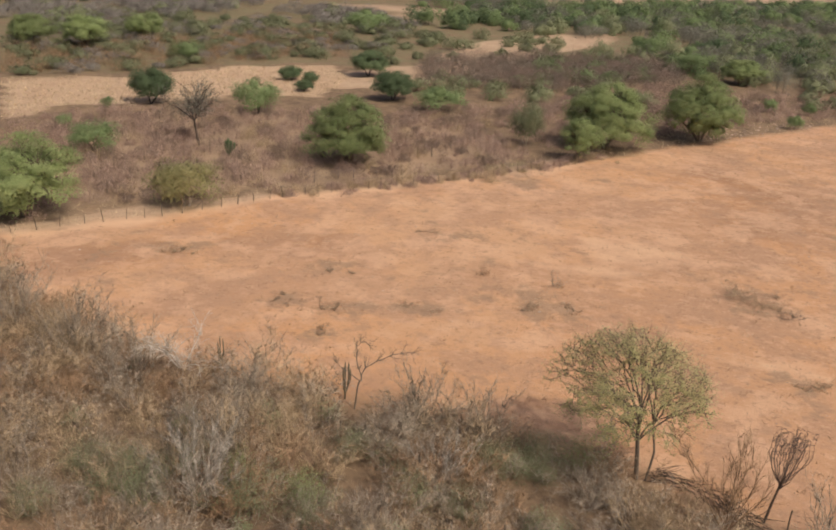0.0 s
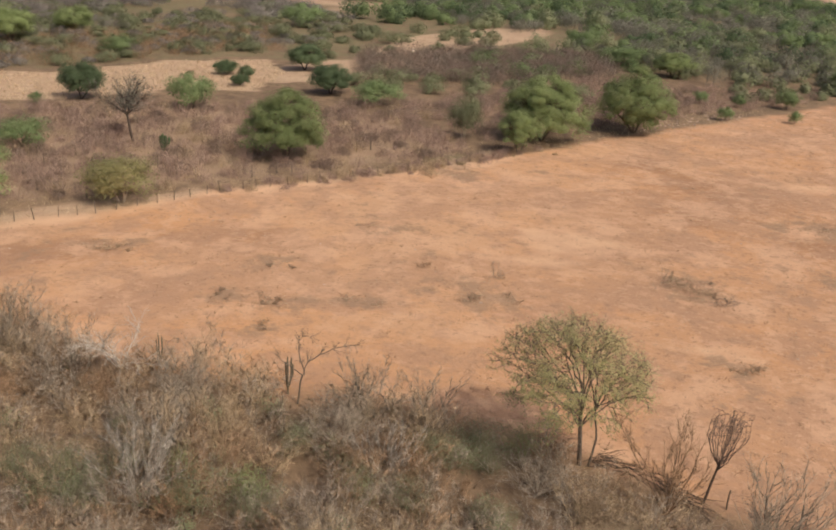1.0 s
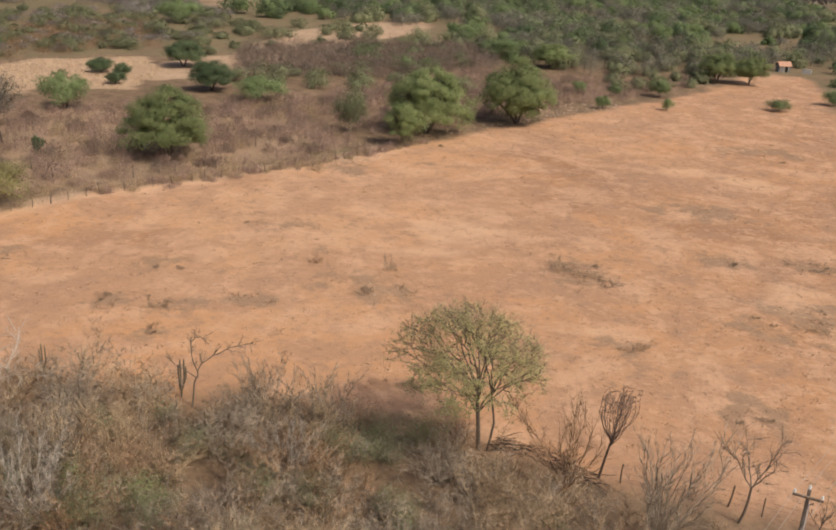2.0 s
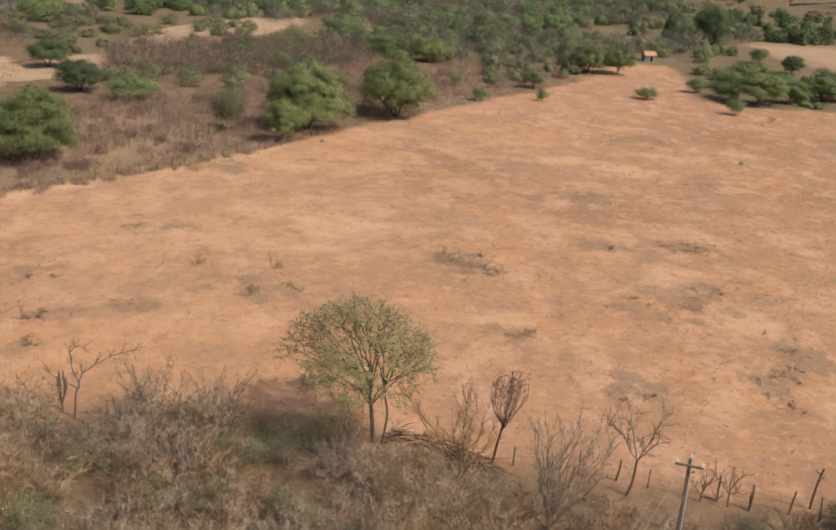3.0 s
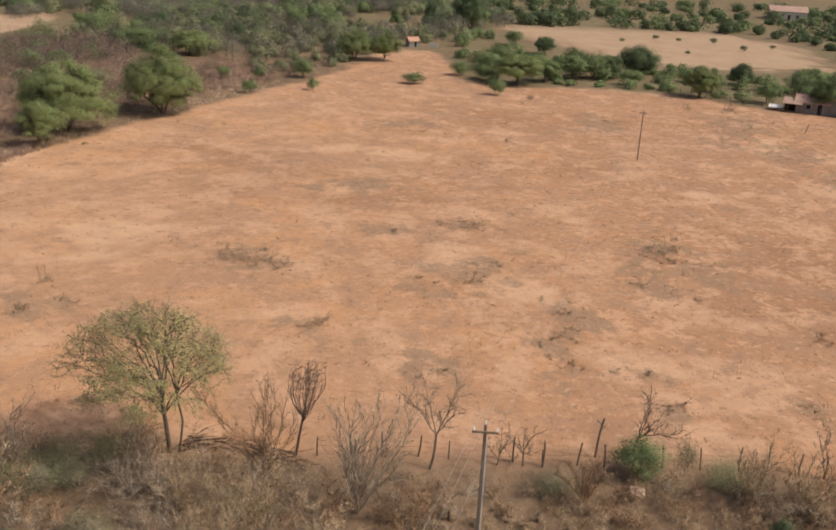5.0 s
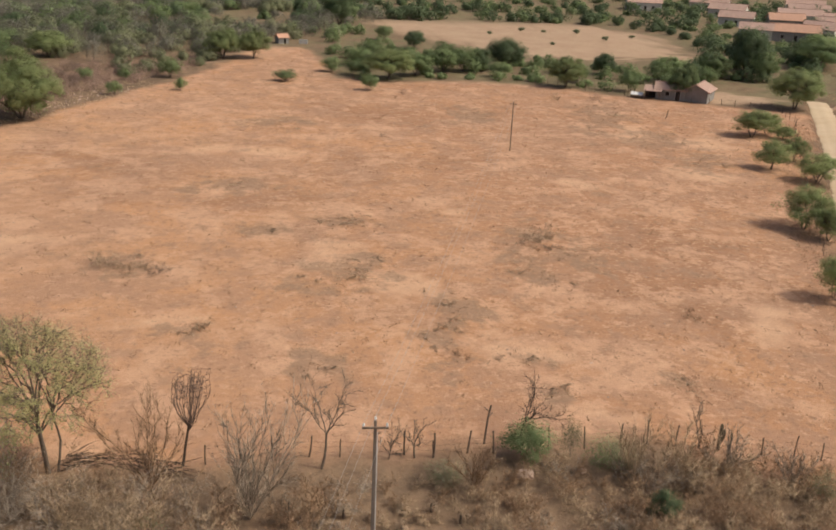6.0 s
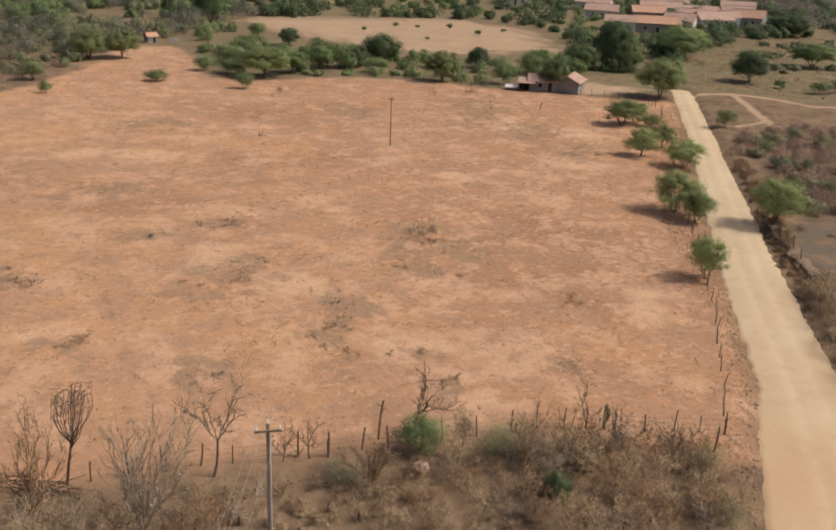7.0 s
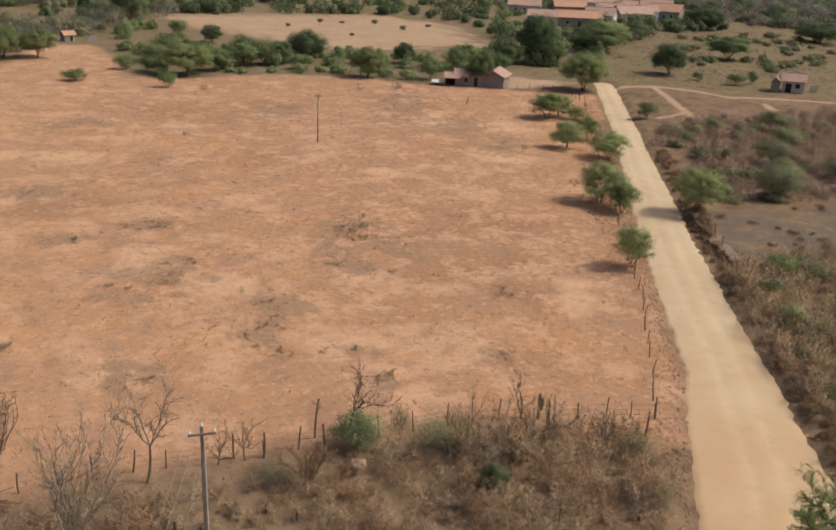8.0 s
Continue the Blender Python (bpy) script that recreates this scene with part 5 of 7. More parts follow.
    far_crowns("belt_thicket", rows([(26, 188), (36, 190), (52, 192), (66, 190), (85, 180), (104, 170), (112, 178), (100, 196), (79, 212), (60, 214), (46, 236), (30, 226), (26, 205)], 6.0, 2.6, 3.0, 0.7),
               LEAF_GREEN, "green bushes in the belt behind the field", 105, 0.3)
    beyond = [(100, 117), (111, 121), (143, 120), (160, 112), (130, 88), (98, 76), (78, 80), (84, 91), (93, 107)]
    far_crowns("roadside_bushes", rows(beyond, 5.0, 2.1, 1.7, 0.42), LEAF_OLIVE, "dusty olive bushes beyond the road", 109, 0.2)
    far_crowns("roadside_dry_bushes", rows(beyond, 3.6, 1.9, 1.5, 0.75), LEAF_BROWN, "brown leafless bushes beyond the road", 118, 0.18)
    far_crowns("verge_bushes", rows([(64, 60.5), (80, 62), (62, 38), (50, 29), (47.5, 32), (51.2, 39), (55, 46), (60, 54)], 2.6, 1.7, 1.7, 0.45), LEAF_OLIVE, "dusty olive bushes on the road's far verge", 112, 0.12)
    rest = [(-520, 430), (-330, 530), (-140, 570), (-20, 650), (60, 440), (190, 430), (420, 530), (620, 430), (1500, 900), (1200, 2200), (-1200, 2200), (-1500, 900)]
    far_crowns("horizon_woods", rows(rest, 85, 32, 10, 0.9), LEAF_HAZE, "grey dry woods out to the horizon", 106, 14.0)


make_far_woods()


def make_dry_leaves():
    """Bushes in the near thicket that still hold dry or olive leaves."""
    rng = np.random.default_rng(130)
    dense = [(-84, 47), (-56, 43), (-39, 42.5), (-27, 44), (-12, 43), (0, 41.5), (5, 40), (4, 27), (-20, 25), (-34, 20), (-48, 20), (-84, 34)]
    thin = [(4, 43), (20, 42.5), (30, 41.5), (35, 38.5), (30, 30), (22, 22), (4, 26)]
    for name, poly, gap, r, h, mat, label, per in (("dry_leaf_thicket", dense, 3.0, 1.2, 2.3, LEAF_DRY, "thorn bushes with dry tan leaves in the thicket", 300),
                                                 ("olive_leaf_thicket", dense, 4.2, 1.2, 2.2, LEAF_OLIVE, "thorn bushes with sparse olive leaves in the thicket", 420),
                                                 ("dry_leaf_scrub", thin, 2.4, 0.8, 1.1, LEAF_DRY, "low bushes with dry tan leaves by the fence", 260)):
        x, y = scatter(rng, poly, gap)
        clump = 1 + 0.8 * wavy(x, y, 63, 8.0) + 0.3 * wavy(x, y, 64, 3.6)
        s = rng.random(len(x)) < np.clip(1.6 * clump - 0.9, 0.08, 1)
        x, y = x[s], y[s]
        k = rng.uniform(0.6, 1.2, len(x))
        far_crowns(name, np.stack([x, y, height(x, y), r * k, h * k], -1), mat, label, 131 + len(name), 0.075, per / 1500)


make_dry_leaves()


# ---------------------------------------------------------------- trees and plants at the field's near edge
def grown_tree(seed, h, lean, trunk, fork, limbs, kids, twigs, spread=0.7, reach=0.55, thin=0.012, lift=0.05, wander=0.2):
    """A bare tree: the trunk's pieces, those of each main limb with its twigs, and the twigs' ends."""
    rng = np.random.default_rng(seed)
    stem, boughs, tips = [], [], []
    nodes = limb(stem, rng, np.zeros(3), lean, h * fork, trunk, trunk * 0.7, 3, 0.08)
    top, way, w = nodes[-1]
    for k in range(limbs):
        segs = []
        a = 2 * np.pi * (k + rng.uniform(-0.3, 0.3)) / limbs
        d = unit(way + spread * rng.uniform(0.5, 1.2) * np.array((math.cos(a), math.sin(a), 0)))
        for q, e, x in limb(segs, rng, top - 0.05 * way, d, h * (1 - fork) * rng.uniform(0.75, 1.05), w * 0.6, thin * 1.4, 5, wander, lift):
            for _ in range(kids):
                for s, g, y in limb(segs, rng, q, side_way(rng, e, 0.8), h * reach * rng.uniform(0.25, 0.55), max(x * 0.6, thin), thin * 0.8, 3, wander, lift):
                    tips.append((s, g))
                    for _ in range(twigs):
                        limb(segs, rng, s, side_way(rng, g, 0.9), h * 0.09 * rng.uniform(0.6, 1.4), thin * 0.8, thin * 0.5, 2, 0.25)
        boughs.append(segs)
    return stem, boughs, tips


def stand(x, y, name, label, category, group=""):
    root = new(name)
    root.location = (x, y, lie(x, y) - 0.04)
    return tagged(root, label, category, group)


def bare_tree(x, y, label, bark, *shape, group="", **more):
    stem, boughs, _ = grown_tree(*shape, **more)
    root = stand(x, y, "bare_tree", label, "tree", group)
    child("trunk", mesh_of("trunk", [(*tubes(stem, 7), 0)], [bark]), root)
    for segs in boughs:
        child("branch", mesh_of("branch", [(*tubes(segs, 4), 0)], [bark]), root)
    return root


def lone_tree():
    """The tall tree with thin leaves and twin trunks at the field's near edge."""
    root = stand(-9.6, 47.4, "tree", "tall airy tree with thin yellow-green leaves and twin trunks", "tree")
    rng = np.random.default_rng(402)
    heart, span = np.array((-1.3, 0.0, 5.7)), np.array((4.75, 4.6, 3.5))
    stem, fol, ways = [], [], []
    nodes = limb(stem, rng, np.array((-0.1, 0, 0)), (-0.06, 0, 1), 3.4, 0.15, 0.115, 5, 0.03)
    nodes += limb(stem, rng, nodes[-1][0], (-0.05, 0, 1), 1.6, 0.11, 0.07, 3, 0.06)
    child("trunk", mesh_of("trunk", [(*tubes(stem, 8), 0)], [BARK]), root)
    stem = []
    second = limb(stem, rng, np.array((0.42, 0.1, 0)), (0.12, 0.02, 1), 2.0, 0.075, 0.065, 4, 0.05)
    second += limb(stem, rng, second[-1][0], (-0.2, 0.05, 1), 1.8, 0.065, 0.05, 3, 0.05)
    child("trunk", mesh_of("trunk", [(*tubes(stem, 8), 0)], [BARK]), root)

    def bough(segs, p, end, r0, r1, n, sag):
        """A crooked bough that leaves steeply and bends out to its end; gives its points."""
        out, start = [], p
        for k in range(n):
            u = (k + 1) / n
            q = start + (end - start) * np.array((u**1.1, u**1.1, u**sag)) + rng.normal(size=3) * 0.07 * (k < n - 1)
            segs.append((*p, *q, r0 + (r1 - r0) * k / n, r0 + (r1 - r0) * u))
            out.append((q, unit(q - p)))
            p = q
        return out

    def spray(segs, p, way, size):
        """A twig with small leaves on both sides, held rather flat."""
        d = unit(way + rng.normal(size=3) * 0.45 + (0, 0, 0.08))
        tip = p + d * size
        segs.append((*p, *tip, 0.009, 0.005))
        m = rng.integers(5, 9)
        o = rng.normal(size=(m, 3)) * (0.15, 0.15, 0.07)
        fol.append(p + d * size * rng.uniform(0.25, 1.1, (m, 1)) + o)
        ways.append(unit(o) * 0.4 + unit((tip - heart) / span) * 0.6 + (0, 0, 0.35))

    # main boughs fan out over a broad dome, the lowest nearly level; each carries side boughs that reach the dome's skin
    for k in range(24):
        a, rise = k * 2.399963, (0.02, 0.12, 0.3, 0.5, 0.72, 0.95)[k // 4]
        flat = math.sqrt(max(0.0, 1 - min(rise, 0.98) ** 2))
        lump = 1 + 0.1 * math.sin(3 * a + 1.0) + 0.06 * math.sin(5 * a)
        out = np.array((math.cos(a) * flat * lump, math.sin(a) * flat * lump, rise * 1.02))
        start = second[-1][0] if k % 5 == 3 else nodes[3 + k // 6][0]
        segs = []
        line = bough(segs, start, heart + out * span * 0.86, 0.055, 0.015, 7, 0.72)
        for q, d in line[2:]:
            for _ in range(3):
                way = unit(unit((q - heart) / span) * 0.55 + d * 0.5 + unit(rng.normal(size=3)) * (0.95, 0.95, 0.75))
                end = q + way * rng.uniform(1.0, 2.0)
                reach = np.linalg.norm((end - heart) / span)
                if reach > 1.0:
                    end = heart + (end - heart) / reach * rng.uniform(0.9, 1.03)
                end[2] = max(end[2], 3.3 + rng.uniform(0, 0.5))
                for p, e in bough(segs, q, end, 0.02, 0.009, 4, 0.85)[1:]:
                    for _ in range(3):
                        spray(segs, p, e, rng.uniform(0.3, 0.7))
        child("branch", mesh_of("branch", [(*tubes(segs, 4), 0)], [BARK_TWIG]), root)
    fol, ways = np.concatenate(fol), np.concatenate(ways)
    child("crown", mesh_of("crown", [(*leaves(rng, fol, 0.085, 0.3, 0.5, ways), 0)], [LEAF_THIN]), root, "sparse yellowing leaves")


lone_tree()


def broom_tree():
    """A dead tree whose branches stand up like a broom from a leaning trunk."""
    rng = np.random.default_rng(410)
    root = stand(-2.3, 47.0, "bare_tree", "dead broom-shaped tree with upright branches on a leaning trunk", "tree")
    stem = []
    top, _, _ = limb(stem, rng, np.zeros(3), (0.2, 0, 1), 2.9, 0.085, 0.06, 4, 0.03)[-1]
    child("trunk", mesh_of("trunk", [(*tubes(stem, 7), 0)], [BARK_DARK]), root)
    for k in range(24):
        segs = []
        a, out = k * 2.4 + rng.uniform(-0.3, 0.3), 0.85 * math.sqrt((k + 0.5) / 24)
        side = np.array((math.cos(a), math.sin(a), 0.0))
        p, length = top - np.array((0.0, 0, rng.uniform(0, 0.45))), rng.uniform(3.2, 4.1)
        foot = p
        for j in range(9):
            u = (j + 1) / 9
            # outwards first, then upright, then bent in at the top
            swell = out * 1.45 * math.sin(min(u, 0.8) / 0.8 * math.pi * 0.62)
            q = foot + side * swell + np.array((0.22 * u, 0, length * (u - 0.08 * u * u))) + rng.normal(size=3) * 0.03
            segs.append((*p, *q, 0.026 - 0.0021 * j, 0.024 - 0.0021 * j))
            p = q
            for _ in range(2 * (j > 3)):
                limb(segs, rng, p, unit(-side * 0.9 + rng.normal(size=3) * 0.7 + (0, 0, 0.3)), rng.uniform(0.25, 0.6), 0.013, 0.009, 3, 0.35, -0.3)
        child("branch", mesh_of("branch", [(*tubes(segs, 4), 0)], [BARK_BROOM]), root)


broom_tree()


def forked_tree(x, y, trunk, limbs, bark, label, seed, wide=0.075, twigs=5):
    """A dead tree with a few long crooked limbs, each a line of points (along, up) in the plane across the view from the field."""
    rng = np.random.default_rng(seed)
    n = math.hypot(x, y)
    across = np.array((y / n, -x / n, 0.0))
    root = stand(x, y, "bare_tree", label, "tree")

    def line(points, r0, r1, twig):
        pts = [across * a + (0, 0, b) + rng.normal(size=3) * 0.05 for a, b in points]
        segs, m = [], len(pts) - 1
        for k, (p, q) in enumerate(zip(pts, pts[1:])):
            ra, rb = r0 + (r1 - r0) * k / m, r0 + (r1 - r0) * (k + 1) / m
            mid = (p + q) / 2 + rng.normal(size=3) * 0.07
            segs += [(*p, *mid, ra, (ra + rb) / 2), (*mid, *q, (ra + rb) / 2, rb)]
            for _ in range(twig):
                for s, g, _ in limb(segs, rng, q, side_way(rng, unit(q - p), 0.8), rng.uniform(0.3, 0.9), max(rb * 0.5, 0.012), 0.009, 3, 0.22):
                    limb(segs, rng, s, side_way(rng, g, 0.9), rng.uniform(0.1, 0.3), 0.009, 0.006, 2, 0.25)
        return mesh_of("branch", [(*tubes(segs, 6), 0)], [bark])

    child("trunk", line(trunk, wide, wide * 0.75, 0), root)
    for k, points in enumerate(limbs):
        child("branch", line(points, wide * 0.6, 0.016, twigs), root)


forked_tree(-28.5, 45.6, [(0, 0), (0.1, 1.0), (0.35, 2.2)], [[(0.35, 2.2), (0.25, 3.0), (0.1, 3.9), (0.05, 4.7), (0.3, 5.0), (0.8, 4.9)],
            [(0.35, 2.2), (0.7, 3.1), (1.4, 3.7), (2.3, 4.0), (3.0, 4.2), (3.7, 4.25)], [(0.35, 2.2), (-0.5, 2.9), (-1.2, 3.5)]], BARK, "leafless tree with two long forked limbs over the thicket", 420, 0.062, 5)
bare_tree(-39.9, 41.0, "bleached white dead tree with crooked limbs in the thicket", BARK_WHITE, 429, 5.6, (0.05, 0, 1), 0.1, 0.34, 6, 2, 2, spread=0.85, reach=0.42, thin=0.014, wander=0.26)
# seed, height, lean, trunk, fork, limbs, kids, twigs
bare_tree(5.6, 45.4, "slender leafless tree with crooked open branches by the fence", BARK, 422, 5.4, (0.1, 0, 1), 0.09, 0.45, 4, 2, 2, spread=0.7, reach=0.4)
bare_tree(18.1, 46.3, "dead tree with a thick forked limb behind the green bush", BARK_DARK, 423, 3.9, (0.05, 0, 1), 0.08, 0.4, 4, 2, 2, spread=0.9, reach=0.5)
bare_tree(11.3, 45.8, "small leafless tree at the wire fence", BARK, 424, 2.5, (0, 0, 1), 0.06, 0.35, 5, 1, 2, spread=0.9)
bare_tree(9.7, 45.9, "small leafless tree at the wire fence", BARK, 425, 2.3, (0.1, 0, 1), 0.04, 0.2, 5, 1, 2, spread=0.5)
bare_tree(29.1, 43.9, "thin leafless sapling with upright limbs at the fence", BARK, 426, 3.0, (0, 0, 1), 0.045, 0.15, 4, 1, 1, spread=0.5)
bare_tree(-7.0, 40.5, "fallen grey dead branches lying in the thicket", BARK_WHITE, 427, 3.2, (0.9, -0.2, 0.35), 0.08, 0.3, 4, 2, 1, spread=0.8)
bare_tree(-46.5, 29.0, "pale bare tree at the thicket's edge", BARK_WHITE, 428, 4.0, (0.2, 0, 1), 0.06, 0.3, 6, 2, 2, spread=0.8)


def many_stemmed(x, y, seed, h, spread, stems, label, bark=TWIG_GREY):
    """A leafless shrub as tall as a tree, with many stems from the ground, each with its twigs."""
    rng = np.random.default_rng(seed)
    root = stand(x, y, "bare_shrub", label, "shrub", "tall bare shrubs")
    for k in range(stems):
        segs, fine = [], []
        a, tilt = 2 * np.pi * (k + rng.uniform(-0.4, 0.4)) / stems, spread * rng.uniform(0.2, 1.0)
        d = (math.cos(a) * math.sin(tilt), math.sin(a) * math.sin(tilt), math.cos(tilt))
        for q, e, w in limb(segs, rng, np.zeros(3), d, h * rng.uniform(0.65, 1.05), 0.036, 0.012, 6, 0.1, 0.04):
            for _ in range(3):
                for s, g, _ in limb(segs, rng, q, side_way(rng, e, 0.55), h * rng.uniform(0.12, 0.28), max(0.5 * w, 0.012), 0.009, 3, 0.16, 0.06):
                    for _ in range(4):
                        fine.append((*s, *side_way(rng, g, 0.8), h * rng.uniform(0.05, 0.13), 0.018))
        fine = np.array(fine)
        child("stem", mesh_of("stem", [(*tubes(segs, 4), 0), (*blades(fine[:, :3], fine[:, 3:6], fine[:, 6], fine[:, 7], rng), 0)], [bark]), root)


many_stemmed(1.3, 41.2, 430, 6.6, 0.62, 13, "tall grey leafless shrub with many fanned stems")
many_stemmed(-4.0, 44.8, 431, 5.6, 0.5, 8, "tall grey leafless shrub with upright stems", TWIG_BROWN)
many_stemmed(-23.5, 45.6, 432, 4.0, 1.2, 18, "rounded grey leafless shrub in the thicket")
many_stemmed(-19.5, 46.4, 433, 3.6, 1.2, 18, "rounded grey leafless shrub in the thicket")
many_stemmed(-29.9, 32.0, 445, 4.6, 1.1, 20, "broad silvery leafless shrub with arching stems in the thicket", TWIG_PALE)
many_stemmed(-19.1, 40.3, 446, 3.4, 1.1, 14, "broad silvery leafless shrub with arching stems in the thicket", TWIG_PALE)
many_stemmed(-50.0, 41.0, 434, 5.4, 0.7, 10, "tall grey leafless shrub in the thicket")
many_stemmed(-58.0, 42.5, 435, 5.2, 0.7, 10, "tall grey leafless shrub in the thicket")
many_stemmed(-43.0, 40.5, 436, 4.4, 0.8, 10, "rounded grey leafless shrub in the thicket")
many_stemmed(-31.5, 36.0, 437, 4.2, 0.8, 10, "rounded grey leafless shrub in the thicket")
many_stemmed(23.5, 41.5, 438, 3.4, 0.8, 9, "tangled tan leafless shrub near the fence", TWIG_TAN)
many_stemmed(26.5, 41.0, 439, 3.2, 0.8, 9, "tangled tan leafless shrub near the fence", TWIG_TAN)
many_stemmed(29.5, 41.2, 440, 2.8, 0.8, 9, "tangled grey leafless shrub near the fence")
many_stemmed(32.5, 39.0, 441, 2.4, 0.9, 9, "tangled grey leafless shrub beside the road")
many_stemmed(14.0, 42.0, 442, 3.2, 0.6, 7, "thin brown leafless shrub beside the fence", TWIG_BROWN)



def domed_shrubs():
    """Rounded leafless bushes that stand out of the thicket, each with its own fan of stems."""
    rng = np.random.default_rng(443)
    kinds = [("rounded grey leafless bush in the thicket", TWIG_GREY), ("rounded tan leafless bush in the thicket", TWIG_TAN), ("rounded brown leafless bush in the thicket", TWIG_BROWN)]
    first = {}
    dense = [(-80, 47.5), (-56, 44.5), (-39, 44), (-27, 45.5), (-17, 45), (-9, 43.5), (0, 41.5), (4, 38), (3, 28), (-20, 26), (-34, 21), (-48, 21), (-80, 35)]
    thin = [(6, 42), (20, 41.5), (34, 38), (28, 29), (20, 25), (6, 28)]
    x, y = scatter(rng, dense, 4.2)
    u, v = scatter(rng, thin, 5.0)
    for n, (px, py) in enumerate(zip(np.concatenate([x, u]), np.concatenate([y, v]))):
        tone = wavy(np.array([px]), np.array([py]), 61, 10)[0]
        k = (1 if tone < -0.15 else 0 if tone < 0.35 else 2, n % 3)
        size = (0.75 if n < len(x) else 0.5) * rng.uniform(0.75, 1.3)
        if k not in first:
            shape = np.random.default_rng(444 + 7 * k[0] + k[1])
            root = tagged(new("bare_shrub"), kinds[k[0]][0], "shrub", "domed shrubs in the thicket")
            for j in range(9):
                segs, fine = [], []
                a, tilt = 2 * np.pi * (j + shape.uniform(-0.4, 0.4)) / 9, 1.15 * shape.uniform(0.25, 1.0)
                d = (math.cos(a) * math.sin(tilt), math.sin(a) * math.sin(tilt), math.cos(tilt))
                for q, e, w in limb(segs, shape, np.zeros(3), d, 3.2 * shape.uniform(0.7, 1.0), 0.03, 0.011, 5, 0.13, 0.02):
                    for _ in range(3):
                        for p, g, _ in limb(segs, shape, q, side_way(shape, e, 0.7), shape.uniform(0.5, 1.0), max(0.5 * w, 0.01), 0.008, 3, 0.2, 0.03):
                            for _ in range(5):
                                fine.append((*p, *side_way(shape, g, 0.9), shape.uniform(0.2, 0.45), 0.014))
                f = np.array(fine)
                child("stem", mesh_of("stem", [(*tubes(segs, 4), 0), (*blades(f[:, :3], f[:, 3:6], f[:, 6], f[:, 7], shape, unit(f[:, :3]) + (0, 0, 0.3)), 0)], [kinds[k[0]][1]]), root)
            first[k] = root
        else:
            root = copy_thing(first[k], Matrix.Identity(4))
        root.matrix_basis = pose(px, py, lie(px, py) - 0.05, 0, 0, rng.uniform(0, 360)) @ Matrix.Scale(size, 4)


domed_shrubs()

# green and olive shrubs among the dry scrub
for n, (x, y, h, r, kind, leaf) in enumerate([
        (18.0, 44.4, 2.5, 1.9, "low", LEAF_GREEN), (22.6, 43.2, 1.7, 2.0, "half_bare", LEAF_GREEN), (-12.9, 46.2, 2.5, 1.9, "half_bare", LEAF_BRIGHT), (-15.4, 45.9, 2.3, 1.9, "half_bare", LEAF_OLIVE), (-17.6, 47.0, 2.0, 2.6, "half_bare", LEAF_RUST), (-11.2, 47.2, 1.8, 1.9, "half_bare", LEAF_RUST), (-14.2, 44.0, 2.0, 1.5, "half_bare", LEAF_OLIVE), (-16.5, 43.5, 2.2, 2.4, "half_bare", LEAF_OLIVE),
        (23.5, 37.5, 1.9, 1.1, "low", LEAF_DARK), (33.6, 37.6, 1.9, 1.7, "half_bare", LEAF_OLIVE), (31.4, 32.6, 1.8, 1.3, "half_bare", LEAF_OLIVE), (-25.0, 34.8, 2.6, 1.6, "half_bare", LEAF_BRIGHT), (-26.8, 32.9, 3.0, 2.2, "half_bare", LEAF_OLIVE), (-29.1, 34.5, 2.6, 1.3, "half_bare", LEAF_BRIGHT), (-33.5, 30.5, 2.8, 2.3, "half_bare", LEAF_OLIVE), (-32.1, 33.3, 2.6, 2.0, "half_bare", LEAF_OLIVE), (-37.4, 30.7, 2.6, 1.9, "half_bare", LEAF_OLIVE), (-16.9, 38.4, 2.2, 1.8, "half_bare", LEAF_OLIVE), (-18.2, 43.2, 2.2, 1.6, "half_bare", LEAF_OLIVE), (-25.3, 40.2, 2.4, 1.5, "half_bare", LEAF_OLIVE), (-37.0, 26.6, 2.4, 1.8, "half_bare", LEAF_OLIVE),
        (-23.5, 33.5, 2.6, 2.0, "half_bare", LEAF_OLIVE), (-35.0, 31.5, 2.6, 2.2, "half_bare", LEAF_OLIVE), (-32.0, 30.0, 2.4, 2.0, "half_bare", LEAF_OLIVE), (-12.0, 38.5, 2.2, 1.6, "half_bare", LEAF_OLIVE),
        (-20.0, 38.0, 2.4, 1.7, "half_bare", LEAF_OLIVE), (12.5, 43.0, 1.2, 1.6, "half_bare", LEAF_OLIVE), (-28.0, 33.0, 2.4, 1.8, "half_bare", LEAF_OLIVE), (20.7, 44.4, 2.6, 0.9, "half_bare", LEAF_DARK)]):
    label = "low green shrub among dead scrub" if kind == "low" else "rust brown dry-leaved shrub at the field's near edge" if leaf == LEAF_RUST else "half-bare olive shrub among dead scrub"
    plant(kind, n, x, y, h, r, label, "shrub", "near shrubs", leaf=leaf)


def thin_tree():
    """The small tree with a dark crooked trunk and a thin crown in the reddish scrub."""
    root = stand(-88.1, 97.8, "tree", "crooked dark tree with a thin grey-green crown", "tree")
    stem, boughs, tips = grown_tree(450, 9.0, (-0.12, 0, 1), 0.2, 0.42, 8, 2, 1, spread=1.0, reach=0.45, thin=0.03)
    rng = np.random.default_rng(451)
    fol = np.concatenate([s + rng.normal(size=(18, 3)) * 0.5 for s, _ in tips])
    child("trunk", mesh_of("trunk", [(*tubes(stem, 6), 0)], [BARK_DARK]), root)
    for segs in boughs:
        child("branch", mesh_of("branch", [(*tubes(segs, 3), 0)], [BARK_DARK]), root)
    child("crown", mesh_of("crown", [(*leaves(rng, fol, 0.13, 0.3), 0)], [LEAF_GREY]), root)


thin_tree()


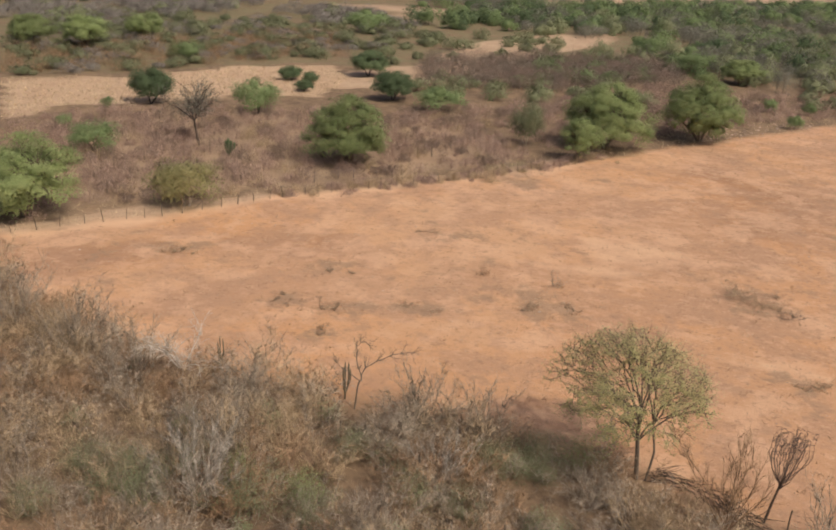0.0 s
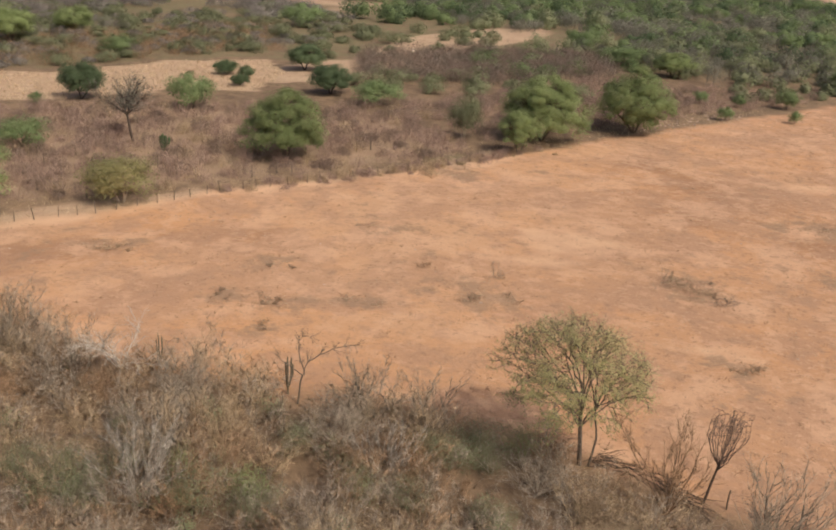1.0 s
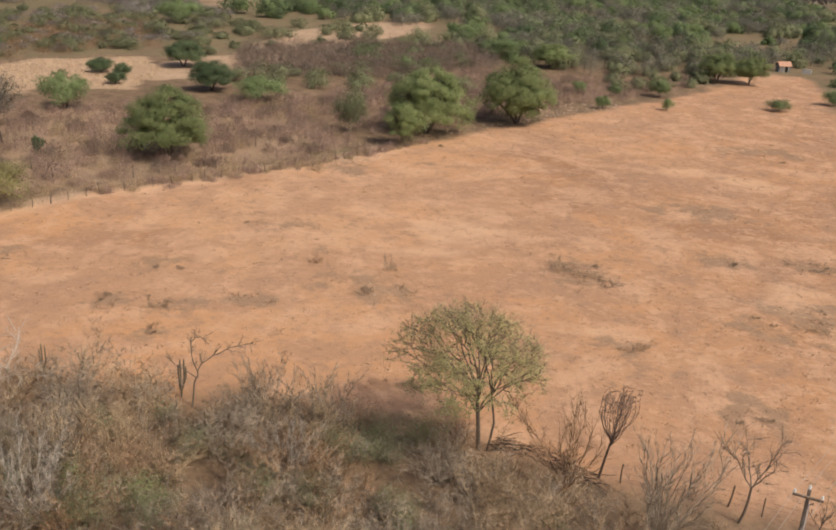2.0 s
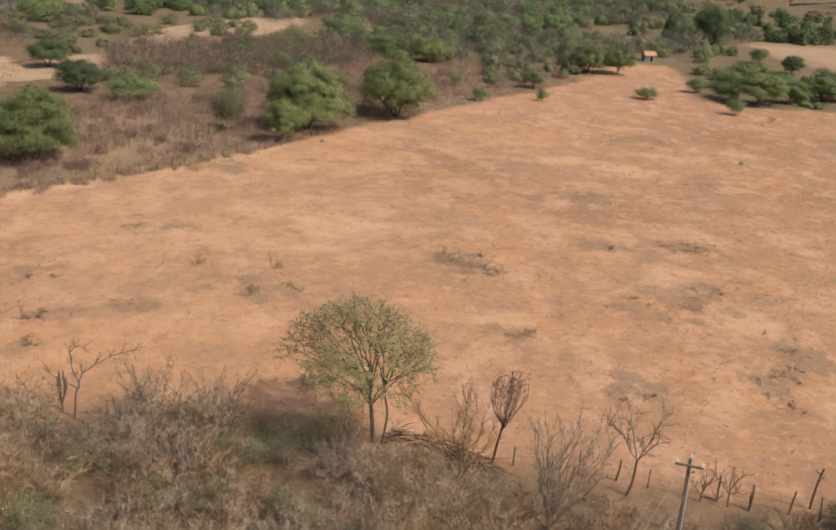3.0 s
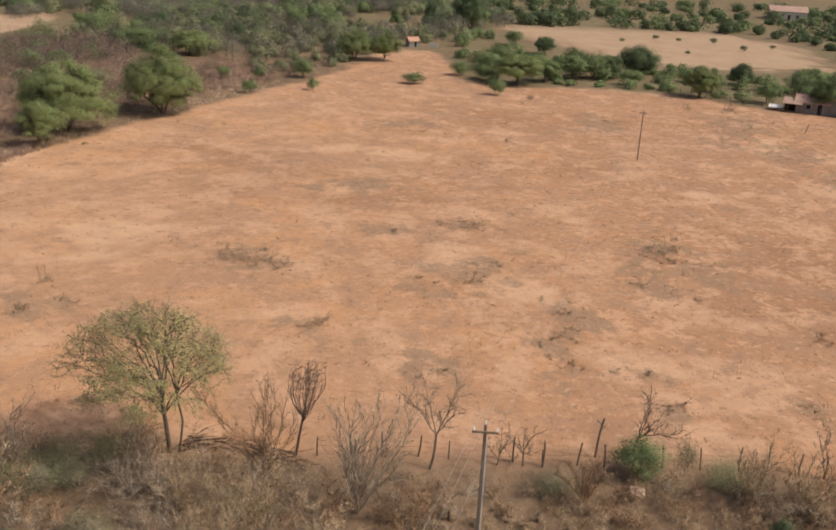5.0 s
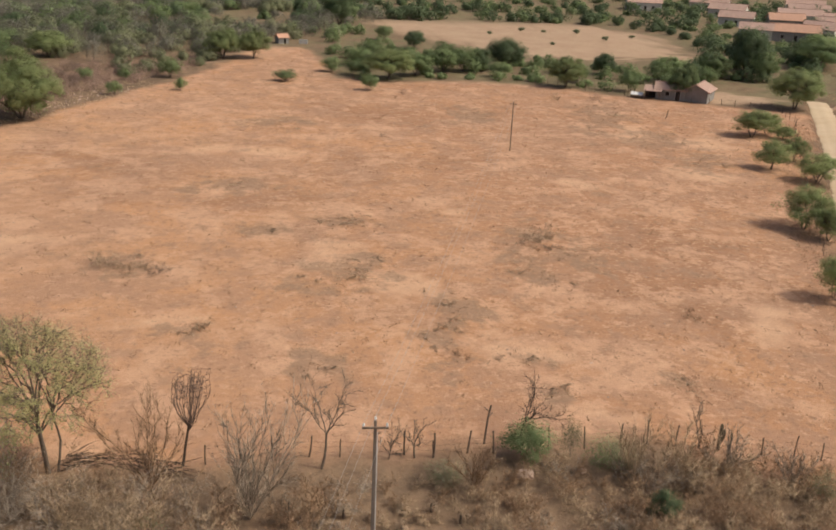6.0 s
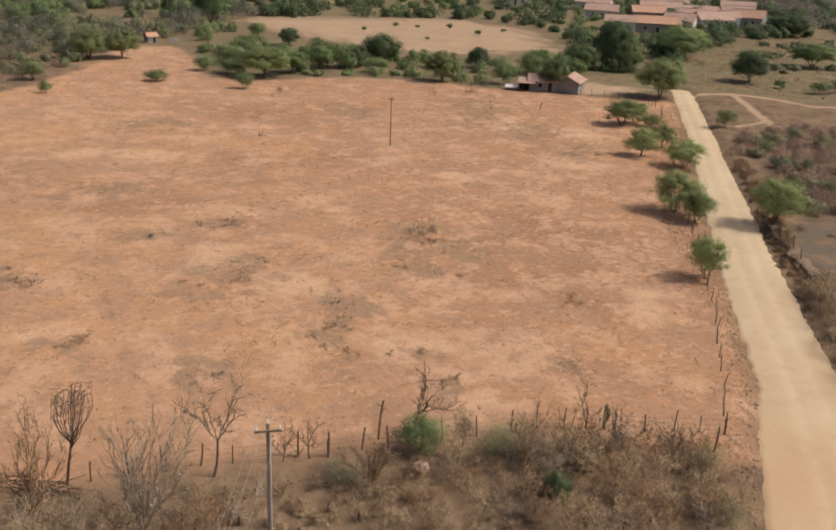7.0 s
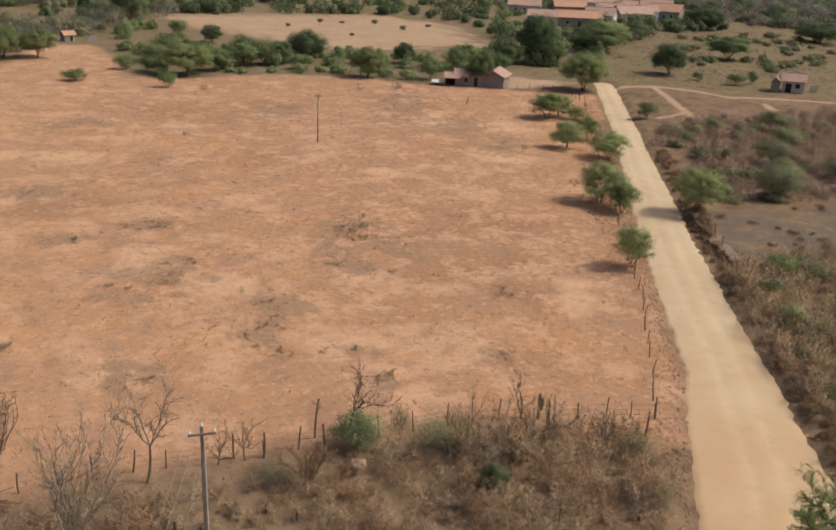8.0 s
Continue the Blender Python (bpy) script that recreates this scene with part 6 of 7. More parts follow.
def feathery_tree():
    """The young tree beside the road, its twigs set with rows of fine leaves."""
    root = stand(35.3, 24.3, "tree", "feathery green thorn tree close beside the road", "tree")
    stem, boughs, tips = grown_tree(455, 5.6, (0.15, 0, 1), 0.1, 0.3, 12, 3, 1, spread=1.0, reach=0.5)
    rng = np.random.default_rng(456)
    fol, ways = [], []
    for p, g in tips:
        for _ in range(6):
            d = side_way(rng, g, 0.9)
            k = rng.uniform(0, 0.55, (22, 1))
            fol.append(p + d * k + rng.normal(size=(22, 3)) * 0.035 - (0, 0, 0.25) * k**2)
            ways.append(np.tile(unit(p * (1, 1, 0.4)) + (0, 0, 0.5), (22, 1)))
    child("trunk", mesh_of("trunk", [(*tubes(stem, 6), 0)], [BARK]), root)
    for segs in boughs:
        child("branch", mesh_of("branch", [(*tubes(segs, 3), 0)], [BARK]), root)
    child("crown", mesh_of("crown", [(*leaves(rng, np.concatenate(fol), 0.07, 0.3, 0.5, np.concatenate(ways)), 0)], [LEAF_BRIGHT]), root, "fine bright green leaf sprays")


feathery_tree()


def cactus(x, y, columns, seed, label="columnar cactus with upright ribbed arms in the thicket", mat=CACTUS):
    """Ribbed columns with rounded tops on one foot."""
    rng = np.random.default_rng(seed)
    root = stand(x, y, "cactus", label, "cactus", "columnar cacti")
    for n, (dx, dy, z0, h, r) in enumerate(columns):
        bm = bmesh.new()
        rings = []
        for k, (u, w) in enumerate(((0, 0.8), (0.12, 1), (0.5, 1.05), (0.85, 1.0), (0.95, 0.75), (1.0, 0.3))):
            ring = []
            for a in range(16):
                rib = r * w * (1 if a % 2 else 0.78)
                ring.append(bm.verts.new((dx * min(1, u * 4) + rib * math.cos(a * math.pi / 8), dy * min(1, u * 4) + rib * math.sin(a * math.pi / 8), z0 + u * h)))
            rings.append(ring)
        for lo, hi in zip(rings, rings[1:]):
            for a in range(16):
                bm.faces.new((lo[a], lo[(a + 1) % 16], hi[(a + 1) % 16], hi[a]))
        bm.faces.new(rings[-1])
        part("arm", bm, mat, root)


cactus(-39.7, 45.2, [(0, 0, 0, 2.7, 0.05), (0.2, 0.1, 0.6, 2.0, 0.048), (-0.2, 0, 0.5, 1.8, 0.048), (0.1, -0.2, 0.4, 1.5, 0.045)], 1)
cactus(-29.8, 46.4, [(0, 0, 0, 2.9, 0.06), (0.22, 0.1, 0.5, 2.4, 0.055), (0.42, 0, 0.9, 1.6, 0.05), (-0.22, 0.1, 0.4, 2.0, 0.052)], 2)
cactus(30.3, 43.6, [(0, 0, 0, 1.9, 0.12), (0.25, 0, 0.5, 1.0, 0.09)], 3, "yellowed dying columnar cactus at the fence")
cactus(-81.1, 95.8, [(0, 0, 0, 2.4, 0.22), (0.5, 0, 0.3, 1.9, 0.2), (-0.5, 0.1, 0.3, 1.7, 0.2), (0.9, 0.2, 0.5, 1.5, 0.18), (-0.2, 0.4, 0.2, 1.8, 0.2)], 4, "clump of green columnar cactus in reddish scrub", LEAF_DARK)


# ---------------------------------------------------------------- dead shrubs on the field
def dead_bush(x, y, seed, h, r, label, mat):
    rng = np.random.default_rng(seed)
    segs, fine = bush_shape(seed, 1.0, 1.15, 10, 1, 7, 0.006, 0.004, 0.06, 0.3, 0.013)
    root = stand(x, y, "dead_shrub", label, "shrub", "dead shrubs on the field")
    child("twig_crown", mesh_of("twig_crown", [(*tubes(segs, 3), 0), (*blades(fine[:, :3], unit(fine[:, 3:6]), fine[:, 6], fine[:, 7], rng), 0)], [mat]), root)
    root.scale = (r, r, h)


GREY_LOW, BROWN_LOW = "low grey dead shrub on the bare field", "small brown dead shrub on the bare field"
dead_bush(-31.5, 72.8, 460, 0.9, 0.9, BROWN_LOW, TWIG_BROWN)
dead_bush(-24.9, 74.0, 461, 1.5, 0.7, "small green-grey shrub with upright stems on the field", TWIG_GREY)
dead_bush(-10.2, 80.2, 462, 1.3, 1.9, GREY_LOW, STALK_PALE)
dead_bush(-7.4, 79.0, 463, 1.1, 1.6, GREY_LOW, STALK_PALE)
dead_bush(-5.0, 78.0, 464, 0.8, 1.3, GREY_LOW, TWIG_DARK)
dead_bush(31.0, 82.0, 465, 1.4, 1.7, GREY_LOW, STALK_PALE)
dead_bush(33.6, 84.2, 466, 1.2, 1.6, GREY_LOW, STALK_PALE)
dead_bush(33.0, 80.4, 467, 0.7, 1.2, "dark flat dead shrub on the bare field", TWIG_DARK)
dead_bush(39.0, 62.8, 468, 1.3, 0.9, BROWN_LOW, TWIG_BROWN)
dead_bush(25.5, 131.9, 469, 0.9, 0.8, BROWN_LOW, TWIG_DARK)
dead_bush(71.8, 161.0, 470, 2.0, 1.5, "reddish dead shrub near the far fence", TWIG_RED)
dead_bush(35.7, 166.4, 471, 1.3, 1.1, "reddish dead shrub on the bare field", TWIG_RED)
dead_bush(63.7, 161.0, 472, 1.6, 1.2, "sparse olive shrub near the far fence", TWIG_TAN)
dead_bush(-49.6, 115.3, 473, 1.0, 2.4, "flat dark pile of dead branches by the field", TWIG_DARK)
dead_bush(-1.5, 66.0, 474, 0.6, 1.3, GREY_LOW, STALK_PALE)
dead_bush(14.0, 91.0, 475, 0.5, 1.8, GREY_LOW, STALK_PALE)
dead_bush(12.0, 75.0, 476, 0.5, 1.6, GREY_LOW, STALK_PALE)
dead_bush(17.5, 58.5, 477, 0.4, 1.0, GREY_LOW, TWIG_BROWN)
dead_bush(-39.5, 58.5, 478, 0.5, 1.4, GREY_LOW, STALK_PALE)
dead_bush(-25.0, 68.0, 479, 0.5, 1.4, GREY_LOW, STALK_PALE)
dead_bush(-60.0, 62.0, 480, 0.6, 1.3, GREY_LOW, STALK_PALE)


def weed_clumps():
    """Low dry weeds in the grey patches of the field, each a clump of its own."""
    rng = np.random.default_rng(481)
    first = []
    for n, (cx, cy, across, along) in enumerate(WEEDY * 2):
        px, py = cx + rng.normal() * 0.55 * across, cy + rng.normal() * 0.5 * min(along, 5.0)
        if not inside(FIELD, np.array([px]), np.array([py]))[0]:
            continue
        r, h = rng.uniform(0.4, 0.9), rng.uniform(0.16, 0.4)
        if len(first) < 4:
            root = tagged(new("weed_clump"), "low clump of dry grey weeds on the bare field", "weeds", "weed clumps on the field")
            segs, fine = bush_shape(482 + len(first), 1.0, 1.25, 8, 1, 7, 0.008, 0.005, 0.06, 0.34, 0.02)
            child("twig_crown", mesh_of("twig_crown", [(*tubes(segs, 3), 0), (*blades(fine[:, :3], unit(fine[:, 3:6]), fine[:, 6], fine[:, 7], rng), 0)], [(STALK_PALE, TWIG_WEED)[len(first) % 2]]), root)
            first.append(root)
        else:
            root = copy_thing(first[n % 4], Matrix.Identity(4))
        root.matrix_basis = pose(px, py, lie(px, py) - 0.03, 0, 0, rng.uniform(0, 360)) @ Matrix.Diagonal((r, r, h, 1))


weed_clumps()


# ---------------------------------------------------------------- fences
def post_mesh(seed):
    """A crooked split post, one metre tall."""
    rng = np.random.default_rng(seed)
    segs = []
    limb(segs, rng, np.zeros(3), (0, 0, 1), 1.0, 0.05, 0.04, 4, 0.05)
    v, f, _ = tubes(segs, 6)
    n = len(segs)
    cap = np.arange(6) + (n - 1) * 12 + 6
    return mesh_of("post", [(v, f, 0), (v, np.array([(cap[0], cap[1], cap[2], cap[3]), (cap[0], cap[3], cap[4], cap[5])]), 0)], [POST])


POSTS = [post_mesh(500 + k) for k in range(5)]


def fence(line, gap, lo, hi, label, seed, wires=(0.35, 0.7, 1.05), thick=1.0):
    rng = np.random.default_rng(seed)
    root = tagged(new("fence"), label, "fence")
    root.location = (line[0][0], line[0][1], 0)
    at = []
    for (ax, ay), (bx, by) in zip(line, line[1:]):
        n = max(1, round(math.hypot(bx - ax, by - ay) / gap))
        for k in range(n):
            u = (k + rng.uniform(-0.2, 0.2) * (k > 0)) / n
            at.append((ax + (bx - ax) * u + rng.normal() * 0.08, ay + (by - ay) * u + rng.normal() * 0.08))
    at.append(line[-1])
    foot = [(x, y, lie(x, y)) for x, y in at]
    for n, (x, y, z) in enumerate(foot):
        ob = child("post", POSTS[rng.integers(5)], root)
        w = thick * rng.uniform(0.75, 1.25)
        ob.matrix_basis = pose(x - line[0][0], y - line[0][1], z - 0.1, rng.normal() * 3.5, rng.normal() * 3.5, rng.uniform(0, 360)) @ Matrix.Diagonal((w, w, rng.uniform(lo, hi) + 0.1, 1))
    for h in wires:
        segs = []
        for (ax, ay, az), (bx, by, bz) in zip(foot, foot[1:]):
            mx, my, mz = (ax + bx) / 2, (ay + by) / 2, (az + bz) / 2 + h - 0.03
            segs += [(ax, ay, az + h, mx, my, mz, 0.006, 0.006), (mx, my, mz, bx, by, bz + h, 0.006, 0.006)]
        s = np.array(segs)
        s[:, [0, 3]] -= line[0][0]
        s[:, [1, 4]] -= line[0][1]
        child("wire", mesh_of("wire", [(*tubes(s, 3), 0)], [FENCE_WIRE]), root)


fence([(37.7, 40.8), (31, 43.4), (26, 44.8), (17.8, 45.3), (10.7, 46.1), (5, 46.7), (-1, 47.0)], 1.9, 1.15, 1.75, "crooked wooden post and wire fence along the thicket", 510)
fence([(37.7, 40.8), (41.6, 46), (46, 52.3), (51.3, 60.1), (55.9, 67.5), (63.0, 79.5), (80.5, 108), (101, 140.5), (104, 150)], 2.3, 1.0, 1.4, "wooden post and wire fence along the road", 511)
fence([(-79, 54.5), (-77, 57.2), (-73.6, 63.4), (-68.8, 70), (-64.9, 78), (-62.5, 83.5), (-54, 95.6), (-47, 105.6), (-40, 119)], 2.2, 0.9, 1.35, "grey wooden post and wire fence behind the field", 512)
fence([(66, 178), (84, 163.5), (96, 156.5), (104, 152)], 2.6, 1.1, 1.5, "wooden post fence in front of the farmhouse", 513)
fence([(73, 79), (70.5, 72.5), (67.5, 67)], 2.6, 1.0, 1.6, "leaning wooden posts along the gully", 514, ())
fence([(84, 66), (80, 60), (74, 55)], 3.0, 1.0, 1.6, "thin wooden posts beyond the burnt ground", 515, ())


def tall_post(x, y, h, label, spurs, lean=4):
    root = stand(x, y, "post", label, "post")
    rng = np.random.default_rng(int(x * 10) % 97)
    segs = []
    nodes = limb(segs, rng, np.zeros(3), (math.tan(radians(lean)), 0, 1), h, 0.075, 0.055, 6, 0.03)
    for k in range(spurs):
        limb(segs, rng, nodes[3 + k % 2][0], ((-1) ** k, 0.2, 0.9), 0.45, 0.035, 0.02, 3, 0.1)
    v, f, _ = tubes(segs, 6)
    child("shaft", mesh_of("shaft", [(v, f, 0)], [POST]), root)


tall_post(15.9, 46.6, 3.0, "tall dry post with short broken spurs at the fence", 3)
tall_post(35.6, 39.2, 1.8, "dark leaning wooden post near the fence corner", 0, 8)
tall_post(78.0, 144.2, 1.7, "single leaning wooden post on the field", 0, 14)
tall_post(12.4, 45.6, 1.7, "stout dark wooden post at the fence", 0)


def stick_pile():
    """Cut branches heaped along the edge as a hedge."""
    rng = np.random.default_rng(520)
    root = tagged(new("brushwood_fence"), "low hedge of heaped dark dead branches", "fence")
    root.location = (-6.0, 47.4, 0)
    line = [(-9.0, 47.6), (-7.8, 48.0), (-5.4, 47.7), (-3.6, 46.7), (-1.5, 45.9)]
    for n, ((ax, ay), (bx, by)) in enumerate(zip(line, line[1:])):
        for _ in range(34):
            segs = []
            u = rng.random()
            p = np.array((ax + (bx - ax) * u - rng.uniform(0.3, 1.0) * (bx - ax) / 2 + 6.0, ay + (by - ay) * u + rng.normal() * 0.25 - 47.4, rng.uniform(0.05, 0.75)))
            d = unit(np.array((bx - ax, by - ay, rng.normal() * 0.25)) + rng.normal(size=3) * 0.25)
            limb(segs, rng, p, d, rng.uniform(0.8, 1.7), rng.uniform(0.015, 0.03), 0.01, 4, 0.14)
            child("stick", mesh_of("stick", [(*tubes(segs, 4), 0)], [BARK_DARK]), root)


stick_pile()


def boulder(x, y, s, label, mat):
    rng = np.random.default_rng(530)
    bm = bmesh.new()
    bmesh.ops.create_icosphere(bm, subdivisions=3, radius=1.0)
    for v in bm.verts:
        n = noise.noise(v.co * 1.7) * 0.3 + noise.noise(v.co * 4.0) * 0.12
        v.co = Vector((v.co.x * s * 1.15, v.co.y * s * 0.9, max(-0.25, v.co.z) * s * 0.8)) * (1 + n)
    me = bpy.data.meshes.new("boulder")
    bm.to_mesh(me)
    bm.free()
    me.materials.append(mat)
    ob = new("boulder", me)
    ob.location = (x, y, lie(x, y) + 0.08)
    tagged(ob, label, "boulder")


def earth_bank():
    """The raw cut face of the washed-out bank beyond the road, uneven and overhung."""
    rng = np.random.default_rng(535)
    root = tagged(new("earth_bank"), "raw dark eroded earth bank beside the road", "bank")
    root.location = (BANK[-1][0], BANK[-1][1], 0)
    pts = np.array(BANK[::-1])
    run = np.concatenate([[0], np.cumsum(np.hypot(*np.diff(pts, axis=0).T))])
    d = np.arange(0, run[-1], 0.35)
    x, y = np.interp(d, run, pts[:, 0]), np.interp(d, run, pts[:, 1])
    wob = 0.45 * wavy(x, y, 536, 4.0) + 0.2 * wavy(x, y, 537, 1.4)
    tx, ty = np.gradient(x), np.gradient(y)
    n = np.hypot(tx, ty)
    nx, ny = ty / n, -tx / n
    rows = []
    for off, z in ((-0.75, -0.85), (-0.35, -0.55), (-0.1, -0.25), (-0.2, 0.02), (0.05, 0.14), (0.6, 0.12), (1.5, -0.12)):
        j = rng.normal(size=len(d)) * 0.07
        base = height(x + nx * 2.2, y + ny * 2.2)
        rows.append(np.stack([x + nx * (off + wob + j) - BANK[-1][0], y + ny * (off + wob + j) - BANK[-1][1], base + z + rng.normal(size=len(d)) * 0.05], -1))
    v = np.stack(rows, 1)
    m = v.shape[1]
    k = (np.arange(len(d) - 1)[:, None] * m + np.arange(m - 1)).ravel()
    child("face", mesh_of("face", [(v.reshape(-1, 3), np.stack([k, k + 1, k + m + 1, k + m], -1), 0)], [BANK_EARTH]), root)


earth_bank()
boulder(17.3, 42.7, 0.46, "pale pinkish boulder under the green bush", STONE)
boulder(20.8, 42.6, 0.25, "pale boulder half hidden in dead scrub", STONE)
boulder(34.3, 29.3, 0.2, "white stone on the road's verge", PORCELAIN)


# ---------------------------------------------------------------- power line
def box(bm, x0, x1, y0, y1, z0, z1, taper=1.0):
    mx, my = (x0 + x1) / 2, (y0 + y1) / 2
    v = [bm.verts.new((mx + (x - mx) * k, my + (y - my) * k, z)) for z, k in ((z0, 1.0), (z1, taper)) for x, y in ((x0, y0), (x1, y0), (x1, y1), (x0, y1))]
    for f in ((3, 2, 1, 0), (4, 5, 6, 7), (0, 1, 5, 4), (1, 2, 6, 5), (2, 3, 7, 6), (3, 0, 4, 7)):
        bm.faces.new([v[k] for k in f])


def bevelled(bm, width):
    bmesh.ops.bevel(bm, geom=list(bm.edges), offset=width, segments=1, affect="EDGES")
    return bm


def power_pole(x, y, h, turn, label, arm=True):
    root = stand(x, y, "power_pole", label, "pole", "power line")
    root.rotation_euler = (0, 0, radians(turn))
    bm = bmesh.new()
    w = 0.105 if arm else 0.08
    box(bm, -w, w, -0.86 * w, 0.86 * w, -0.3, h, 0.7)
    part("shaft", bevelled(bm, 0.02), CONCRETE if arm else POST, root)
    if not arm:
        bm = bmesh.new()
        box(bm, -0.5, 0.5, -0.14, -0.07, h - 0.35, h - 0.25)
        part("crossarm", bevelled(bm, 0.012), POST, root, "short wooden crossarm")
        return
    bm = bmesh.new()
    box(bm, 0.10, 0.14, -0.03, 0.03, 0.0, h - 0.7)
    part("pale_strip", bm, PORCELAIN, root, "pale narrow strip down the shaft's right side")
    bm = bmesh.new()
    box(bm, -0.66, 0.66, -0.17, -0.09, h - 0.42, h - 0.30)
    part("crossarm", bevelled(bm, 0.012), POST, root, "dark wooden crossarm")
    for px, pz in ((-0.58, h - 0.30), (0.58, h - 0.30), (0.0, h)):
        bm = bmesh.new()
        for z0, r0, r1, d in ((0.0, 0.02, 0.02, 0.1), (0.08, 0.075, 0.05, 0.06), (0.14, 0.06, 0.035, 0.07)):
            bmesh.ops.create_cone(bm, cap_ends=True, segments=12, radius1=r0, radius2=r1, depth=d, matrix=Matrix.Translation((px, -0.13 if px else 0, pz + z0 + d / 2)))
        part("insulator", bm, PORCELAIN, root, "white porcelain insulator")


POLE_A, POLE_B = (7.4, 38.4), (42.2, 122.2)
LINE_TURN = math.degrees(math.atan2(POLE_A[0] - POLE_B[0], POLE_B[1] - POLE_A[1]))
power_pole(*POLE_A, 7.2, LINE_TURN + 14, "grey concrete power pole with a short wooden crossarm in scrub")
power_pole(*POLE_B, 7.1, LINE_TURN, "slim brown power pole on the bare field", False)


def power_wires():
    c, s = math.cos(radians(LINE_TURN)), math.sin(radians(LINE_TURN))
    back = (POLE_A[0] - 34.8, POLE_A[1] - 83.8)
    root = tagged(new("power_line"), "three thin sagging power wires above the scrub", "wire")
    root.location = (*POLE_A, 7.0)
    for o, z in ((-0.58, -0.1), (0.0, 0.35), (0.58, -0.1)):
        for (ax, ay), (bx, by), drop in ((POLE_A, POLE_B, 1.1), (POLE_A, back, 1.1)):
            pts = []
            for k in range(33):
                u = k / 32
                pts.append((ax + (bx - ax) * u + o * c - POLE_A[0], ay + (by - ay) * u + o * s - POLE_A[1], z - 4 * drop * u * (1 - u) + 0.0 * u))
            seg = [(*p, *q, 0.008, 0.008) for p, q in zip(pts, pts[1:])]
            child("wire", mesh_of("wire", [(*tubes(seg, 4), 0)], [WIRE]), root)


power_wires()


# ---------------------------------------------------------------- houses
def house(x, y, turn, w, d, eave, ridge, wall, roof, label, openings=(), over=0.4, name="house", group=""):
    """A gabled house; its ridge runs along its own x, its front faces its own -y."""
    root = tagged(new(name), label, "house", group)
    root.matrix_basis = pose(x, y, lie(x, y), 0, 0, turn)
    bm = bmesh.new()
    a, b = w / 2, d / 2
    lo = [bm.verts.new(p) for p in ((-a, -b, -0.3), (a, -b, -0.3), (a, b, -0.3), (-a, b, -0.3))]
    hi = [bm.verts.new(p) for p in ((-a, -b, eave), (a, -b, eave), (a, b, eave), (-a, b, eave))]
    top = [bm.verts.new((-a, 0, ridge)), bm.verts.new((a, 0, ridge))]
    for k in (0, 2):
        bm.faces.new((lo[k], lo[k + 1], hi[k + 1], hi[k]))
    bm.faces.new((lo[1], lo[2], hi[2], top[1], hi[1]))
    bm.faces.new((lo[3], lo[0], hi[0], top[0], hi[3]))
    bm.faces.new((hi[0], hi[1], top[1], top[0]))
    bm.faces.new((hi[2], hi[3], top[0], top[1]))
    part("wall", bm, wall, root)
    slope = (ridge - eave) / b
    for side in (-1, 1):
        bm = bmesh.new()
        e, t = b + over, 0.12
        pts = [(-a - over, 0.02 * side, ridge + 0.03), (a + over, 0.02 * side, ridge + 0.03), (a + over, e * side, ridge - slope * e + 0.03), (-a - over, e * side, ridge - slope * e + 0.03)]
        lo2, hi2 = [bm.verts.new(p) for p in pts], [bm.verts.new((p[0], p[1], p[2] + t)) for p in pts]
        bm.faces.new(lo2)
        bm.faces.new(hi2[::-1])
        for k in range(4):
            bm.faces.new((lo2[k], lo2[(k + 1) % 4], hi2[(k + 1) % 4], hi2[k]))
        bmesh.ops.recalc_face_normals(bm, faces=bm.faces)
        part("roof", bm, roof, root)
    bm = bmesh.new()
    box(bm, -a - over, a + over, -0.12, 0.12, ridge + 0.06, ridge + 0.24)
    part("ridge_cap", bm, roof, root)
    for kind, u, z0, ww, hh in openings:
        # a dark panel in place of a recess, its colour standing for the shade within
        bm = bmesh.new()
        box(bm, u - ww / 2, u + ww / 2, -b - 0.05, -b + 0.05, z0, z0 + hh)
        ob = part(kind, bm, DARK, root)
        bm = bmesh.new()
        for x0, x1, za, zb in ((u - ww / 2 - 0.08, u - ww / 2, z0, z0 + hh), (u + ww / 2, u + ww / 2 + 0.08, z0, z0 + hh), (u - ww / 2 - 0.08, u + ww / 2 + 0.08, z0 + hh, z0 + hh + 0.08)):
            box(bm, x0, x1, -b - 0.08, -b + 0.04, za, zb)
        part("frame", bm, PLASTER_WHITE, ob)
    return root


def away(x, y):
    """The turn that makes a house's front face the open field."""
    return -math.degrees(math.atan2(x, y))


# the farmhouse behind the field: a gabled end house and a lower wing with an open porch
t = away(93, 162)
house(93.9, 161.6, t + 78, 6.4, 4.6, 2.2, 3.3, PLASTER_GREY, TILE, "grey plastered farm building with a gable and clay tiles", [("window", 0.0, 1.2, 0.8, 0.8)], name="farmhouse")
house(88.9, 163.6, t, 5.6, 4.4, 2.0, 3.0, PLASTER_GREY, TILE, "low farmhouse wing with faded clay tile roof", [("door", 1.4, 0.0, 0.9, 1.8), ("window", -0.6, 0.8, 0.8, 0.8)], name="farmhouse")


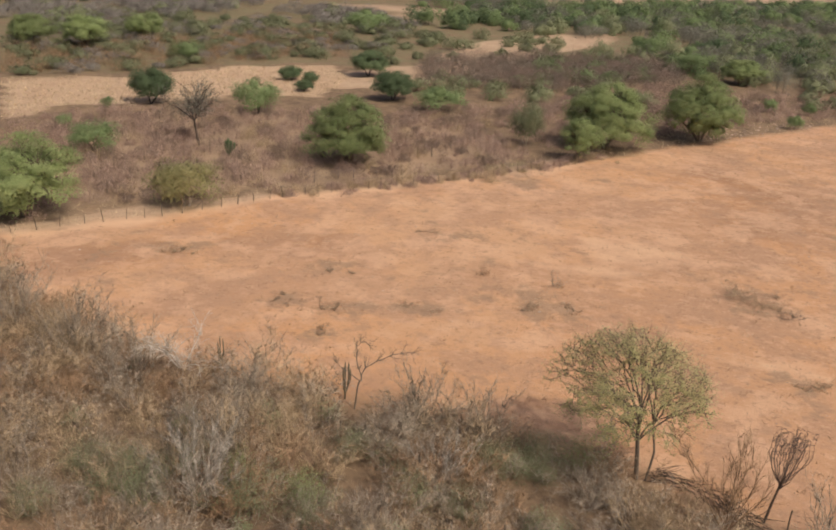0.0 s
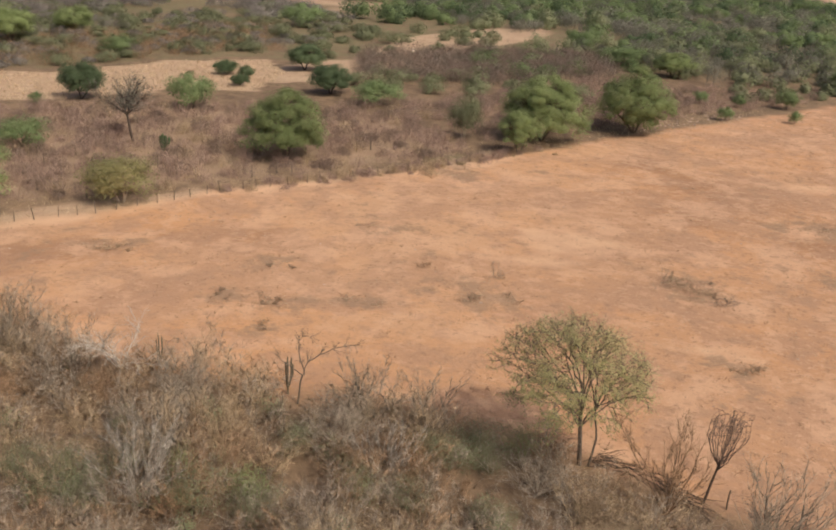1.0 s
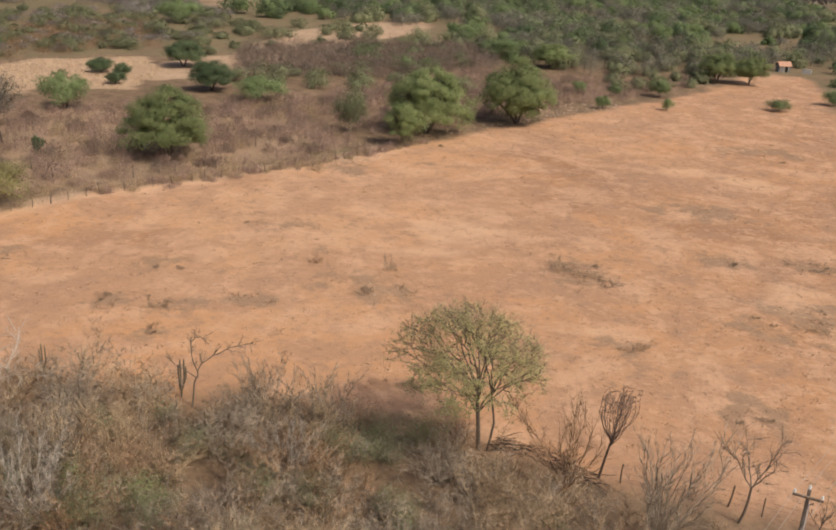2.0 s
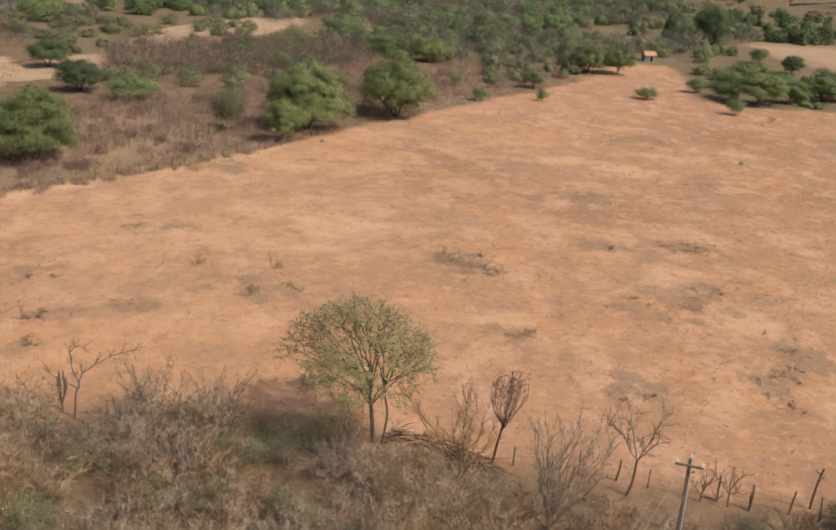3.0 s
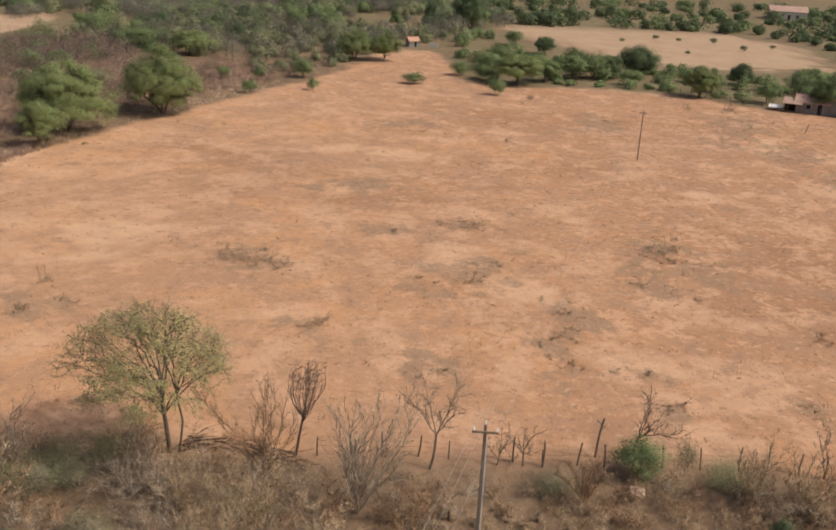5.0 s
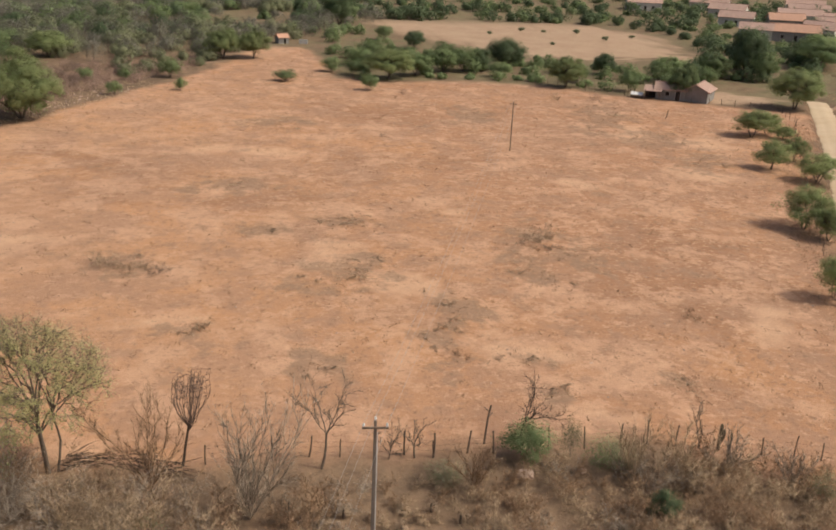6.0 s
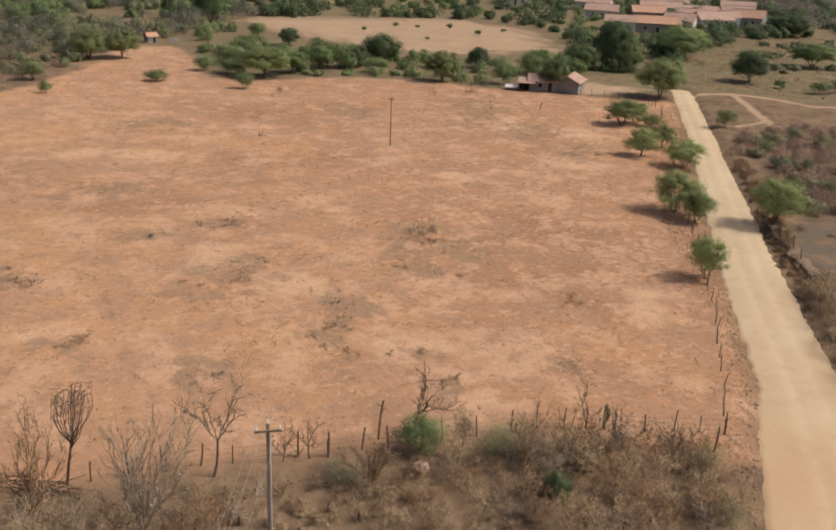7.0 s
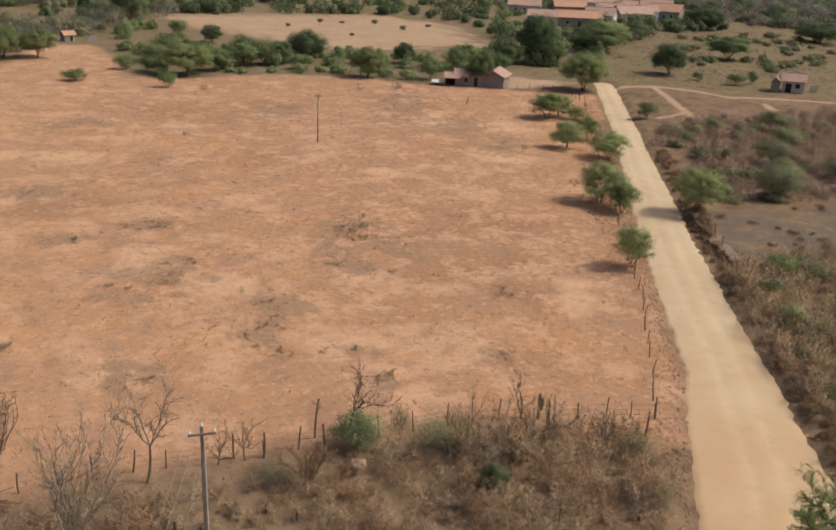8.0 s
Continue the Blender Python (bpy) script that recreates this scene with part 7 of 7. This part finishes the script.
def porch():
    root = tagged(new("porch"), "open shed with dark inside beside the farmhouse", "shed")
    root.matrix_basis = pose(85.0, 163.6, lie(85.0, 163.6), 0, 0, t) @ Matrix.Scale(0.85, 4)
    for px, py in ((-1.6, -1.6), (1.6, -1.6), (-1.6, 1.6), (1.6, 1.6)):
        bm = bmesh.new()
        box(bm, px - 0.08, px + 0.08, py - 0.08, py + 0.08, -0.2, 2.3)
        part("post", bm, POST, root)
    # back wall coloured dark to stand for the shade inside the open shed
    bm = bmesh.new()
    box(bm, -1.6, 1.6, 1.5, 1.6, 0, 2.2)
    part("back_wall", bm, DARK, root)
    bm = bmesh.new()
    box(bm, -2.0, 2.0, -2.0, 2.0, 2.3, 2.42)
    for v in bm.verts:
        v.co.z += 0.2 * v.co.y
    part("roof", bm, TILE, root)
    sheet = tagged(new("sheet_roof"), "low white sheet roof on short posts by the farmhouse", "shelter")
    sheet.matrix_basis = pose(82.2, 164.6, lie(82.2, 164.6), 0, 0, t) @ Matrix.Scale(0.75, 4)
    bm = bmesh.new()
    box(bm, -1.6, 1.6, -1.4, 1.4, 1.0, 1.08)
    for v in bm.verts:
        v.co.z += 0.12 * v.co.y
    part("sheet", bm, SHEET_WHITE, sheet)
    for px, py in ((-1.4, -1.2), (1.4, -1.2), (-1.4, 1.2), (1.4, 1.2)):
        bm = bmesh.new()
        box(bm, px - 0.06, px + 0.06, py - 0.06, py + 0.06, -0.2, 1.0 + 0.12 * py)
        part("post", bm, POST, sheet)


porch()
t = away(153.5, 139)
house(154.8, 141.2, t, 4.3, 4.2, 2.5, 3.8, PLASTER_WHITE, TILE, "small white house with a clay tile roof by the track", [("door", -0.9, 0.0, 1.2, 1.9), ("window", 0.9, 1.0, 0.9, 0.9)])
house(151.4, 142.8, t + 90, 3.8, 1.7, 2.3, 2.9, PLASTER_GREY, TILE, "grey lean-to beside the small white house", name="outhouse")


def low_wall(x, y, turn, w, h, mat, label):
    bm = bmesh.new()
    box(bm, -w / 2, w / 2, -0.1, 0.1, -0.3, h)
    me = bpy.data.meshes.new("low_wall")
    bevelled(bm, 0.02).to_mesh(me)
    bm.free()
    me.materials.append(mat)
    ob = new("low_wall", me)
    ob.matrix_basis = pose(x, y, lie(x, y), 0, 0, turn)
    tagged(ob, label, "wall")


low_wall(158.9, 139.4, t, 1.6, 1.5, PLASTER_WHITE, "white plastered garden wall beside the small house")
# the hut at the field's far corner
t = away(19.5, 239)
# grey plaster here puts the shade under the roof into the walls' colour
house(19.0, 240.0, t + 22, 2.7, 2.6, 1.5, 2.3, PLASTER_GREY, TILE_NEW, "small hut with a fresh orange tile roof among trees", [("door", 0.3, 0, 0.8, 1.35)], 0.22, name="hut")
low_wall(24.4, 239.0, t - 10, 2.2, 1.1, PLASTER_WHITE, "short white wall near the hut")
# the town
TOWN = [(172.5, 268, 10, 7, 3.0, 4.8, 0, 0), (183, 263, 15, 8, 3.2, 5.2, 1, 4), (196, 268, 10, 8, 3.4, 5.6, 0, -6), (209, 281, 10, 8, 3.4, 5.8, 2, 4), (214, 274, 13, 8, 3.2, 5.6, 2, 20),
        (223, 277, 7, 7, 3.8, 5.8, 3, 12), (236, 282, 12, 8, 3.4, 5.8, 1, -8), (225, 322, 16, 9, 3.4, 5.4, 0, 5), (189, 307, 12, 8, 3.2, 5.2, 0, -4), (203, 298, 12, 8, 3.4, 5.4, 1, 8),
        (246, 300, 12, 8, 3.4, 5.4, 0, 0), (205, 340, 14, 9, 3.4, 5.4, 0, -7), (245, 345, 16, 9, 3.4, 5.6, 0, 4), 
        (270, 330, 14, 9, 3.4, 5.4, 2, 0), (180, 365, 14, 9, 3.4, 5.2, 2, 6), (215, 372, 16, 9, 3.4, 5.4, 0, -5), (300, 380, 16, 9, 3.4, 5.4, 0, 5), (262, 372, 16, 9, 3.4, 5.4, 2, 3), (228, 300, 13, 8, 3.4, 5.4, 2, 2)]
WALLS = (PLASTER_WHITE, PLASTER_GREY, PLASTER_WHITE, PLASTER_BLUE)
TONES = ("white house with a faded clay tile roof in town", "grey house with an orange tile roof in town", "white house with a broad clay tile roof in town", "pale blue house with a clay tile roof in town")
for n, (x, y, w, d, e, r, k, a) in enumerate(TOWN):
    house(x, y, away(x, y) + a * 1.5, w, d, e, r, WALLS[k], TILE_NEW if k == 1 else TILE, TONES[k], [("window", -w / 4, 1.1, 1.0, 1.0), ("door", 0.3, 0.0, 1.0, 2.1), ("window", w / 4, 1.1, 1.0, 1.0)], group="town houses")
low_wall(188, 254.5, away(188, 254) + 2, 15, 1.1, SHEET_WHITE, "long white wall in front of town houses")
